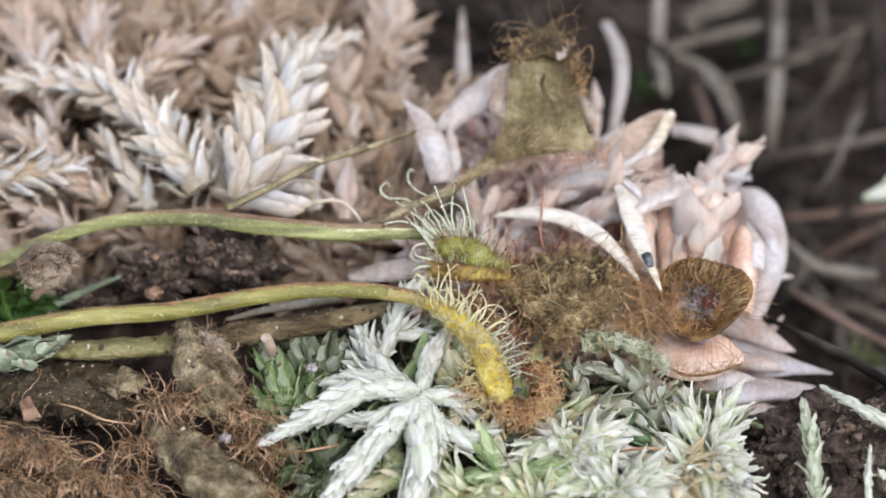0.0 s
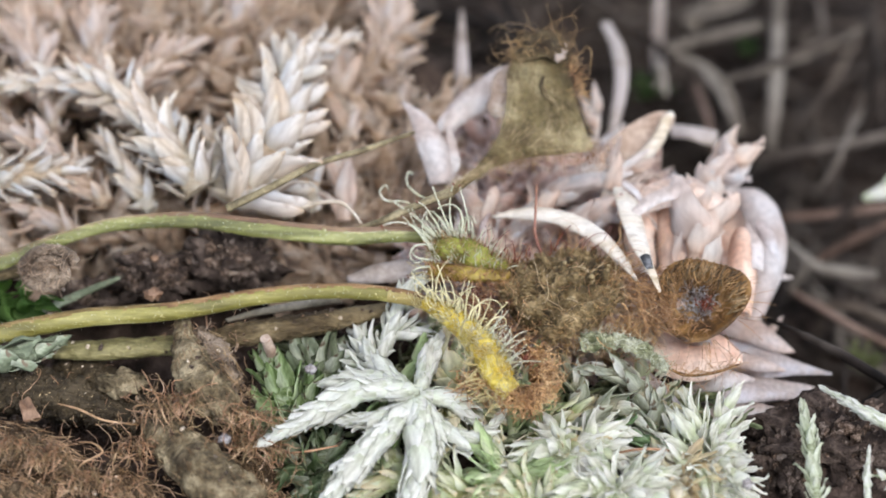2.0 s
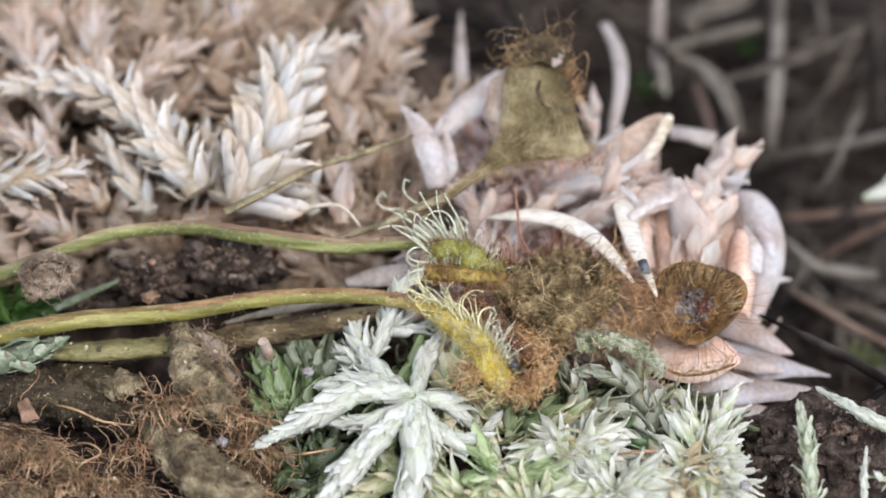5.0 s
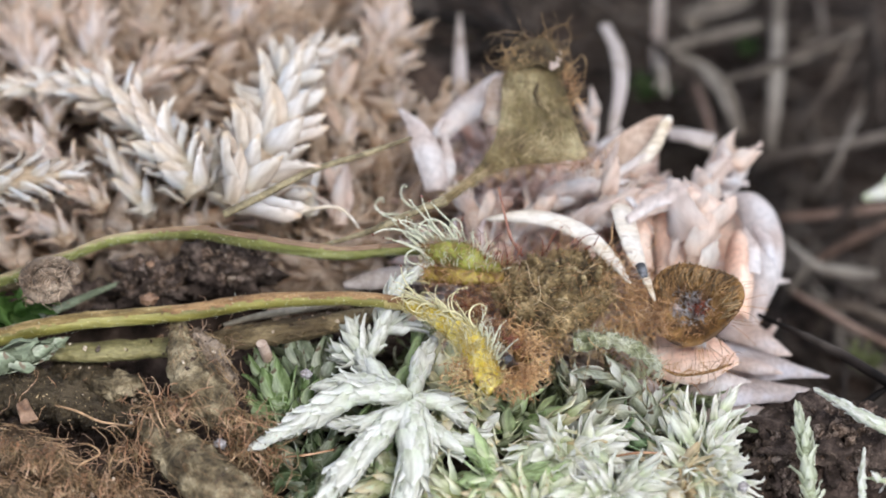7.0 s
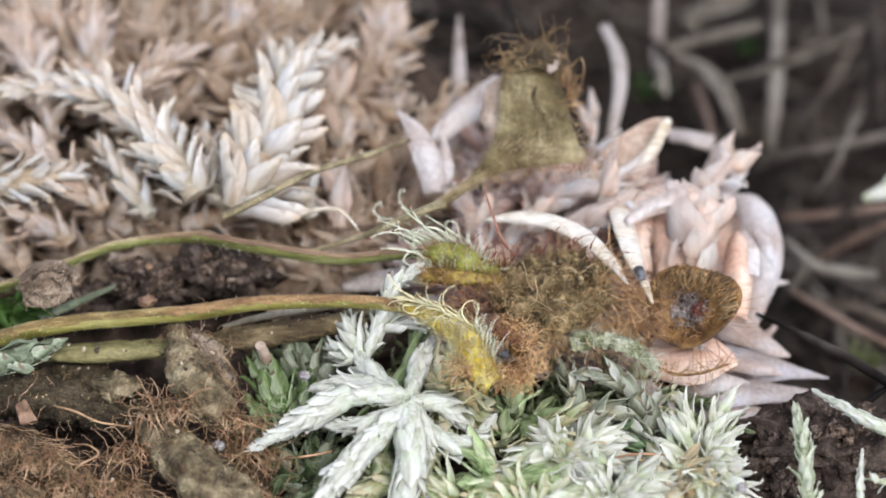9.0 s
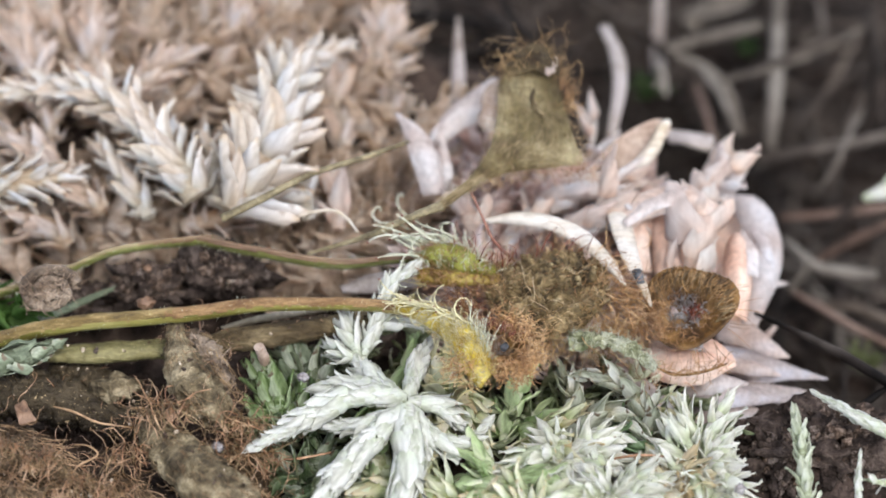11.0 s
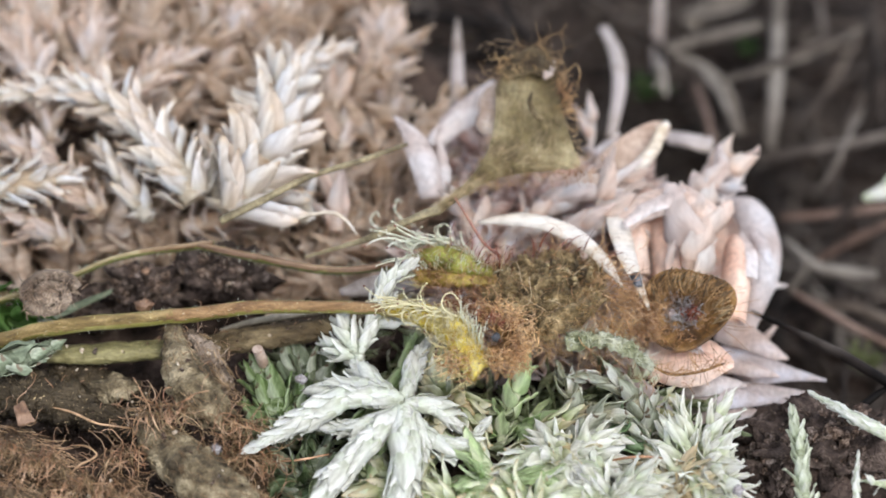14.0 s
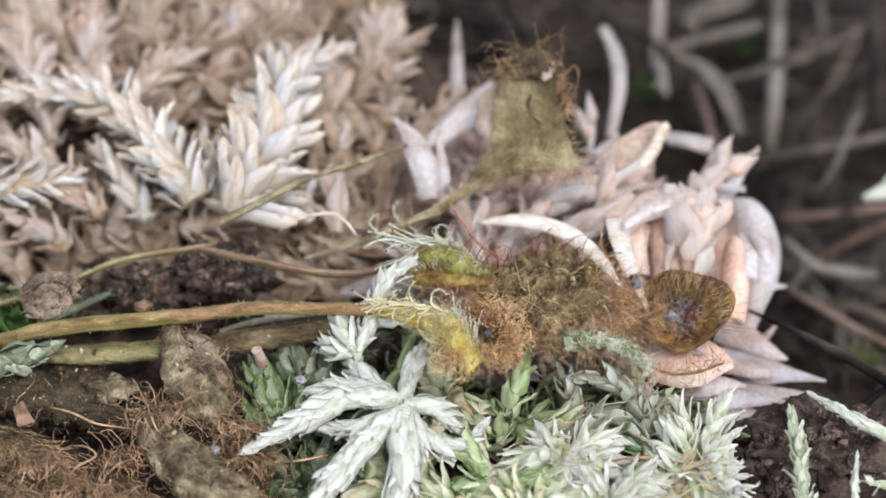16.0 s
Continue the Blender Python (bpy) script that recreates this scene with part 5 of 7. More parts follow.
lower_pieces = stalk_pieces(lower, [(-30.5, -10.9, 6.5), (-28.3, -10.6, 7.0), (-22.9, -9.7, 7.5), (-17.5, -9.6, 8.0), (-12.1, -8.8, 8.5), (-8.1, -8.7, 9.0), (-4.5, -9.0, 9.2), (-1.6, -9.7, 9.2), (0.2, -10.6, 9.0)], [0.66, 0.64, 0.6, 0.6, 0.58, 0.54, 0.5, 0.5, 0.46], [M_petiole2] * 6 + [M_petioleorange], (0, 0.14, 0.28, 0.42, 0.56, 0.72, 0.88, 1.0), [M_goldside] * 3 + [M_rustside] * 4, 0.8)
g = sheet(Geo(), [(-1.5, -9.9, 8.8), (0.0, -11.3, 8.7), (1.3, -13.1, 8.5), (1.9, -14.2, 8.3)], [(-1.2, -9.3, 9.3), (0.9, -10.7, 9.6), (2.6, -12.5, 9.5), (3.6, -14.0, 9.2)], 0.4, 0.28, 16, 9, 0.2, 4, 1.6)
lower_neck = part("leaf_blade", g, M_blade, lower, "yellow bending leaf blade")
fuzz_jobs.append((g, lower_neck))
g = sheet(Geo(), [(1.3, -12.9, 8.6), (1.9, -14.6, 8.4), (2.4, -16.1, 8.0), (3.4, -17.3, 7.4)], [(3.0, -12.9, 9.4), (3.7, -14.2, 9.0), (4.1, -15.5, 8.6), (4.5, -16.6, 8.0)], 0.45, 0.3, 14, 9, 0.25, 6, 1.6)
lower_blade = part("leaf_blade", g, M_blade, lower, "bright yellow curled leaf blade")
fuzz_jobs.append((g, lower_blade))
tentacles(lower_neck, lower, [(-0.9, -10.0, 9.8), (1.1, -11.5, 10.0), (2.7, -13.1, 9.8)], [(-0.3, 1, 0.7), (0.3, 0.8, 0.8), (0.8, 0.6, 0.7)], 2.5, M_tentcream, rng, 34, 0.22, (-1.3, 0.1, 0.3))
tentacles(lower_blade, lower, [(3.0, -13.3, 9.8), (3.5, -14.3, 9.4), (4.1, -15.9, 8.8)], [(0.9, 0.4, 0.7), (1, 0.2, 0.6), (1, -0.1, 0.5)], 1.6, M_tent, rng, 26, 0.2, (0.1, 0.9, 0.7))
tentacles(lower_blade, lower, [(1.8, -13.9, 9.2), (2.8, -15.1, 9.2), (3.5, -16.6, 8.6)], [(0.3, 0.5, 1), (0.5, 0.2, 1), (0.5, -0.2, 1)], 1.0, M_tentyellow, rng, 34, 0.5)
tentacles(lower_blade, lower, [(1.7, -14.5, 8.6), (2.2, -16.5, 8.2), (3.3, -17.8, 7.6)], [(-1, -0.2, 0.5), (-1, -0.4, 0.4), (-0.6, -0.9, 0.3)], 1.7, M_tentyellow, rng, 36, 0.35)
g = Geo()
for k, c in enumerate(((4.2, -17.0, 7.2), (5.5, -16.9, 7.0), (6.2, -15.6, 7.2), (5.7, -14.3, 7.6))):
    blob(g, c, np.array((0.85, 0.6, 0.5)), 0.5, 21 + k, 3)
lower_tip = part("rolled_tip", g, M_amber, lower, "rusty rolled leaf tip")
g = Geo()
ring = spline([(3.4, -17.5, 7.6), (4.9, -18.2, 7.4), (6.4, -17.0, 7.6), (6.5, -15.4, 8.0), (5.3, -14.4, 8.2)], 40)
for _ in range(560):
    q = ring[int(rng.integers(40))] + rng.normal(0, 0.35, 3)
    hair(g, q, rng.normal(0, 1, 3) + np.array((0, -0.3, 0.6)), rng.uniform(0.5, 1.6), 0.7, rng, 0.03, 9)
for _ in range(160):
    q = np.array((2.3, -16.0, 7.6)) + rng.normal(0, 0.6, 3) * (1.4, 1, 0.4)
    hair(g, q, (rng.normal(-0.5, 0.5), -0.6, 0.5), rng.uniform(0.6, 1.5), 0.35, rng, 0.03)
part("dark_bead", blob(Geo(), (4.5, -16.6, 8.3), np.array((0.3, 0.26, 0.26)), 0.6, 5, 2), M_black, lower_tip, "dark shiny dried gland")
part("tip_hair", g, M_tiphair, lower_tip, "matted rusty tentacle hair", "stuff")
tentacles(lower_tip, lower, [(4.3, -14.5, 8.6), (5.1, -15.5, 8.6), (5.6, -16.7, 8.4)], [(1, 0.5, 1), (0.5, 0.3, 1), (0.6, -0.2, 1)], 1.0, M_gland, rng, 26, 0.4)


# ---- the sundew: dead leaves ----
DEAD = []


def hairy(parent, name, base, ways, length, count, material, seed, curl=0.3, r=0.035, spread=0.3, scatter=0.15, label="", steps=7, droop=0.0):
    """A fringe or fur of curly hair along a line."""
    rng = np.random.default_rng(seed)
    b, w = spline(base, count), spline(ways, count)
    g = Geo()
    for i in range(count):
        d = w[i] / np.linalg.norm(w[i]) + rng.normal(0, spread, 3)
        hair(g, b[i] + rng.normal(0, scatter, 3), d, length * rng.uniform(0.45, 1.35), curl, rng, r * rng.uniform(0.5, 0.95), steps, droop=droop)
    return part(name, g, material, parent, label, "stuff")


def fur_on(geo, parent, name, count, length, material, seed, lean=(0, 0, 0), r=0.022, curl=0.25, steps=5, spread=0.5, u0=0.0, u1=1.0, label=""):
    """Hair that grows out of a leaf's upper face."""
    rng = np.random.default_rng(seed)
    n, m = geo.grid.shape[:2]
    fur = Geo()
    for _ in range(count):
        i, j = min(n - 1, int(rng.uniform(u0, u1) * n)), int(rng.integers(m))
        q = geo.grid[i, j] + rng.normal(0, 0.12, 3) + geo.nor[i, j] * 0.12
        hair(fur, q, geo.nor[i, j] + np.array(lean) + rng.normal(0, spread, 3), length * rng.uniform(0.4, 1.4), curl, rng, r * rng.uniform(0.5, 1.0), steps)
    return part(name, fur, material, parent, label, "stuff")


def combed(geo, parent, name, count, length, material, seed, lift=0.22, r=0.02, u0=0.0, u1=1.0, label=""):
    """Short hair combed along a leaf, from its stalk to its edge."""
    rng = np.random.default_rng(seed)
    n, m = geo.grid.shape[:2]
    along = np.gradient(geo.grid, axis=0)
    fur = Geo()
    for _ in range(count):
        i, j = min(n - 1, int(rng.uniform(u0, u1) * n)), int(rng.integers(m))
        d = along[i, j] / (np.linalg.norm(along[i, j]) + 1e-9)
        q = geo.grid[i, j] + rng.normal(0, 0.1, 3) + geo.nor[i, j] * 0.16
        hair(fur, q, d + geo.nor[i, j] * lift + rng.normal(0, 0.12, 3), length * rng.uniform(0.5, 1.3), 0.05, rng, r * rng.uniform(0.6, 1.1), 4)
    return part(name, fur, material, parent, label, "stuff")


def horn_leaf():
    """The dead leaf that stands up behind, a dry olive flared triangle with a fringe."""
    top = thing("dead_sundew_leaf", (2.84, 0.38, 11.54), "dead olive-brown triangular sundew leaf with a rusty hair fringe", "sundew leaf", "dead sundew leaves")
    g = sheet(Geo(), [(0.29, -3.20, 12.71), (2.05, -1.44, 12.91), (3.33, 0.55, 13.10), (4.01, 2.55, 13.49), (4.30, 4.51, 14.08), (4.35, 5.94, 14.67), (4.83, 7.44, 14.86)], [(0.58, -3.74, 12.51), (2.23, -1.94, 12.51), (3.72, -0.65, 12.51), (5.76, 0.10, 12.51), (7.97, 0.22, 12.71), (9.83, 0.54, 12.71), (9.36, 2.20, 13.30), (8.88, 4.00, 13.88), (8.55, 5.48, 14.47), (8.15, 7.20, 14.76)], 0.3, 0.07, 40, 22, 0.3, 5, 0.55)
    body = part("leaf_blade", g, M_oliveleaf, top)
    combed(g, body, "fuzz", 1500, 0.5, M_hairolive, 8, 0.25, 0.012, label="short golden fuzz")
    combed(g, body, "fuzz", 460, 0.5, M_hairdark, 9, 0.2, 0.016, 0.8, 1.0, label="short dark fuzz")
    combed(g, body, "fuzz", 420, 0.5, M_hairdark, 10, 0.2, 0.015, 0.24, 0.5, label="short dark fuzz")
    combed(g, body, "fuzz", 620, 0.55, M_strand, 7, 0.3, 0.011, 0.42, 0.8, label="pale golden hairs")
    combed(g, body, "fuzz", 260, 0.55, M_strand, 11, 0.3, 0.011, 0.0, 0.26, label="pale golden hairs")
    g = sheet(Geo(), [(5.06, 7.32, 14.67), (5.92, 8.83, 15.06), (7.25, 9.07, 15.25), (8.32, 8.25, 14.86)], [(5.11, 6.62, 14.86), (6.03, 6.52, 15.45), (7.34, 6.41, 15.45), (8.34, 6.52, 14.96)], 0.4, 0.25, 18, 9, 0.6, 7, 1.6)
    edge = part("curled_edge", g, M_bark, top, "rolled olive-brown leaf edge")
    fur_on(g, edge, "edge_hair", 110, 0.9, M_hairgold, 47, (0, 0.3, 0.3), 0.022, 0.5, 8, 0.9)
    fur_on(g, edge, "edge_hair", 70, 0.9, M_hairdark, 48, (0, 0.2, 0.2), 0.022, 0.5, 7, 0.9)
    part("pale_scrap", sheet(Geo(), [(7.17, 6.87, 15.35), (7.56, 7.45, 15.55), (8.00, 8.02, 15.45)], [(7.64, 6.29, 15.35), (8.18, 6.63, 15.55), (8.36, 7.56, 15.45)], 0.2, 0.2, 6, 5, 0.2, 3, 1.2), M_petaldull, edge, "pinkish papery scrap")
    part("backed_membrane", sheet(Geo(), [(3.36, 7.59, 12.12), (3.12, 6.37, 11.93), (2.96, 5.68, 11.54), (3.64, 5.11, 11.54)], [(4.65, 8.45, 13.49), (4.47, 6.48, 13.10), (4.29, 4.64, 12.71), (4.13, 3.85, 12.51)], 0.15, 0.15, 10, 7, 0.2, 4, 1.0), M_spoon, top, "pinkish-brown thin membrane behind the leaf")
    part("stalk", tube(Geo(), [(-8.35, -2.7, 7.6), (-6.46, -2.77, 8.4), (-4.38, -3.3, 9.8), (-2.52, -3.63, 11.2), (-0.87, -3.72, 12.3), (0.65, -3.41, 12.7)], [0.16, 0.22, 0.3, 0.36, 0.36, 0.48], 12, lumps=0.2, flat=0.6), M_straw, top)
    g = sheet(Geo(), [(6.61, 5.33, 15), (6.44, 4.42, 14.9), (6.72, 3.64, 14.7), (7.3, 3.03, 14.5)], [(6.8, 5.21, 15), (6.7, 4.42, 14.9), (7.03, 3.86, 14.7), (7.46, 3.31, 14.5)], 0.3, 0.3, 10, 4)
    part("dark_fold", g, M_bark, body, "dark brown fold")
    hairy(top, "hair_fringe", [(4.56, 6.97, 14.67), (5.33, 7.96, 15.06), (6.86, 8.72, 15.25), (8.17, 8.25, 15.06), (8.52, 6.97, 14.67)], [(-0.5, 0.5, 1), (-0.2, 0.7, 1), (0, 0.7, 1), (0.4, 0.5, 1), (0.9, 0.3, 0.6)], 3.2, 34, M_hairgold, 41, 0.5, 0.028, 0.4, 0.25, steps=16)
    hairy(top, "hair_fringe", [(8.21, 6.86, 14.86), (8.69, 5.48, 14.47), (9.05, 4.34, 13.88)], [(1, 0.4, 0.5), (1, 0.2, 0.4), (1, 0, 0.3)], 1.2, 70, M_tiphair, 42, 0.3, 0.022, 0.45, 0.3)
    hairy(top, "hair_fringe", [(9.10, 3.54, 13.69), (9.50, 2.04, 13.30), (9.91, 0.54, 12.81)], [(1, 0.1, 0.3), (1, -0.1, 0.2), (1, -0.3, 0.1)], 0.9, 26, M_hairgold, 45, 0.3, 0.024, 0.35, 0.12)
    hairy(top, "hair_fringe", [(8.71, 0.33, 12.71), (9.62, 0.00, 12.71), (10.54, -0.39, 12.51)], [(0.4, -1, 0.1), (0.8, -0.5, 0.2), (1, -0.2, 0.2)], 0.9, 60, M_rootlet, 46, 0.6, 0.03, 0.6, 0.25)
    hairy(top, "hair_fringe", [(2.97, -1.19, 12.51), (4.27, -0.44, 12.51), (6.13, 0.10, 12.51), (8.34, 0.11, 12.71)], [(-0.3, -1, -0.2), (0.6, -0.6, -0.1), (0.8, -0.5, 0), (0.7, -0.7, 0)], 1.5, 54, M_hairgold, 43, 0.5, 0.028, 0.4, 0.15, steps=10)
    hairy(top, "hair_fringe", [(3.25, 0.44, 12.91), (3.94, 2.60, 13.30), (4.27, 4.74, 13.88), (4.44, 6.62, 14.47)], [(-1, 0.3, 0.2), (-1, 0.2, 0.2), (-1, 0.2, 0.4), (-0.8, 0.4, 0.6)], 1.1, 22, M_hairgold, 44, 0.4, 0.024, 0.4, 0.12)
    DEAD.append((top, (-23, 33)))


def clump_leaf():
    """The matted dead leaf in the middle."""
    top = thing("dead_sundew_leaf", (7.9, -7.1, 7.0), "matted brown dead sundew leaf covered in rusty hair", "sundew leaf", "dead sundew leaves")
    g = sheet(Geo(), [(3.7, -6.3, 7.0), (5.0, -5.5, 7.6), (7.2, -4.6, 8.0), (9.8, -4.5, 7.8), (11.5, -5.7, 7.4)], [(4.4, -8.9, 6.8), (6.0, -10.5, 7.0), (7.8, -10.9, 7.0), (10.0, -9.9, 7.0), (11.5, -8.1, 7.0)], 0.7, 0.22, 50, 40, 1.5, 9, 1.5)
    body = part("leaf_blade", g, M_brownleaf, top)
    fur_on(g, body, "matted_hair", 420, 0.9, M_hairgold, 14, (0, 0, 0.1), 0.034, 0.35, 7, 0.9, label="matted golden-brown hair")
    fur_on(g, body, "matted_hair", 480, 0.6, M_hairolive, 17, (0, 0, 0.1), 0.03, 0.4, 6, 0.8, label="matted olive hair")
    fur_on(g, body, "matted_hair", 170, 1.0, M_hair, 15, (0, 0, 0.1), 0.034, 0.45, 6, 0.9, label="matted rusty hair")
    # dark hair, made denser to stand in for shadowed hollows in the mat
    fur_on(g, body, "matted_hair", 480, 0.8, M_hairdark, 19, (0, 0, 0.1), 0.03, 0.45, 6, 0.9, label="dark red-brown hair, thickened to suggest shaded hollows")
    fur_on(g, body, "long_hair", 70, 2.4, M_strand, 20, (0.3, -0.2, -0.35), 0.03, 0.25, 9, 0.8, label="long pale golden strands")
    bumps = Geo()
    rb = np.random.default_rng(33)
    for _ in range(110):
        i, j = int(rb.integers(2, 42)), int(rb.integers(2, 32))
        blob(bumps, g.grid[i, j] + g.nor[i, j] * 0.3 + rb.normal(0, 0.08, 3), np.array((1, 0.8, 0.8)) * rb.uniform(0.1, 0.27), 0.6, int(rb.integers(99)), 1, 1.4)
    part("papillae", bumps, M_papilla, body, "golden-tan shrivelled bumps", "stuff")
    g = sheet(Geo(), [(6.1, -12.2, 8.6), (7.4, -11.3, 9.2), (9.2, -10.2, 9.4), (10.7, -9.0, 9.0)], [(7.1, -12.6, 8.4), (8.2, -12.4, 8.8), (9.7, -11.3, 9.0), (10.9, -9.8, 8.8)], 0.3, 0.3, 20, 10, 1.1, 2, 1.8)
    fold = part("folded_edge", g, M_brownleaf, top, "folded olive leaf edge")
    fur_on(g, fold, "fold_hair", 240, 0.8, M_hairgold, 16, (0.3, -0.6, 0.2), 0.03, 0.3, 6)
    fur_on(g, fold, "fold_hair", 90, 0.7, M_hairolive, 18, (0.3, -0.6, 0.2), 0.03, 0.3, 6)
    hairy(top, "hair_fringe", [(3.9, -6.4, 8.4), (6.1, -5.5, 9.0), (8.7, -4.9, 9.0), (11.2, -5.4, 8.4)], [(-0.4, 0.7, 1), (-0.1, 0.9, 1), (0.1, 0.9, 1), (0.4, 0.7, 1)], 1.4, 50, M_hair, 51, 0.25, 0.03, 0.35, 0.3)
    hairy(top, "hair_fringe", [(11.0, -5.9, 8.4), (12.2, -7.6, 8.0), (12.3, -9.5, 7.4), (11.4, -10.8, 7.2)], [(1, 0.3, 0.5), (1, 0, 0.4), (1, -0.4, 0.3), (0.6, -0.8, 0.2)], 2.1, 260, M_tiphair, 52, 0.35, 0.034, 0.6, 0.7)
    hairy(top, "hair_fringe", [(3.0, -6.0, 8.0), (2.8, -8.2, 7.6), (3.6, -10.5, 7.4), (5.6, -11.1, 7.0)], [(-1, 0.1, 0.5), (-1, -0.1, 0.5), (-0.7, -0.6, 0.5), (-0.2, -1, 0.3)], 1.6, 300, M_hair, 53, 0.4, 0.034, 0.6, 0.7)
    hairy(top, "hair_fringe", [(2.4, -6.1, 7.0), (3.1, -9.1, 7.0), (4.2, -10.7, 6.6)], [(-1, 0.1, 0.5), (-1, -0.1, 0.5), (-0.7, -0.6, 0.5)], 1.5, 160, M_gland, 55, 0.4, 0.034, 0.6, 0.7)
    hairy(top, "hair_fringe", [(6.3, -11.5, 7.4), (8.5, -11.5, 7.4), (11.0, -10.8, 7.2), (13.3, -9.6, 7.0)], [(0, -1, 0.4), (0.1, -1, 0.3), (0.3, -1, 0.3), (0.5, -0.8, 0.2)], 1.8, 280, M_hairgold, 54, 0.4, 0.03, 0.4, 0.4)
    tentacles(body, top, [(3.9, -6.6, 8.6), (6.4, -5.7, 9.2), (9.4, -4.9, 9.0), (11.2, -5.6, 8.6)], [(-0.2, 0.5, 1), (0, 0.6, 1), (0, 0.6, 1), (0.4, 0.5, 1)], 2.0, M_gland, np.random.default_rng(3), 15, 0.3)
    DEAD.append((top, (-34, 4)))


def cup_leaf():
    """The cupped dead leaf with combed hair round its hollow."""
    c = np.array((16.5, -8.5, 8.0))
    top = thing("dead_sundew_leaf", c, "amber-brown cupped dead sundew leaf with combed hair", "sundew leaf", "dead sundew leaves")
    axis = np.array((-0.1, -0.66, 0.74))
    axis /= np.linalg.norm(axis)
    sx = np.array((1, 0, 0)) - axis * axis[0]
    sx /= np.linalg.norm(sx)
    sy = np.cross(axis, sx)
    rings, seg = 9, 36
    v = []
    for shell in (0, 1):
        for i in range(rings):
            u = (i + 0.15) / (rings - 1)
            for j in range(seg):
                a = 2 * math.pi * j / seg
                r = 2.75 * u * (1 + 0.06 * math.sin(3 * a + 1) + 0.2 * max(0, math.cos(a - 0.35)) ** 8)
                z = 1.5 * u ** 2.2 - 1.2 - 0.12 * shell + (0.12 if i % 2 else 0) * (1 - u) + 0.1 * math.sin(a * 9) * u
                v.append(c + sx * math.cos(a) * r + sy * math.sin(a) * r * 0.95 + axis * z)
    f = []
    k = rings * seg
    for i in range(rings - 1):
        for j in range(seg):
            n_ = (j + 1) % seg
            a, b, d, e = i * seg + j, i * seg + n_, (i + 1) * seg + n_, (i + 1) * seg + j
            f += [(a, b, d, e), (e + k, d + k, b + k, a + k)]
    for j in range(seg):
        n_ = (j + 1) % seg
        f += [((rings - 1) * seg + j, (rings - 1) * seg + n_, (rings - 1) * seg + n_ + k, (rings - 1) * seg + j + k), (n_, j, j + k, n_ + k)]
    body = part("leaf_blade", Geo().add(v, f), M_amber, top)
    rng = np.random.default_rng(16)
    for shade, count, thick, lo, hi in ((M_comb, 130, 0.042, 0.0, 2.9), (M_hairdark, 90, 0.055, -0.2, 3.0), (M_tiphair, 40, 0.022, 2.6, 4.6)):
        comb = Geo()
        for i in range(count):
            a = rng.uniform(lo, hi)
            out = sx * math.cos(a) + sy * math.sin(a)
            q = c + out * rng.uniform(2.3, 2.8) * (1 + 0.06 * math.sin(3 * a + 1) + 0.2 * max(0, math.cos(a - 0.35)) ** 8) + axis * rng.uniform(0.1, 0.4)
            hair(comb, q, -out * 0.55 - sx * 0.35 - sy * 0.4 + axis * 0.25 + rng.normal(0, 0.18, 3), rng.uniform(0.6, 1.7), 0.14, rng, rng.uniform(0.5, 1.1) * thick, 6)
        part("combed_hair", comb, shade, body, "hair combed inwards from the rim", "stuff")
    inner = Geo()
    for i in range(110):
        a, u = rng.uniform(0, 6.28), rng.uniform(0.35, 0.95)
        out = sx * math.cos(a) + sy * math.sin(a) * 0.95
        q = c + out * 2.75 * u + axis * (1.5 * u ** 2.2 - 1.05)
        hair(inner, q, axis * 0.7 - out * 0.5 - sx * 0.3 + rng.normal(0, 0.3, 3), rng.uniform(0.4, 1.0), 0.25, rng, rng.uniform(0.015, 0.034), 5)
    part("inner_hair", inner, M_hair, body, "short rusty hair inside the cup", "stuff")
    fluff = Geo()
    for i in range(170):
        a, r = rng.uniform(0, 6.28), rng.uniform(0, 1.25)
        q = c + sx * math.cos(a) * r * 1.2 + sy * (math.sin(a) * r - 0.2) - axis * 0.75
        hair(fluff, q, axis + rng.normal(0, 1.2, 3), rng.uniform(0.3, 0.85), 1.0, rng, rng.uniform(0.02, 0.06), 5)
    part("fluff", fluff, M_fluff, body, "grey-white fluff and dark red crumbs", "stuff")
    glands = Geo()
    for i in range(26):
        a, r = rng.uniform(0, 6.28), rng.uniform(0, 0.6)
        q = c + sx * (math.cos(a) * r + 0.3) + sy * (math.sin(a) * r - 0.35) - axis * 0.5
        hair(glands, q, axis + rng.normal(0, 0.5, 3), 0.5, 0.4, rng, 0.06, 4)
    part("shrivelled_gland", glands, M_gland, body, "dark red shrivelled glands", "stuff")
    outer = Geo()
    for i in range(22):
        a = rng.uniform(-1.5, 0.4)
        out = sx * math.cos(a) + sy * math.sin(a)
        q = c + out * 2.8 + axis * 0.2
        hair(outer, q, out + axis * rng.uniform(-0.3, 0.5) + rng.normal(0, 0.25, 3), rng.uniform(0.8, 2.8), 0.14, rng, 0.026, 8)
    for i in range(420):
        q = c + np.array((rng.uniform(-3.6, -1.6), rng.uniform(-2.6, 1.6), rng.uniform(-0.6, 0.7)))
        hair(outer, q, (rng.normal(-0.4, 0.6), rng.normal(-0.2, 0.6), 0.5), rng.uniform(0.7, 1.6), 0.35, rng, 0.022, 6)
    part("hair_fringe", outer, M_hair, body, "rusty outer hair", "stuff")
    DEAD.append((top, (-27, 20)))


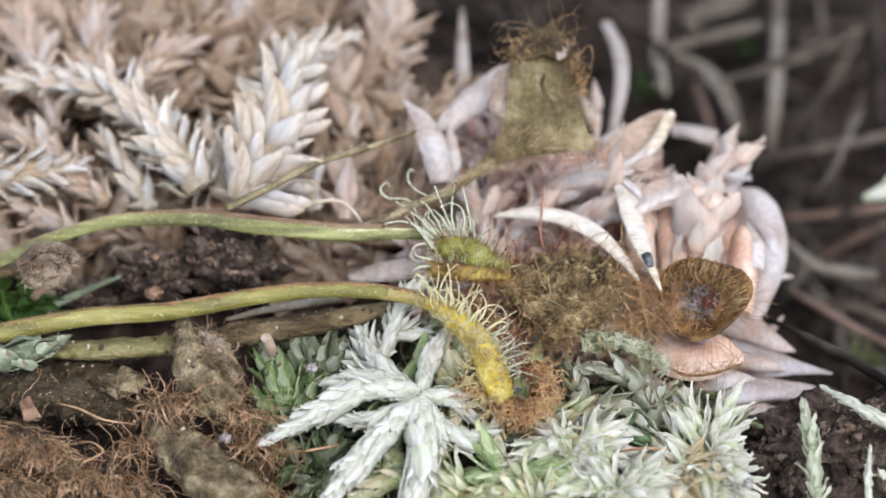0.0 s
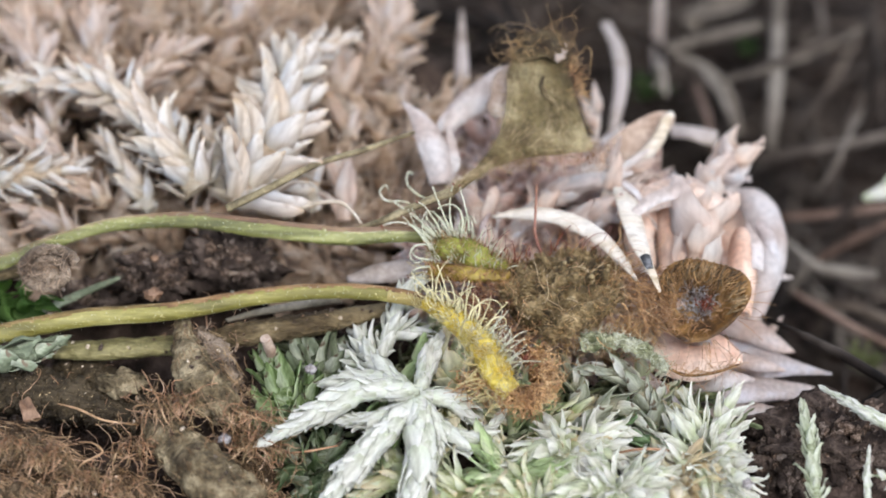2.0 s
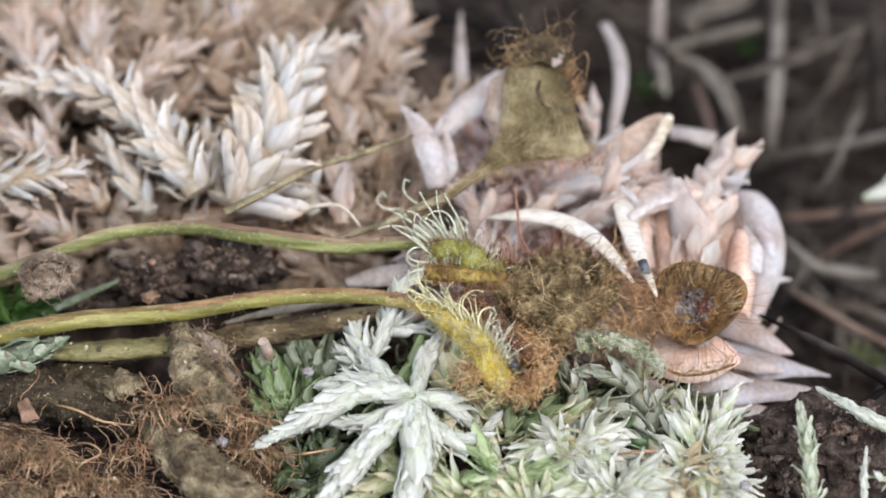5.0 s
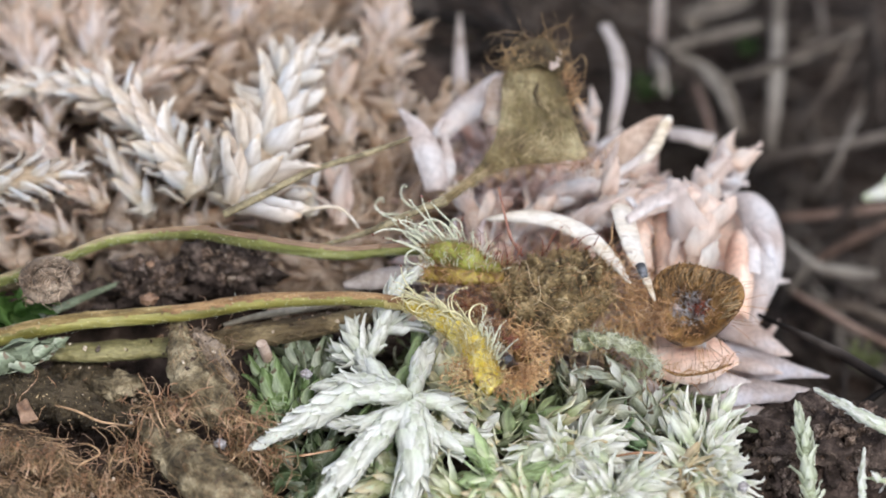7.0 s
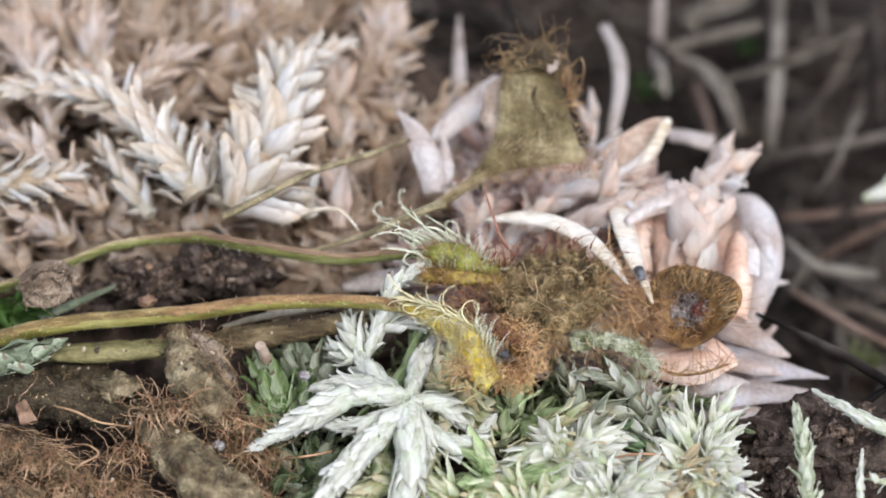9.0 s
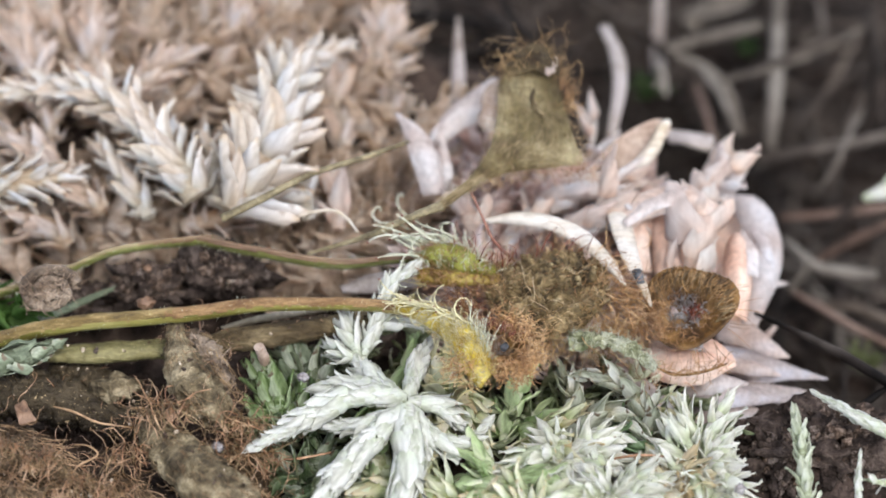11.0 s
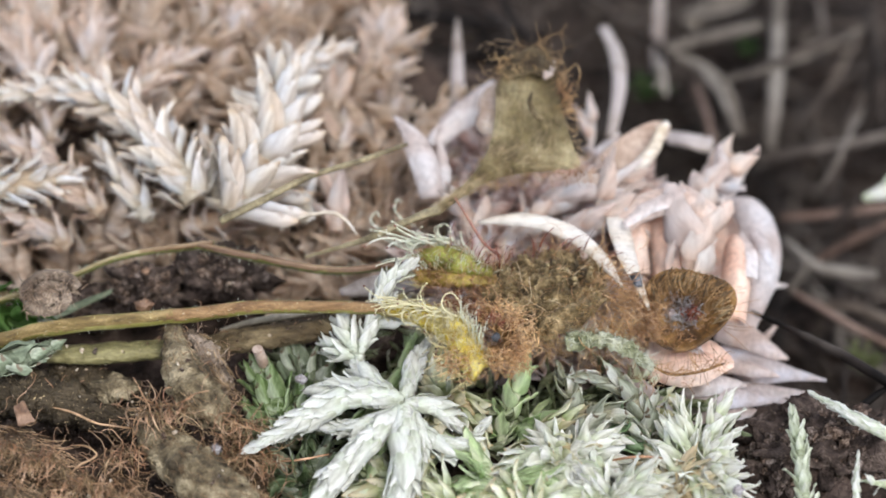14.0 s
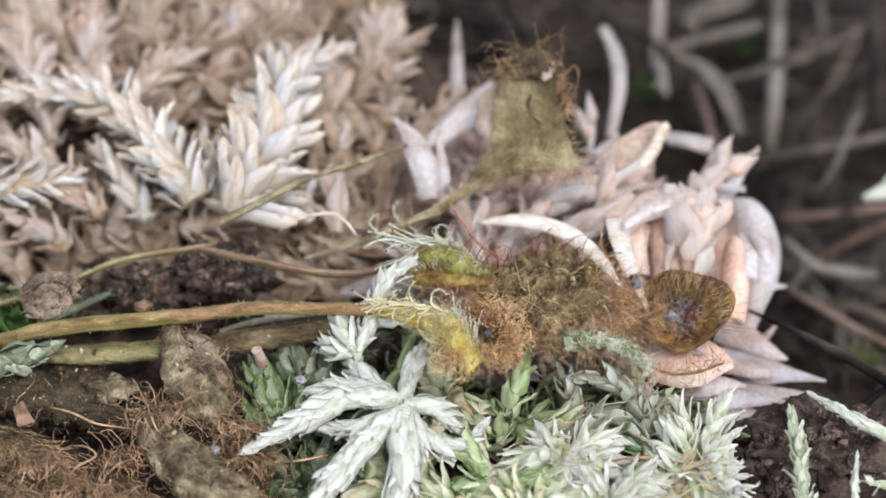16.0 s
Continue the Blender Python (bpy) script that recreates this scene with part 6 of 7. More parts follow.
def withered_fringe():
    """The withered edge that hangs below the dead leaves."""
    top = thing("withered_leaf", (13.7, -10.2, 5.0), "withered grey-green leaf remnant with rusty curled hairs", "dead leaf")
    g = sheet(Geo(), [(8.8, -11.6, 7.9), (10.6, -11.6, 8.1), (12.7, -12.1, 7.9), (13.6, -12.6, 7.3), (14.4, -13.4, 6.9)], [(8.8, -12.7, 7.5), (10.6, -12.7, 7.7), (12.3, -13.0, 7.5), (13.1, -13.2, 7.1), (14.1, -13.8, 6.7)], 0.2, 0.35, 40, 14, 0.9, 6, 2.4)
    body = part("leaf_blade", g, M_fringe, top)
    fur_on(g, body, "fuzz", 260, 0.7, M_tent, 64, (0, -0.3, 0.2), 0.02, 0.4, 6, 0.7, label="pale greenish fuzz")
    part("edge_roll", tube(Geo(), [(13.7, -12.4, 6.3), (15.4, -13.3, 6.0), (17.3, -13.1, 6.0), (18.9, -12.4, 6.0)], [0.06, 0.1, 0.09, 0.05], 7, lumps=0.7), M_amber, top, "rusty rolled edge")
    hairy(top, "hair_fringe", [(13.9, -12.4, 6.3), (15.6, -13.3, 6.0), (17.4, -13.1, 6.0), (18.9, -12.4, 6.0)], [(0.1, -0.4, 1), (0.1, -0.2, 1), (0.3, 0.3, 1), (0.6, 0.4, 1)], 1.0, 110, M_hair, 61, 0.5, 0.03, 0.6, 0.2)
    hairy(top, "hair_fringe", [(8.9, -10.9, 6.8), (10.7, -10.6, 7.0), (12.8, -11.2, 6.8)], [(0, -1, 0.6), (0.1, -1, 0.5), (0.3, -1, 0.4)], 1.5, 90, M_hairgold, 62, 0.4, 0.026, 0.5, 0.4)
    hairy(top, "hair_fringe", [(10.0, -11.8, 5.6), (12.1, -12.6, 5.4), (14.6, -13.8, 5.2)], [(0.3, -1, 0.3), (0.3, -1, 0.2), (0.4, -1, 0.1)], 1.5, 40, M_hair, 63, 0.35, 0.028, 0.5, 0.4)
    DEAD.append((top, (-29, -2)))


for i, (gg, blade) in enumerate(fuzz_jobs):
    fur_on(gg, blade, "fuzz", (480, 560, 560)[i], 0.75, (M_hairgold, M_tentyellow, M_tentyellow)[i], 90 + i, (0, 0.1, 0.3), 0.022, 0.2, 4, 0.5, label="short glandular hairs")
fur_on(under[0], under[1], "lip_hair", 240, 0.8, M_hair, 97, (0, -0.4, 0.2), 0.03, 0.35, 6, 0.6)
horn_leaf()
clump_leaf()
cup_leaf()
withered_fringe()


def strip(name, left, right, material, label, move, thick=0.16, bulge=0.2, rumple=0.1, seed=1):
    top = thing(name, left[0], label, "dead leaf")
    body = part("leaf_blade", sheet(Geo(), left, right, thick, bulge, 20, 8, rumple, seed), material, top)
    DEAD.append((top, move))
    return top, body


strip("dead_leaf", [(3.2, -1.6, 8.8), (5.4, -1.5, 9.4), (8.0, -2.0, 9.6), (10.2, -3.5, 9.6), (11.7, -5.6, 9.4), (12.6, -7.8, 9.0)], [(3.6, -1.7, 8.6), (5.4, -2.4, 9.2), (7.6, -3.1, 9.4), (9.6, -4.5, 9.4), (11.2, -6.3, 9.2), (12.5, -7.9, 9.0)], M_strip, "cream tapering dead leaf blade arching over the brown leaf", (-28, 12))
spotted, spotted_blade = strip("dead_leaf", [(11.26, 1.89, 9), (11.46, -1.08, 9.6), (11.93, -4.5, 10), (12.68, -6.87, 10), (13.81, -9.11, 9.4)], [(12.45, 1.56, 9), (12.96, -1.14, 9.4), (13.25, -4.2, 9.7), (13.5, -6.57, 9.8), (13.96, -9.01, 9.4)], M_strip, "pale cream dead leaf blade with a black mouldy spot", (-18, 37), 0.1, 0.07, 0.12, 2)
part("mould_spot", sheet(Geo(), [(12.64, -7.06, 10.5), (12.81, -7.77, 10.6), (13.01, -8.18, 10.5)], [(13.3, -6.86, 10.5), (13.4, -7.57, 10.6), (13.44, -8.08, 10.5)], 0.12, 0.15, 6, 5), M_black, spotted_blade, "black mouldy spot")
spoon, spoon_blade = strip("dead_leaf", [(10.3, 5.0, 7.5), (11.2, 6.0, 8.4), (13.0, 7.1, 9.2), (14.7, 7.8, 9.6), (15.7, 7.8, 9.4)], [(12.1, 4.2, 7.5), (13.3, 4.7, 8.0), (14.7, 5.8, 8.6), (15.6, 6.6, 9.2), (15.9, 7.5, 9.4)], M_spoon, "buff spoon-shaped dead leaf with a rolled cream edge", (-8, 20), 0.3, -0.25, 0.1, 4)
part("rolled_edge", tube(Geo(), [(12.1, 3.5, 8.0), (13.6, 4.4, 8.6), (14.6, 5.4, 9.2), (15.1, 6.5, 9.8), (15.6, 7.3, 9.8)], [0.2, 0.45, 0.5, 0.4, 0.25], 8, lumps=0.15), M_strip, spoon_blade, "cream rolled edge")
strip("dead_leaf", [(-6.3, -4.0, 5.6), (-4.6, -3.6, 6.2), (-2.4, -3.2, 6.4), (-0.4, -2.9, 6.2)], [(-6.2, -4.5, 5.4), (-4.2, -4.9, 5.8), (-2.0, -4.6, 5.8), (-0.2, -4.1, 5.8)], M_pinkleaf, "greyish papery dead leaf scrap in the gap", (-16, 26))
strip("dead_leaf", [(-12.8, 2.1, 2.0), (-10.3, 2.1, 2.5), (-7.5, 1.6, 2.5), (-4.0, 1.8, 2.0)], [(-12.2, -0.2, 1.0), (-9.8, -1.0, 1.5), (-7.1, -0.7, 1.5), (-3.6, 0.3, 1.0)], M_spoon, "brown dead leaf lying in the gap between the stalks", (-14, 24), 0.2, 0.3, 0.6, 3)
strip("dead_leaf", [(-14.1, -8.3, 6.0), (-11.9, -8.0, 6.6), (-9.1, -7.4, 6.8), (-6.8, -6.7, 6.4)], [(-13.9, -8.6, 6.0), (-11.7, -8.2, 6.2), (-9.0, -7.6, 6.2), (-6.6, -6.9, 6.0)], M_lilac, "thin greyish papery scrap under the stalk", (-14, 20), 0.1)
strip("dead_leaf", [(-26.48, -6.4, 5), (-23.85, -5.72, 6), (-21.06, -4.46, 6.2)], [(-26.06, -6.86, 5), (-23.53, -6.14, 5.8), (-20.99, -4.58, 6)], M_sage, "narrow grey-green withered leaf", (-10, 25), 0.1)
moss_shoot("pale sage-green withered moss shoot lying on the stalk", [(-29.67, -12.23, 6), (-27.33, -12.66, 7), (-25.91, -12.36, 7.2), (-24.61, -11.4, 7)], 2.0, 0.3, 9, M_sage, 98, group="lone moss shoots", body=[0.6, 0.75, 0.65, 0.2], broad=1.5, jitter=0.4, kinds=STRAIGHT)
strip("dead_leaf", [(12.0, 27.4, 1.0), (12.6, 23.0, 2.0), (12.6, 18.6, 2.5), (11.9, 13.9, 2.0)], [(12.8, 27.6, 1.0), (13.7, 23.0, 2.0), (13.6, 18.6, 2.5), (12.6, 13.7, 2.0)], M_pinkleaf, "pale lilac dead grass blade behind the cushion", (-4, 10), 0.15, 0.15)
strip("dead_leaf", [(0.9, 16.4, 3.0), (0.9, 19.4, 4.0), (1.1, 23.2, 4.0), (1.4, 25.7, 4.0)], [(1.9, 16.4, 3.0), (1.9, 19.4, 4.0), (1.7, 23.2, 4.0), (1.5, 25.6, 4.0)], M_pinkleaf, "narrow pointed pinkish dead leaf", (-10, 22), 0.15, 0.15)
strip("dead_leaf", [(16.6, 14.9, 2.0), (18.0, 14.1, 2.5), (19.8, 14.2, 2.0)], [(16.5, 13.5, 2.0), (17.9, 12.6, 2.5), (19.6, 12.5, 2.0)], M_pinkleaf, "pale scrap of papery dead leaf", (-8, 15), 0.15, 0.15)
strip("dead_leaf", [(17.3, 34.0, -12.0), (17.3, 38.9, -11.0), (18.0, 45.8, -10.0)], [(18.3, 34.0, -12.0), (18.3, 38.9, -11.0), (18.8, 45.8, -10.0)], M_pinkleaf, "pale dead grass blade in the litter", (0, 5), 0.3, 0.15)
strip("dead_leaf", [(10.53, 2.55, 9), (11.35, 2.13, 9.6), (12.75, 2.02, 9.4)], [(10.77, 1.12, 9), (11.56, 0.93, 9.6), (12.74, 1.8, 9.4)], M_petal, "short pale lilac dead leaf tip", (-16, 34), 0.12, 0.2)
strip("dead_leaf", [(11.72, 0.92, 9.4), (12.54, -0.27, 9.6), (13.33, -1.25, 9.2)], [(12.25, 1.14, 9.4), (13, -0.05, 9.6), (13.42, -1.04, 9.2)], M_petal, "short pale lilac dead leaf tip", (-16, 34), 0.12, 0.2)
moss_shoot("bright green fresh moss shoot at the edge", [(-30.7, -6.3, 4.0), (-28.7, -6.5, 5.0), (-26.1, -6.9, 6.0)], 2.6, 0.6, 46, M_lime, 95, broad=1.6, group="lone moss shoots")
moss_shoot("bright green fresh moss shoot at the edge", [(-30.6, -4.2, 4.0), (-28.9, -5.2, 5.0), (-27.4, -5.9, 6.0)], 2.4, 0.6, 46, M_lime, 96, broad=1.6, group="lone moss shoots")


def curled_bud():
    top = thing("curled_bud", (-25.11, -8.23, 10.5), "brown curled dead leaf bud, coiled like a snail", "leaf bud")
    c = np.array((-25.11, -8.23, 10.5))
    up = np.array((0, 0.7071, 0.7071))
    line = []
    for i in range(26):
        a, r = 0.3 + i * 0.5, 1.8 - i * 0.062
        line.append(c + np.array((1, 0, 0)) * math.cos(a) * r * 1.05 + up * math.sin(a) * r * 0.8 + np.array((0, -0.7, 0.7)) * i * 0.02)
    coil = part("coil", tube(Geo(), line, [0.36, 0.34, 0.28, 0.2], 9, n=80, lumps=0.3, flat=1.3), M_buff, top)
    rng = np.random.default_rng(23)
    g = Geo()
    for _ in range(150):
        q = line[int(rng.integers(26))] + rng.normal(0, 0.2, 3) + np.array((0, -0.3, 0.3))
        hair(g, q, rng.normal(0, 1, 3) + np.array((0, -0.2, 0.3)), rng.uniform(0.4, 1.5), 0.6, rng, 0.024, 9)
    part("bud_hair", g, M_budhair, coil, "", "stuff")
    part("stalk", tube(Geo(), [(-30.5, -5.1, 6.5), (-29.0, -5.1, 7.0), (-27.1, -5.2, 7.4)], [0.5, 0.45, 0.4], 8, lumps=0.2), M_bark, top)
    return top


bud = curled_bud()


# ---- old stalks and roots ----
def stalk(label, path, radii, material, seed, move, lumps=0.25, fur=60, furlen=0.8, flat=0.9, hair_material=None, grain=0):
    top = thing("old_stalk", path[0], label, "dead stalk", "old stalks and roots")
    body = part("stem", tube(Geo(), path, radii, 34, n=110, lumps=lumps * 1.2, flat=flat, seed=seed, freq=1.3), material, top)
    rng = np.random.default_rng(seed)
    p = spline(path, 30)
    r = np.interp(np.linspace(0, 1, 30), np.linspace(0, 1, len(radii)), radii)
    g = Geo()
    for _ in range(fur // 2):
        i = int(rng.integers(30))
        d = rng.normal(0, 1, 3)
        d[2] = abs(d[2])
        d /= np.linalg.norm(d)
        hair(g, p[i] + d * r[i] * 0.9, d, furlen * rng.uniform(0.4, 1.3), 0.35, rng, 0.026, 6)
    part("root_fur", g, hair_material or M_rootlet, body, "", "stuff")
    fibres, way = Geo(), np.gradient(p, axis=0)
    for _ in range(grain):
        i = int(rng.integers(30))
        d = rng.normal(0, 1, 3) + np.array((0, -0.3, 0.5))
        d -= way[i] * (d @ way[i]) / (way[i] @ way[i])
        d /= np.linalg.norm(d)
        along = way[i] / np.linalg.norm(way[i]) + np.cross(d, way[i]) * rng.normal(0, 0.4) + d * 0.12
        hair(fibres, p[i] + d * r[i] * 1.02, along, furlen * rng.uniform(0.5, 1.5), 0.1, rng, rng.uniform(0.016, 0.034), 8)
    if grain:
        part("bark_fibre", fibres, M_fibre if material is M_tawny else M_barkfibre, body, "", "stuff")
    for _ in range(int(26 * max(radii)) if max(radii) > 0.6 else 0):
        i = int(rng.integers(30))
        d = rng.normal(0, 1, 3) + np.array((0, -0.4, 0.8))
        d /= np.linalg.norm(d)
        ob = new("grain", (CRUMBS + GRAINS)[int(rng.integers(14))])
        ob.parent = body
        s = rng.uniform(0.05, 0.22)
        ob.matrix_basis = Matrix.Translation(Vector((p[i] + d * r[i] * 0.95 - np.array(path[0])) * MM)) @ Euler(rng.uniform(0, 6, 3)).to_matrix().to_4x4() @ Matrix.Diagonal((s, s, s, 1))
    DEAD.append((top, move))
    return top


stalk("dark brown dead leaf stalk lying under the yellow stalk", [(-16.3, -9.2, 5.0), (-12.9, -9.7, 6.0), (-8.9, -9.3, 6.4), (-5.3, -8.3, 6.4), (-2.4, -7.2, 6.0)], [0.5, 1.0, 1.0, 0.8, 0.4], M_bark, 1, (-14, 14), 0.15, 20, 0.5, 0.7)
stalk("olive-brown withered leaf stalk lying on the peat", [(-26.2, -9.8, 4.5), (-22.0, -10.2, 5.0), (-17.7, -9.8, 5.0), (-13.0, -8.9, 4.6)], [0.6, 0.8, 0.75, 0.4], M_olivebark, 2, (-13, 8), 0.15, 20, 0.5, 0.8)
stalk("knotted tan-olive root crown with rusty rootlets", [(-16.69, -9.05, 6.4), (-16.32, -11.59, 7), (-15.62, -13.72, 7.2), (-14.44, -15.68, 7), (-13.13, -16.68, 6), (-12.21, -16.86, 4.6)], [0.55, 0.7, 1.15, 1.5, 1.0, 0.5], M_crown, 3, (-20, 6), 0.3, 40, 1.0, grain=170)
stalk("frayed mauve-brown dead leaf base on the root crown", [(-15.67, -9.99, 6.6), (-14.51, -11.84, 7), (-13.64, -13.35, 6.8), (-12.84, -14.19, 5.6)], [0.4, 0.75, 0.7, 0.35], M_buff, 13, (-19, 6), 0.6, 70, 0.9, 0.7, M_budhair, 120)
stalk("thick wrinkled olive-brown root running down the peat", [(-18.22, -16.25, 4.6), (-16.3, -19.11, 5.6), (-14.32, -21.32, 5.8), (-11.82, -23.55, 5)], [0.8, 1.45, 1.75, 1.8], M_crown, 4, (-15, 7), 0.16, 30, 1.0, grain=190)
stalk("thick dark dead stalk speckled with pale grains", [(-30.7, -11.5, 4.0), (-26.9, -13.1, 4.4), (-23.2, -14.1, 4.2), (-19.2, -15.0, 3.5)], [1.6, 1.8, 1.5, 1.0], M_barkdark, 5, (-12, 7), 0.3, 40, 1.2)
stalk("dark dead stalk beside the root crown", [(-24.9, -9.4, 3.0), (-21.7, -11.6, 3.2), (-18.3, -13.3, 3.0)], [0.9, 1.1, 0.8], M_barkdark, 6, (-12, 7), 0.35, 30, 1.0)
stalk("fibrous tawny old leaf base", [(-29.4, -16.6, 4.0), (-26.3, -18.3, 4.4), (-23.7, -19.4, 4.0), (-21.9, -20.8, 3.5)], [1.2, 1.7, 1.4, 0.9], M_tawny, 7, (-11, 8), 0.4, 30, 1.3, grain=230)
stalk("fibrous tawny old leaf base", [(-20.5, -19.9, 3.5), (-19.3, -21.6, 4.0), (-18.4, -23.8, 4.0)], [1.0, 1.4, 1.4], M_tawny, 8, (-11, 8), 0.4, 30, 1.3, grain=230)
stalk("fibrous tawny old leaf base", [(-12.3, -16.2, 3.0), (-11.8, -19.3, 3.4), (-11.3, -21.7, 3.0)], [0.8, 1.2, 1.2], M_tawny, 9, (-16, 14), 0.4, 30, 1.3, grain=230)
stalk("fibrous tawny old leaf base", [(-28.2, -20.3, 4.0), (-25.9, -21.6, 4.0), (-24.0, -23.4, 4.0)], [1.0, 1.3, 1.2], M_tawny, 12, (-11, 8), 0.4, 30, 1.3, grain=230)


def tuft(centre, way, length, count, seed, wide=1.2):
    """A brush of tan root fibres."""
    rng = np.random.default_rng(seed)
    top = thing("fibre_tuft", centre, "brush of tan root fibres on the old leaf base", "roots", "fibre tufts")
    for k, (m, n) in enumerate(((M_fibre, count * 3 // 10), (M_rootlet, count // 12))):
        g = Geo()
        for _ in range(n):
            q = np.array(centre) + rng.normal(0, 1, 3) * (wide, wide * 0.5, 0.35)
            hair(g, q, np.array(way) + rng.normal(0, 0.4, 3), length * rng.uniform(0.3, 1.1), 0.6, rng, rng.uniform(0.018, 0.04), 11, 4)
        part("fibre", g, m, top, "", "stuff")
    MOSS.append(top)


for i, (c, d, n) in enumerate((((-25.1, -20.8, 6.2), (1, -0.5, 0.3), 80), ((-23.2, -22.4, 6.0), (0.6, -1, 0.2), 60), ((-26.7, -19.2, 6.0), (0.8, -0.6, 0.4), 50), ((-22.0, -21.2, 5.6), (0.3, -1, 0.3), 80), ((-19.1, -22.2, 5.8), (0.2, -1, 0.3), 120), ((-17.1, -16.5, 6.6), (0.1, -1, 0.3), 90), ((-12.1, -18.0, 5.6), (0.3, -0.9, 0.4), 110), ((-13.9, -15.7, 6.8), (0.6, -0.8, 0.2), 70), ((-10.6, -21.4, 4.8), (-0.2, -1, 0.4), 80))):
    tuft(c, d, 2.6, n, 700 + i)


def chip(label, centre, size, material, seed):
    ob = single("bark_chip", blob(Geo(), centre, np.array(size), 0.6, seed, 3, 1.3), material, label, "bark chip", at=centre)
    MOSS.append(ob)


chip("crumpled buff-brown dead leaf scrap on the peat", (-20.3, -13.4, 5.4), (1.5, 0.9, 0.7), M_crown, 3)
MOSS.append(single("bark_chip", sheet(Geo(), [(-26.5, -16.04, 6.4), (-26.26, -16.79, 6.5), (-26.05, -17.45, 6.4)], [(-25.84, -15.66, 6.4), (-25.34, -16.69, 6.6), (-24.87, -17.35, 6.4)], 0.2, 0.03, 9, 8, 0.5, 4, 1.6), M_chip, "small orange-brown flat bark chip", "bark chip"))
chip("small orange-brown crumb on the peat clod", (-18.57, -8.06, 8), (0.5, 0.42, 0.42), M_chip, 5)
chip("small orange-brown crumb on the peat clod", (-18.77, -4.73, 8), (0.26, 0.24, 0.24), M_chip, 15)
chip("small pale grey grit", (-14.0, -19.4, 5.0), (0.6, 0.5, 0.4), M_fluff, 6)
chip("small pale grey grit", (-13.33, -19.39, 7), (0.35, 0.3, 0.3), M_fluff, 400)
chip("small pale grey grit", (-13.84, -21.2, 7), (0.35, 0.3, 0.3), M_fluff, 382)
chip("small pale grey grit", (-8.26, -13.63, 7), (0.35, 0.3, 0.3), M_fluff, 552)
chip("small pale grey grit", (18.46, -23.03, 7), (0.35, 0.3, 0.3), M_fluff, 1325)
stalk("short pinkish broken stem standing in the peat", [(-10.7, -11.26, 4.5), (-10.98, -11.34, 6.2), (-11.24, -11.33, 7.4)], [0.42, 0.4, 0.38], M_spoon, 15, (-17, 22), 0.1, 4, 0.3)


def rootlet_mesh(seed):
    rng = np.random.default_rng(seed)
    g = Geo()
    hair(g, (0, 0, 0), (1, 0, 0.2), 3.6, rng.uniform(0.25, 0.6), rng, rng.uniform(0.02, 0.042), 26, 5)
    return g.mesh("rootlet", M_rootone)


ROOTLETS = [rootlet_mesh(500 + i) for i in range(16)]


def root_tangle(centre, wide, deep, count, seed):
    rng = np.random.default_rng(seed)
    top = thing("root_tangle", centre, "tangle of curly orange-brown rootlets on dark peat", "roots", "root tangles")
    for _ in range(count):
        ob = new("rootlet", ROOTLETS[int(rng.integers(16))])
        ob.parent = top
        k = rng.uniform(0.4, 1.4)
        at = rng.normal(0, 1, 3) * (wide * 0.55, deep * 0.55, 0.5)
        ob.matrix_basis = Matrix.Translation(Vector(at * MM)) @ Euler((rng.normal(0, 0.8), rng.normal(0, 0.6), rng.uniform(0, 6.28))).to_matrix().to_4x4() @ Matrix.Diagonal((k, k, k, 1))
    MOSS.append(top)


for i, (c, wd, dp, n) in enumerate([((-17.2, -16.0, 5.5), 2.6, 1.8, 30), ((-12.6, -16.0, 5.0), 2.6, 2.2, 50), ((-16.1, -15.3, 6.8), 2.0, 1.4, 14), ((-23.3, -21.5, 6.0), 4.6, 2.0, 14), ((-18.6, -20.2, 5.0), 2.4, 2.6, 46), ((-10.7, -18.1, 4.2), 1.8, 1.5, 40), ((-21.4, -17.0, 4.5), 3.0, 1.4, 36), ((-14.0, -10.0, 5.8), 1.4, 1.0, 26), ((-27.3, -15.1, 5.0), 2.0, 1.2, 16)]):
    root_tangle(c, wd * 1.15, dp * 1.15, n * 9 // 20, 300 + i)


def root_curtain(base, ways, length, count, seed, curl=0.22, droop=0.12):
    """A row of rootlets that spring from a root and curl downwards."""
    top = thing("root_curtain", base[0], "row of curling rusty rootlets hanging from the old root", "roots", "root curtains")
    rng = np.random.default_rng(seed)
    b, w = spline(base, count), spline(ways, count)
    for m in (M_fibre, M_rootlet, M_hairdark):
        g = Geo()
        for i in range(count):
            hair(g, b[i] + rng.normal(0, 0.22, 3), w[i] + rng.normal(0, 0.28, 3), length * rng.uniform(0.4, 1.3), curl, rng, rng.uniform(0.02, 0.048), 14, 4, droop)
        part("fibre", g, m, top, "", "stuff")
    MOSS.append(top)


root_curtain([(-17.91, -17.3, 7.4), (-16.93, -16.91, 7.8), (-15.13, -17.17, 8.2)], [(-0.5, -0.6, 0.6), (-0.2, -0.7, 0.7), (0.2, -0.8, 0.6)], 2.7, 26, 811)
root_curtain([(-13.28, -17.32, 7), (-12.24, -17.13, 7), (-11.05, -17.03, 6.4)], [(0, -0.7, 0.7), (0.2, -0.8, 0.5), (0.6, -0.6, 0.5)], 2.6, 24, 812)
root_curtain([(-12.66, -19.56, 6.4), (-11.31, -18.93, 6.2), (-9.94, -18.88, 5.6)], [(-0.2, -0.8, 0.5), (0.2, -0.7, 0.6), (0.8, -0.3, 0.5)], 2.4, 24, 813, 0.35)
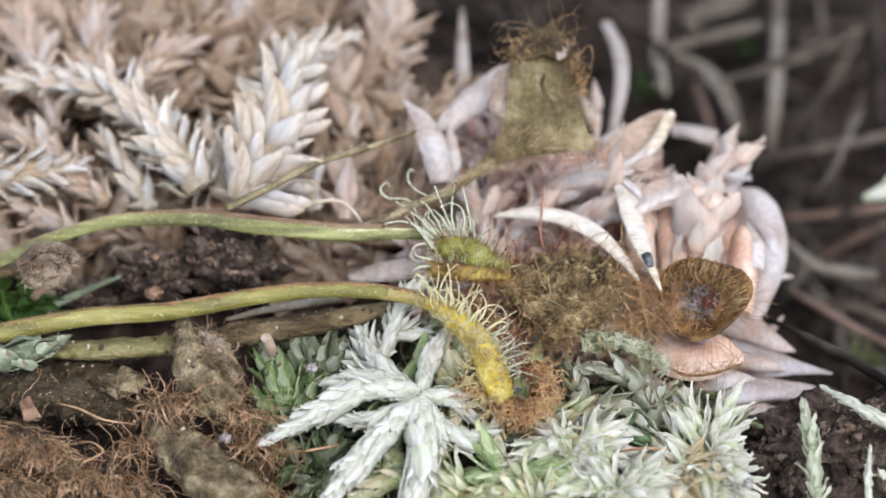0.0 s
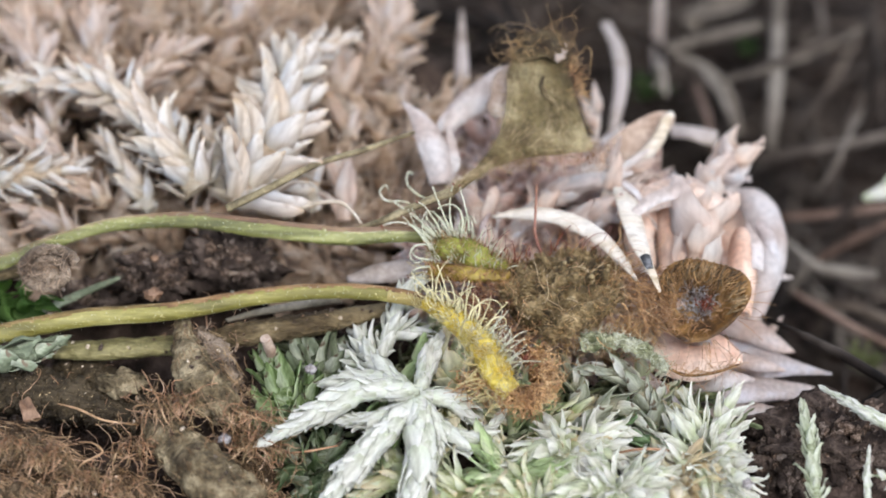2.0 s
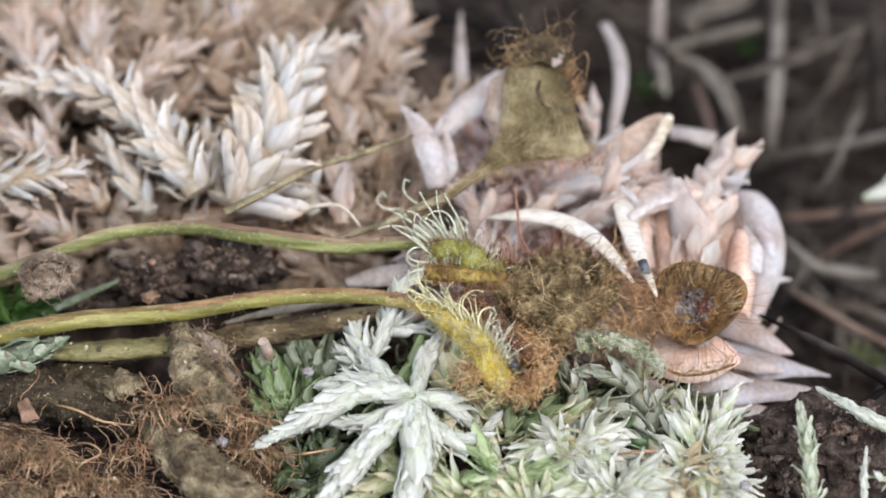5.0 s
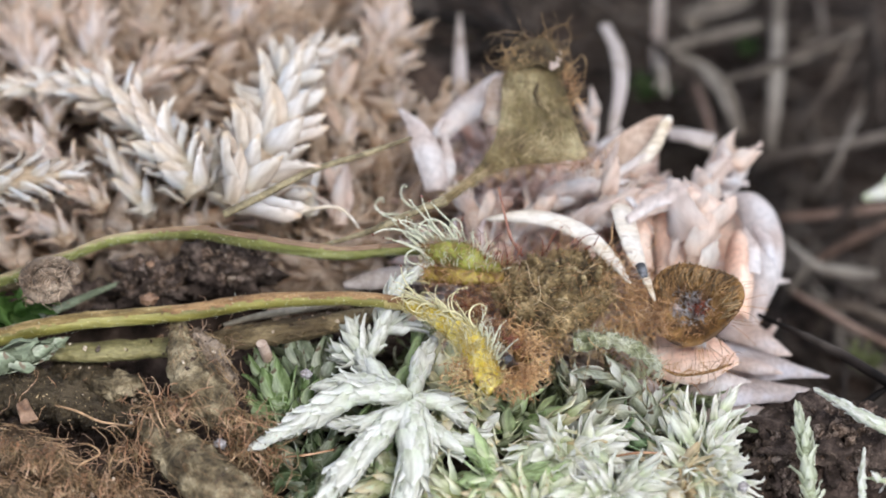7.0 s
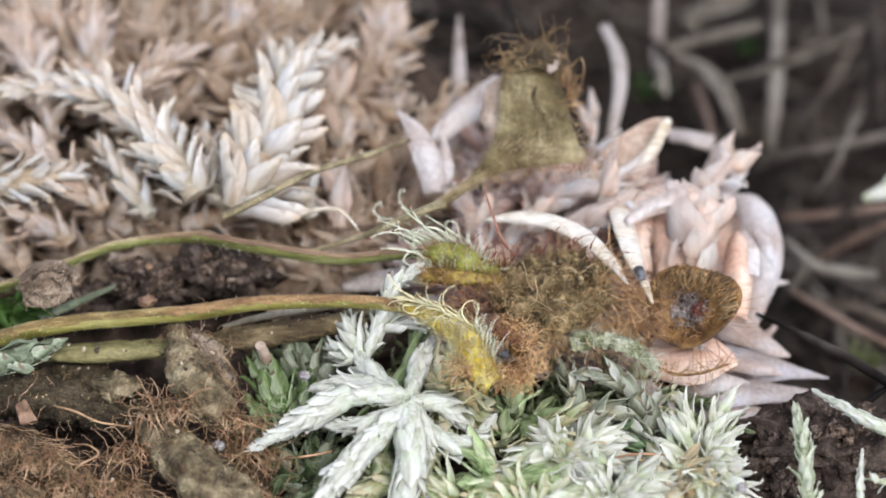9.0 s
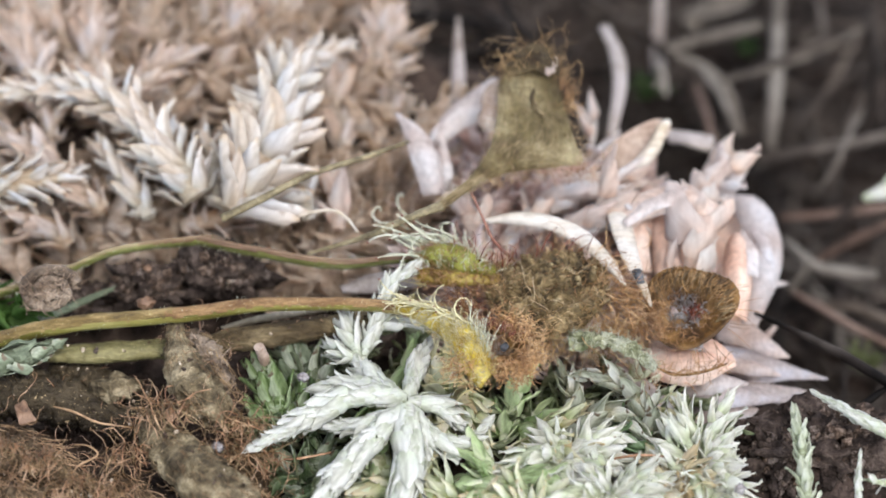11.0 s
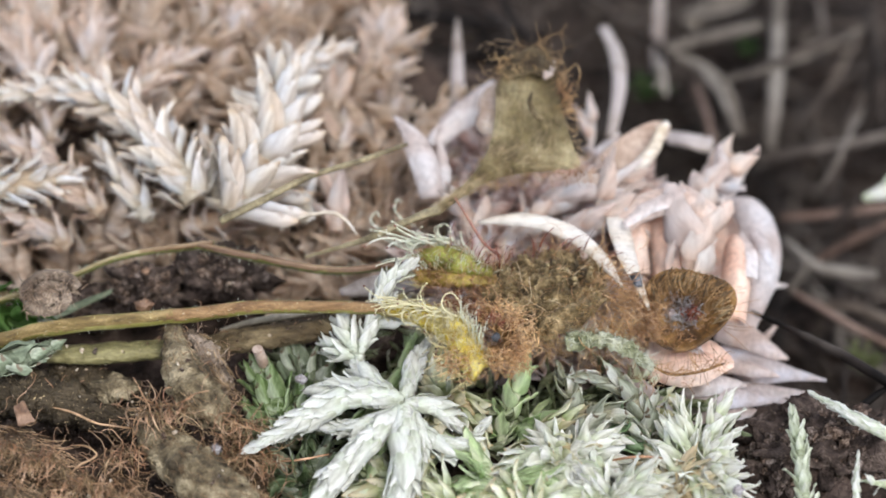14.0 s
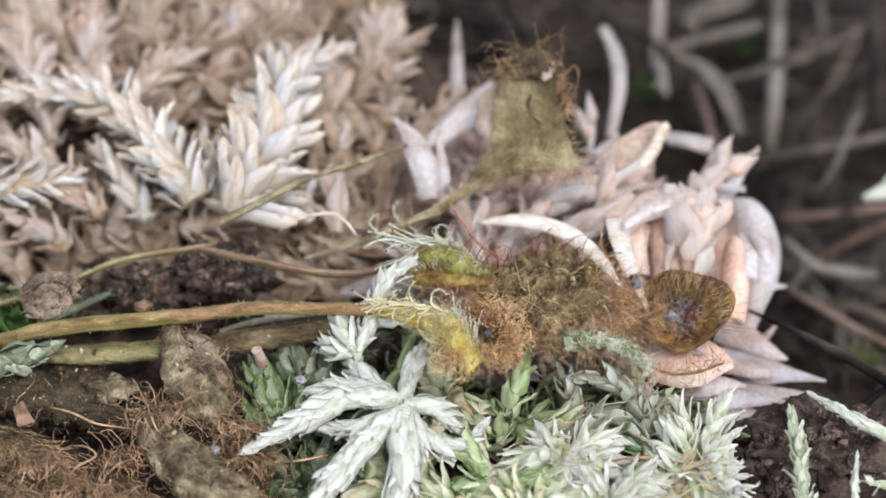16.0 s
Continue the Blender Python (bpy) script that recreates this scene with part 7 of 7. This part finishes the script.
root_curtain([(-20.16, -19.68, 6), (-18.98, -18.88, 6.4), (-17.59, -19.22, 6)], [(-0.3, -0.8, 0.5), (0, -0.9, 0.4), (0.4, -0.8, 0.4)], 2.6, 20, 814, 0.3)
root_curtain([(-25.11, -21.07, 7), (-24.12, -20.47, 7.2), (-22.98, -20.62, 7)], [(0.1, -0.8, 0.6), (0.2, -0.9, 0.5), (0.3, -0.9, 0.4)], 1.5, 34, 815, 0.24, 0.1)
root_curtain([(-27.47, -20.08, 7), (-26.47, -19.57, 7.2), (-25.39, -20.08, 7)], [(-0.1, -0.8, 0.6), (0.1, -0.9, 0.5), (0.3, -0.9, 0.4)], 1.4, 26, 816, 0.24, 0.1)
root_curtain([(-23.15, -22.27, 6.4), (-21.8, -21.76, 6.6), (-20.42, -22.04, 6.4)], [(-0.1, -0.8, 0.6), (0.1, -0.9, 0.5), (0.3, -0.9, 0.4)], 1.6, 22, 817, 0.34, 0.06)


def thread(label, path, radii, material, move, name="root_thread"):
    ob = single(name, tube(Geo(), path, radii, 6, lumps=0.15), material, label, "root thread", at=path[0])
    DEAD.append((ob, move))


thread("pale curly rootlet lying on the dark stalk", [(-24.02, -16.22, 6.6), (-22.59, -17.04, 7), (-21.11, -17.88, 7), (-19.89, -17.98, 6.8), (-18.89, -17.82, 6.4)], [0.05, 0.07, 0.08, 0.07, 0.05], M_fibre, (-12, 7))
thread("pale curly rootlet lying on the dark stalk", [(-22.43, -19.2, 6.4), (-21.48, -19.63, 6.8), (-20.85, -20.19, 6.6), (-21.88, -21, 6.6), (-22.4, -21.43, 6.2)], [0.05, 0.06, 0.06, 0.06, 0.05], M_fibre, (-12, 7))
thread("pale looped rootlet beside the crown", [(-18.86, -17.84, 6.8), (-19.13, -17.12, 7.2), (-18.53, -17.02, 7.4), (-17.95, -17.03, 7.2), (-17.7, -17.84, 6.8)], [0.06, 0.08, 0.08, 0.07, 0.05], M_fibre, (-16, 8))
thread("thin white root thread over the dry moss", [(-10.4, -2.1, 9.0), (-8.9, -1.5, 9.6), (-7.0, -1.3, 9.8), (-6.0, -1.9, 9.6), (-5.3, -2.6, 9.0)], [0.07, 0.1, 0.13, 0.1, 0.07], M_strip, (-10, 22))
thread("thin brown dead stem crossing the dry moss", [(-14, -3.22, 11), (-11.53, -2.09, 11.6), (-8.3, 0.11, 11.8), (-5.01, 1.86, 11.6), (-1.86, 4.62, 10.6)], [0.28, 0.26, 0.22, 0.2, 0.14], M_straw, (-15, 24), "dry_straw")
thread("curled pale tentacle thread", [(-1.6, -2.6, 10.6), (-2.5, -2.4, 11.0), (-3.6, -2.3, 11.0), (-4.1, -1.5, 11.0), (-3.7, -0.8, 11.0), (-3.5, -1.3, 11.0)], [0.05, 0.06, 0.06, 0.05, 0.04], M_tent, (-20, 55))
thread("curled pale tentacle thread", [(-0.9, -1.8, 10.6), (-1.8, -1.5, 11.0), (-2.3, -0.6, 11.0), (-2.2, 0.4, 11.0), (-1.9, 0.2, 11.0)], [0.05, 0.06, 0.06, 0.05, 0.04], M_tent, (-25, 55))
RED = [(6.7, -5.7, 9.0), (6.3, -4.7, 10.0), (6.4, -3.3, 11.0), (6.6, -1.6, 11.6)]
red_hair = single("red_hair", tube(Geo(), RED, [0.12, 0.1, 0.09, 0.07], 6, lumps=0.15), M_redhair, "red stalked hair rising from the dead leaf", "hair", at=RED[0])
thread("thin reddish root across the front moss", [(-10.1, -18.0, 4.0), (-8.4, -18.9, 5.2), (-6.5, -18.6, 5.4)], [0.07, 0.08, 0.06], M_rootlet, (-17, 18))
thread("thin rusty root across the front moss", [(10.7, -19.7, 6.0), (12.4, -19.9, 6.6), (14.4, -19.9, 6.4)], [0.06, 0.09, 0.06], M_rootlet, (-10, 16))


# ---- litter far behind ----
def twig(label, path, radii, seed=0, material=None):
    ob = single("twig", tube(Geo(), path, radii, 8, lumps=0.2, seed=seed), material or M_twigone, label, "twig", "dead twigs behind the moss", at=path[0])
    return ob


w = "grey-brown dead twig lying in the shaded litter"
twig(w, [(26.09, 27.24, -12), (26.88, 32.81, -10), (27.45, 37.99, -9), (28.03, 44.1, -8)], [0.6, 0.66, 0.62, 0.6], 1, M_twigpale)
twig(w, [(17.53, 35.71, -9), (21.57, 37.42, -9), (26.44, 40.19, -10)], [0.55, 0.5, 0.42], 2, M_palewood)
twig(w, [(22.87, 34.3, -11), (26.82, 34.17, -9), (30.26, 36.42, -9), (33.49, 39.54, -10)], [0.3, 0.34, 0.34, 0.3], 3, M_twigone)
twig(w, [(18.34, 36.67, -10), (21.01, 35.04, -10), (22.85, 32.12, -10), (23.98, 28.91, -12)], [0.4, 0.46, 0.46, 0.4], 4, M_palewood)
twig(w, [(24.73, 27.18, -13), (28.69, 27.04, -12), (32.4, 27.9, -12), (36.9, 30.27, -13)], [0.4, 0.46, 0.46, 0.4], 5, M_twigone)
twig(w, [(11.99, 41.87, -8), (15.06, 37.87, -8), (17.72, 35.62, -8.5), (19.77, 33.85, -10)], [0.3, 0.36, 0.34, 0.24], 6, M_twig)
twig(w, [(29.72, 31.71, -13), (31.82, 35.09, -12), (33.62, 38.64, -12), (35.81, 44.22, -13)], [0.26, 0.34, 0.34, 0.3], 7, M_twigone)
twig(w, [(30.48, 24.1, -14), (32.07, 27.98, -13), (33.84, 33.43, -13), (36.79, 39.52, -14)], [0.3, 0.34, 0.34, 0.26], 8, M_twigone)
twig(w, [(26.47, 17.99, -13), (27.49, 15.14, -12), (29.07, 13.75, -12), (33.1, 14.13, -13)], [0.36, 0.42, 0.5, 0.42], 9, M_twigpale)
twig(w, [(26.25, 12.5, -13), (27.3, 13.33, -12), (28.23, 14.84, -12)], [0.3, 0.34, 0.3], 10, M_twigpale)
twig(w, [(26.66, 13.47, -14), (28.82, 10.43, -13), (31.52, 8.1, -13), (34.1, 7.41, -14)], [0.24, 0.28, 0.28, 0.24], 11, M_redtwig)
twig(w, [(28.43, 12.93, -15), (31.21, 11.68, -14), (34.42, 9.91, -14)], [0.4, 0.46, 0.4], 12, M_twigone)
twig(w, [(28.05, 18.69, -14), (30.24, 19.56, -13), (33.02, 21.7, -12), (35.92, 23.63, -12)], [0.26, 0.3, 0.34, 0.34], 13, M_twigone)
twig(w, [(26.55, 21.53, -14), (29.93, 20.82, -13), (35.81, 21.78, -13)], [0.3, 0.4, 0.34], 14, M_redtwig)
twig(w, [(28.7, 16.51, -14), (31.35, 17.68, -13), (35.61, 20.19, -13)], [0.3, 0.36, 0.3], 15, M_redtwig)
twig(w, [(-10.62, 41.55, -12), (-6.75, 40.04, -10), (-3.02, 42.09, -10), (0.29, 44.32, -10)], [0.4, 0.46, 0.4, 0.34], 16, M_twigone)
twig(w, [(-11.17, 39.18, -10), (-11.42, 42.09, -10), (-11.85, 45.83, -10)], [0.4, 0.4, 0.4], 17, M_twigpale)
twig(w, [(-1.14, 43.02, -12), (2.16, 40.22, -11), (5.47, 41.09, -11)], [0.3, 0.36, 0.3], 18, M_twigone)
twig(w, [(-2.52, 37.21, -12), (0.28, 37.84, -11), (3.08, 37.48, -11)], [0.26, 0.3, 0.26], 19, M_twigone)
twig(w, [(20.13, 41.46, -11), (22.99, 42.83, -10), (26.02, 45.07, -10)], [0.9, 1.1, 0.9], 20, M_palewood)
twig(w, [(29.64, 43.92, -14), (32.93, 44.22, -13), (37.59, 43.11, -13)], [0.3, 0.36, 0.3], 21, M_twigone)
twig(w, [(32.29, 47.24, -13), (32.1, 42.74, -13), (31.48, 39.52, -14)], [0.26, 0.3, 0.26], 22, M_twigone)
twig(w, [(14.04, 41.55, -12), (16.84, 41.83, -11), (19.83, 44.05, -11)], [0.3, 0.36, 0.3], 23, M_twigone)
twig(w, [(20.69, 35.09, -12), (21.36, 31.62, -12), (21.6, 27.57, -12)], [0.3, 0.36, 0.3], 24, M_redtwig)
twig(w, [(36.47, 45.72, -13), (36.03, 37.21, -12), (35.2, 31.36, -13)], [0.5, 0.6, 0.5], 25, M_twig)
twig(w, [(20.93, 31.81, -9), (24.89, 33.05, -9), (29.78, 35.73, -9.5), (34.69, 39.75, -10)], [0.16, 0.22, 0.2, 0.14], 26, M_palewood)
twig(w, [(17.2, 33.56, -8), (17.58, 31.56, -8), (17.72, 29.74, -8.5)], [0.26, 0.38, 0.22], 27, M_palewood)
twig(w, [(20.74, 33.61, -9), (22.14, 30.44, -9), (23.2, 26.44, -9.5)], [0.24, 0.32, 0.26], 28, M_twigpale)
twig(w, [(29.15, 21.29, -11), (30.79, 23.85, -10.5), (32.24, 27.27, -10.5), (34.15, 31.46, -11)], [0.12, 0.17, 0.17, 0.1], 29, M_twigpale)
twig(w, [(27.34, 27.15, -11), (29.7, 30.78, -11), (32.68, 34.65, -11), (36.08, 37.78, -11.5)], [0.12, 0.16, 0.16, 0.1], 30, M_twigone)
twig(w, [(19.62, 41.95, -10), (22.44, 41.05, -9.5), (25.77, 42.67, -9.5)], [0.16, 0.22, 0.16], 31, M_twigpale)
twig(w, [(29.17, 40.22, -11), (31.58, 37.75, -10.5), (35.38, 38.63, -11)], [0.12, 0.16, 0.12], 32, M_twigone)
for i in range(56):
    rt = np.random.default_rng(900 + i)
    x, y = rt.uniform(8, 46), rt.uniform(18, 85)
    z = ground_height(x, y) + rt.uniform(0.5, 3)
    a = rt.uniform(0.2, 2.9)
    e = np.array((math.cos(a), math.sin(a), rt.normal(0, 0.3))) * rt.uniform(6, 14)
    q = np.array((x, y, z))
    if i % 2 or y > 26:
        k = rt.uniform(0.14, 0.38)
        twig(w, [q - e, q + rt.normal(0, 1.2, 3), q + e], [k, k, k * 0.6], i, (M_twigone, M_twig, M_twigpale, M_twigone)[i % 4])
for i in range(48):
    rt = np.random.default_rng(2000 + i)
    x, y = rt.uniform(19, 44), rt.uniform(6, 60)
    q = np.array((x, y, ground_height(x, y) + rt.uniform(1.0, 7)))
    a = rt.uniform(-0.5, 2.2)
    e = np.array((math.cos(a), math.sin(a), rt.normal(0, 0.15))) * rt.uniform(5, 13)
    k = rt.uniform(0.12, 0.3)
    twig(w, [q - e, q - e * 0.3 + rt.normal(0, 0.7, 3), q + e * 0.3 + rt.normal(0, 0.7, 3), q + e], [k, k * 1.2, k, k * 0.5], i, (M_twigpale, M_twigone, M_twigone)[i % 3])
rng = np.random.default_rng(77)
# thin stems in the near-black M_twig, whose colour holds the shade
g = Geo()
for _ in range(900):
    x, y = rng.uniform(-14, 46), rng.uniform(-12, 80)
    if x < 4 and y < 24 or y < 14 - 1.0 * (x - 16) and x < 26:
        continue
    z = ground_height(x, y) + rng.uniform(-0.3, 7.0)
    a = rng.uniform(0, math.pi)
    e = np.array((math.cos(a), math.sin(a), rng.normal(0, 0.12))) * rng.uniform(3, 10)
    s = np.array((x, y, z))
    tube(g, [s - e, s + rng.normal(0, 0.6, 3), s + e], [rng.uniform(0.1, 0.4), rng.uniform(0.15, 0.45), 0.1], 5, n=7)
single("litter", g, M_twig, "litter of thin dead stems and twigs, coloured dark as if in deep shade", "litter", kind="stuff")
tiny = "small green plantlet far back in the litter"
for c, s, m in (((16.67, 31.78, -10), 3.6, M_litgreen), ((25.54, 40.9, -13), 2.6, M_litgreen), ((30.98, 5.24, -13), 3.0, M_litpale)):
    ob = thing("plantlet", c, tiny, "plant", "plantlets in the litter")
    rr = np.random.default_rng(int(s * 10))
    for i in range(6):
        a = i * 1.1
        shoot(ob, [np.array(c), np.array(c) + np.array((math.cos(a), math.sin(a), 0.6)) * s * 0.35], s * 0.45, 0.8, 40, m, rr, name="branch")
moss_shoot("bluish white dry blade far back", [(31.23, 14.28, -5), (32.38, 14.9, -4.6), (34.01, 16.12, -4.6)], 3.0, 1.2, 20, M_white, 97, group="lone moss shoots")


# ---- how it all settles while it dries ----
PX = 0.0383
TIMES = ((0, 0), (1, 0.03), (2, 0.08), (3, 0.14), (4, 0.22), (5.2, 0.33), (6.5, 0.44), (7.5, 0.51), (9, 0.62), (10.2, 0.7), (11.5, 0.78), (13, 0.87), (14.5, 0.94), (16, 1))


def drop(right, down):
    """A shift across and a sinking, in steps of PX millimetres."""
    return np.array((right * PX, 0, -down * PX / 0.7071))


# where the bed was watched: place on the plan, shift to the side, sinking
BED = [((-6, 18), (-8, 20)), ((-17, 3), (-6, 18)), ((-25, 14), (-7, 22)), ((-2, 8), (-20, 30)), ((15, 6), (-8, 20)), ((22, 0), (-10, 18)),
       ((-10, -18), (-21, 28)), ((-2, -15), (-30, 14)), ((-12, -12), (-17, 22)), ((13, -18), (-9, 17)), ((19, -15), (-20, 9)), ((26, -14), (-20, 11)),
       ((25, -17), (-22, 10)), ((-28, -15), (-11, 8)), ((-17, -12), (-18, 6)), ((-13, -16), (-19, 17)), ((-19, -6), (-22, 28)), ((25, -10), (-5, 13))]


def bed_drop(x, y):
    total, out = 0.0, np.zeros(2)
    for (a, b), d in BED:
        k = 1 / ((x - a) ** 2 + (y - b) ** 2 + 6) ** 1.5
        total += k
        out += k * np.array(d)
    return drop(*(out / total))


def settle(ob, shift, times=TIMES):
    """Key a thing that sinks as the moss dries."""
    home = np.array(ob.location)
    walk(ob, [(t, pose(*(home + np.array(shift) * MM * f))) for t, f in times])


def carry(ob, a0, b0, a1, b1, times=TIMES, roll=0.0):
    """Key a part whose two ends go from a0, b0 to a1, b1, in the space of its thing, and which rolls about its length."""
    travel(ob, [(t, np.array(a0) + (np.array(a1) - a0) * f, np.array(b0) + (np.array(b1) - b0) * f, roll * f) for t, f in times])


def travel(ob, stops):
    """Key a part by the places of its two ends and its roll, at each time."""
    base = np.array(ob.parent.location) / MM
    rows, way0 = [], None
    for t, a, b, roll in stops:
        a, b = (Vector((np.array(q, float) - base) * MM) for q in (a, b))
        if way0 is None:
            a0, way0 = a, b - a
        turn = way0.rotation_difference(b - a).to_matrix().to_4x4()
        rows.append((t, Matrix.Translation(a) @ turn @ Matrix.Rotation(radians(roll), 4, way0) @ Matrix.Translation(-a0)))
    walk(ob, rows)


def sag(pieces, line, roll):
    """Key a stalk's pieces from its first line to the line on which it comes to lie, twisting on the way."""
    ends = spline(line, 101)
    for ob, a0, b0, u, v in pieces:
        carry(ob, a0, b0, ends[int(round(u * 100))], ends[int(round(v * 100))], roll=roll)


def slide(place, right, down):
    """A place shifted across and up the slope that faces the camera's side."""
    return np.array(place) + np.array((right * 0.0372, -down * 0.0263, -down * 0.0263))


def swing(ob, a0, b0, a1, b1, times=TIMES):
    """Key a thing standing at a0 whose foot goes to a1 and whose tip goes from b0 to b1."""
    a0, b0, a1, b1 = (Vector(q) * MM for q in (a0, b0, a1, b1))
    rows = []
    for t, f in times:
        a = a0.lerp(a1, f)
        rows.append((t, Matrix.Translation(a) @ (b0 - a0).rotation_difference(b0.lerp(b1, f) - a).to_matrix().to_4x4()))
    walk(ob, rows)


def motions():
    for ob in MOSS:
        at = np.array(ob.location) / MM
        if at[1] < 40 and at[2] > -2 and ob is not pale_tip:
            settle(ob, bed_drop(at[0], at[1]))
    for ob, move in DEAD:
        settle(ob, drop(*move))
    settle(bud, drop(-5, 50))
    settle(pale_tip, drop(-33, -24))
    swing(red_hair, RED[0], RED[3], (3.5, -5.7, 9.0), (0.7, -3.4, 11.2))
    sag(upper_pieces, [(-31.01, -7.22, 5), (-26.77, -6.13, 6), (-22.89, -5.14, 7), (-19.27, -4.47, 8), (-15.53, -4.55, 8.6), (-11.53, -5.5, 8.2), (-7.67, -6.03, 7.8), (-3.82, -5.92, 8), (-0.33, -5.61, 8)], 81)
    carry(upper_blade, (-0.5, -6.0, 9.5), (3.8, -6.7, 9.5), (-1.6, -6.0, 8.6), (2.8, -6.8, 8.8))
    carry(lower_lip, (-0.5, -6.9, 9.0), (3.8, -7.3, 9.0), (-1.5, -6.8, 8.2), (2.8, -7.2, 8.4))
    sag(lower_pieces, [(-30.04, -10.76, 6), (-26.24, -10.13, 6.6), (-22.17, -9.81, 7), (-17.88, -9.59, 7.4), (-13.82, -9.38, 7.8), (-8.8, -9.56, 8.2), (-3.75, -9.86, 8.2), (-0.43, -10.55, 8.2)], 81)
    for ob, d, limp in WILTING:
        upright, at = ob.matrix_basis.to_quaternion(), ob.location.copy()
        lying = Vector(d).rotation_difference(Vector(limp)) @ upright
        late = ob.parent is upper_blade
        rows = []
        for t, f in ((0, 0), (2, 0.12), (4, 0.35), (6.5, 0.62), (9, 0.8), (12, 0.93), (16, 1)):
            rows.append((t, Matrix.Translation(at) @ upright.slerp(lying, f * f if late else f).to_matrix().to_4x4()))
        walk(ob, rows)
    # the yellow blade draws back and curls up
    neck = [(0, (0, 0), (0, 0)), (4, (-10, 3), (-10, -6)), (7.5, (-26, 8), (-22, -8)), (9, (-31, 9), (-27, -12)), (12.5, (-48, 12), (-42, -22)), (16, (-76, 16), (-62, -34))]
    travel(lower_neck, [(t, slide((-1.2, -9.6, 9.0), *a), slide((2.8, -13.5, 9.0), *b), 0) for t, a, b in neck])
    end = [(0, (0, 0), (0, 0)), (4, (-8, -6), (-2, -28)), (7.5, (-20, -8), (-32, -40)), (9, (-25, -12), (-36, -45)), (12.5, (-40, -22), (-52, -62)), (16, (-58, -34), (-65, -74))]
    travel(lower_blade, [(t, slide((2.3, -13.2, 9.0), *a), slide((3.9, -16.8, 8.0), *b), 0) for t, a, b in end])
    tip = [(0, (0, 0), 0), (2, (0, -22), 8), (4, (-6, -38), 14), (6.5, (-18, -50), 20), (7.5, (-25, -56), 22), (9, (-28, -62), 25), (12.5, (-38, -84), 36), (16, (-62, -98), 44)]
    travel(lower_tip, [(t, slide((5.1, -16.0, 7.4), *a), slide((5.1, -16.0, 7.4), *a) + np.array((math.cos(radians(q)), math.sin(radians(q)), 0)), 0) for t, a, q in tip])


motions()
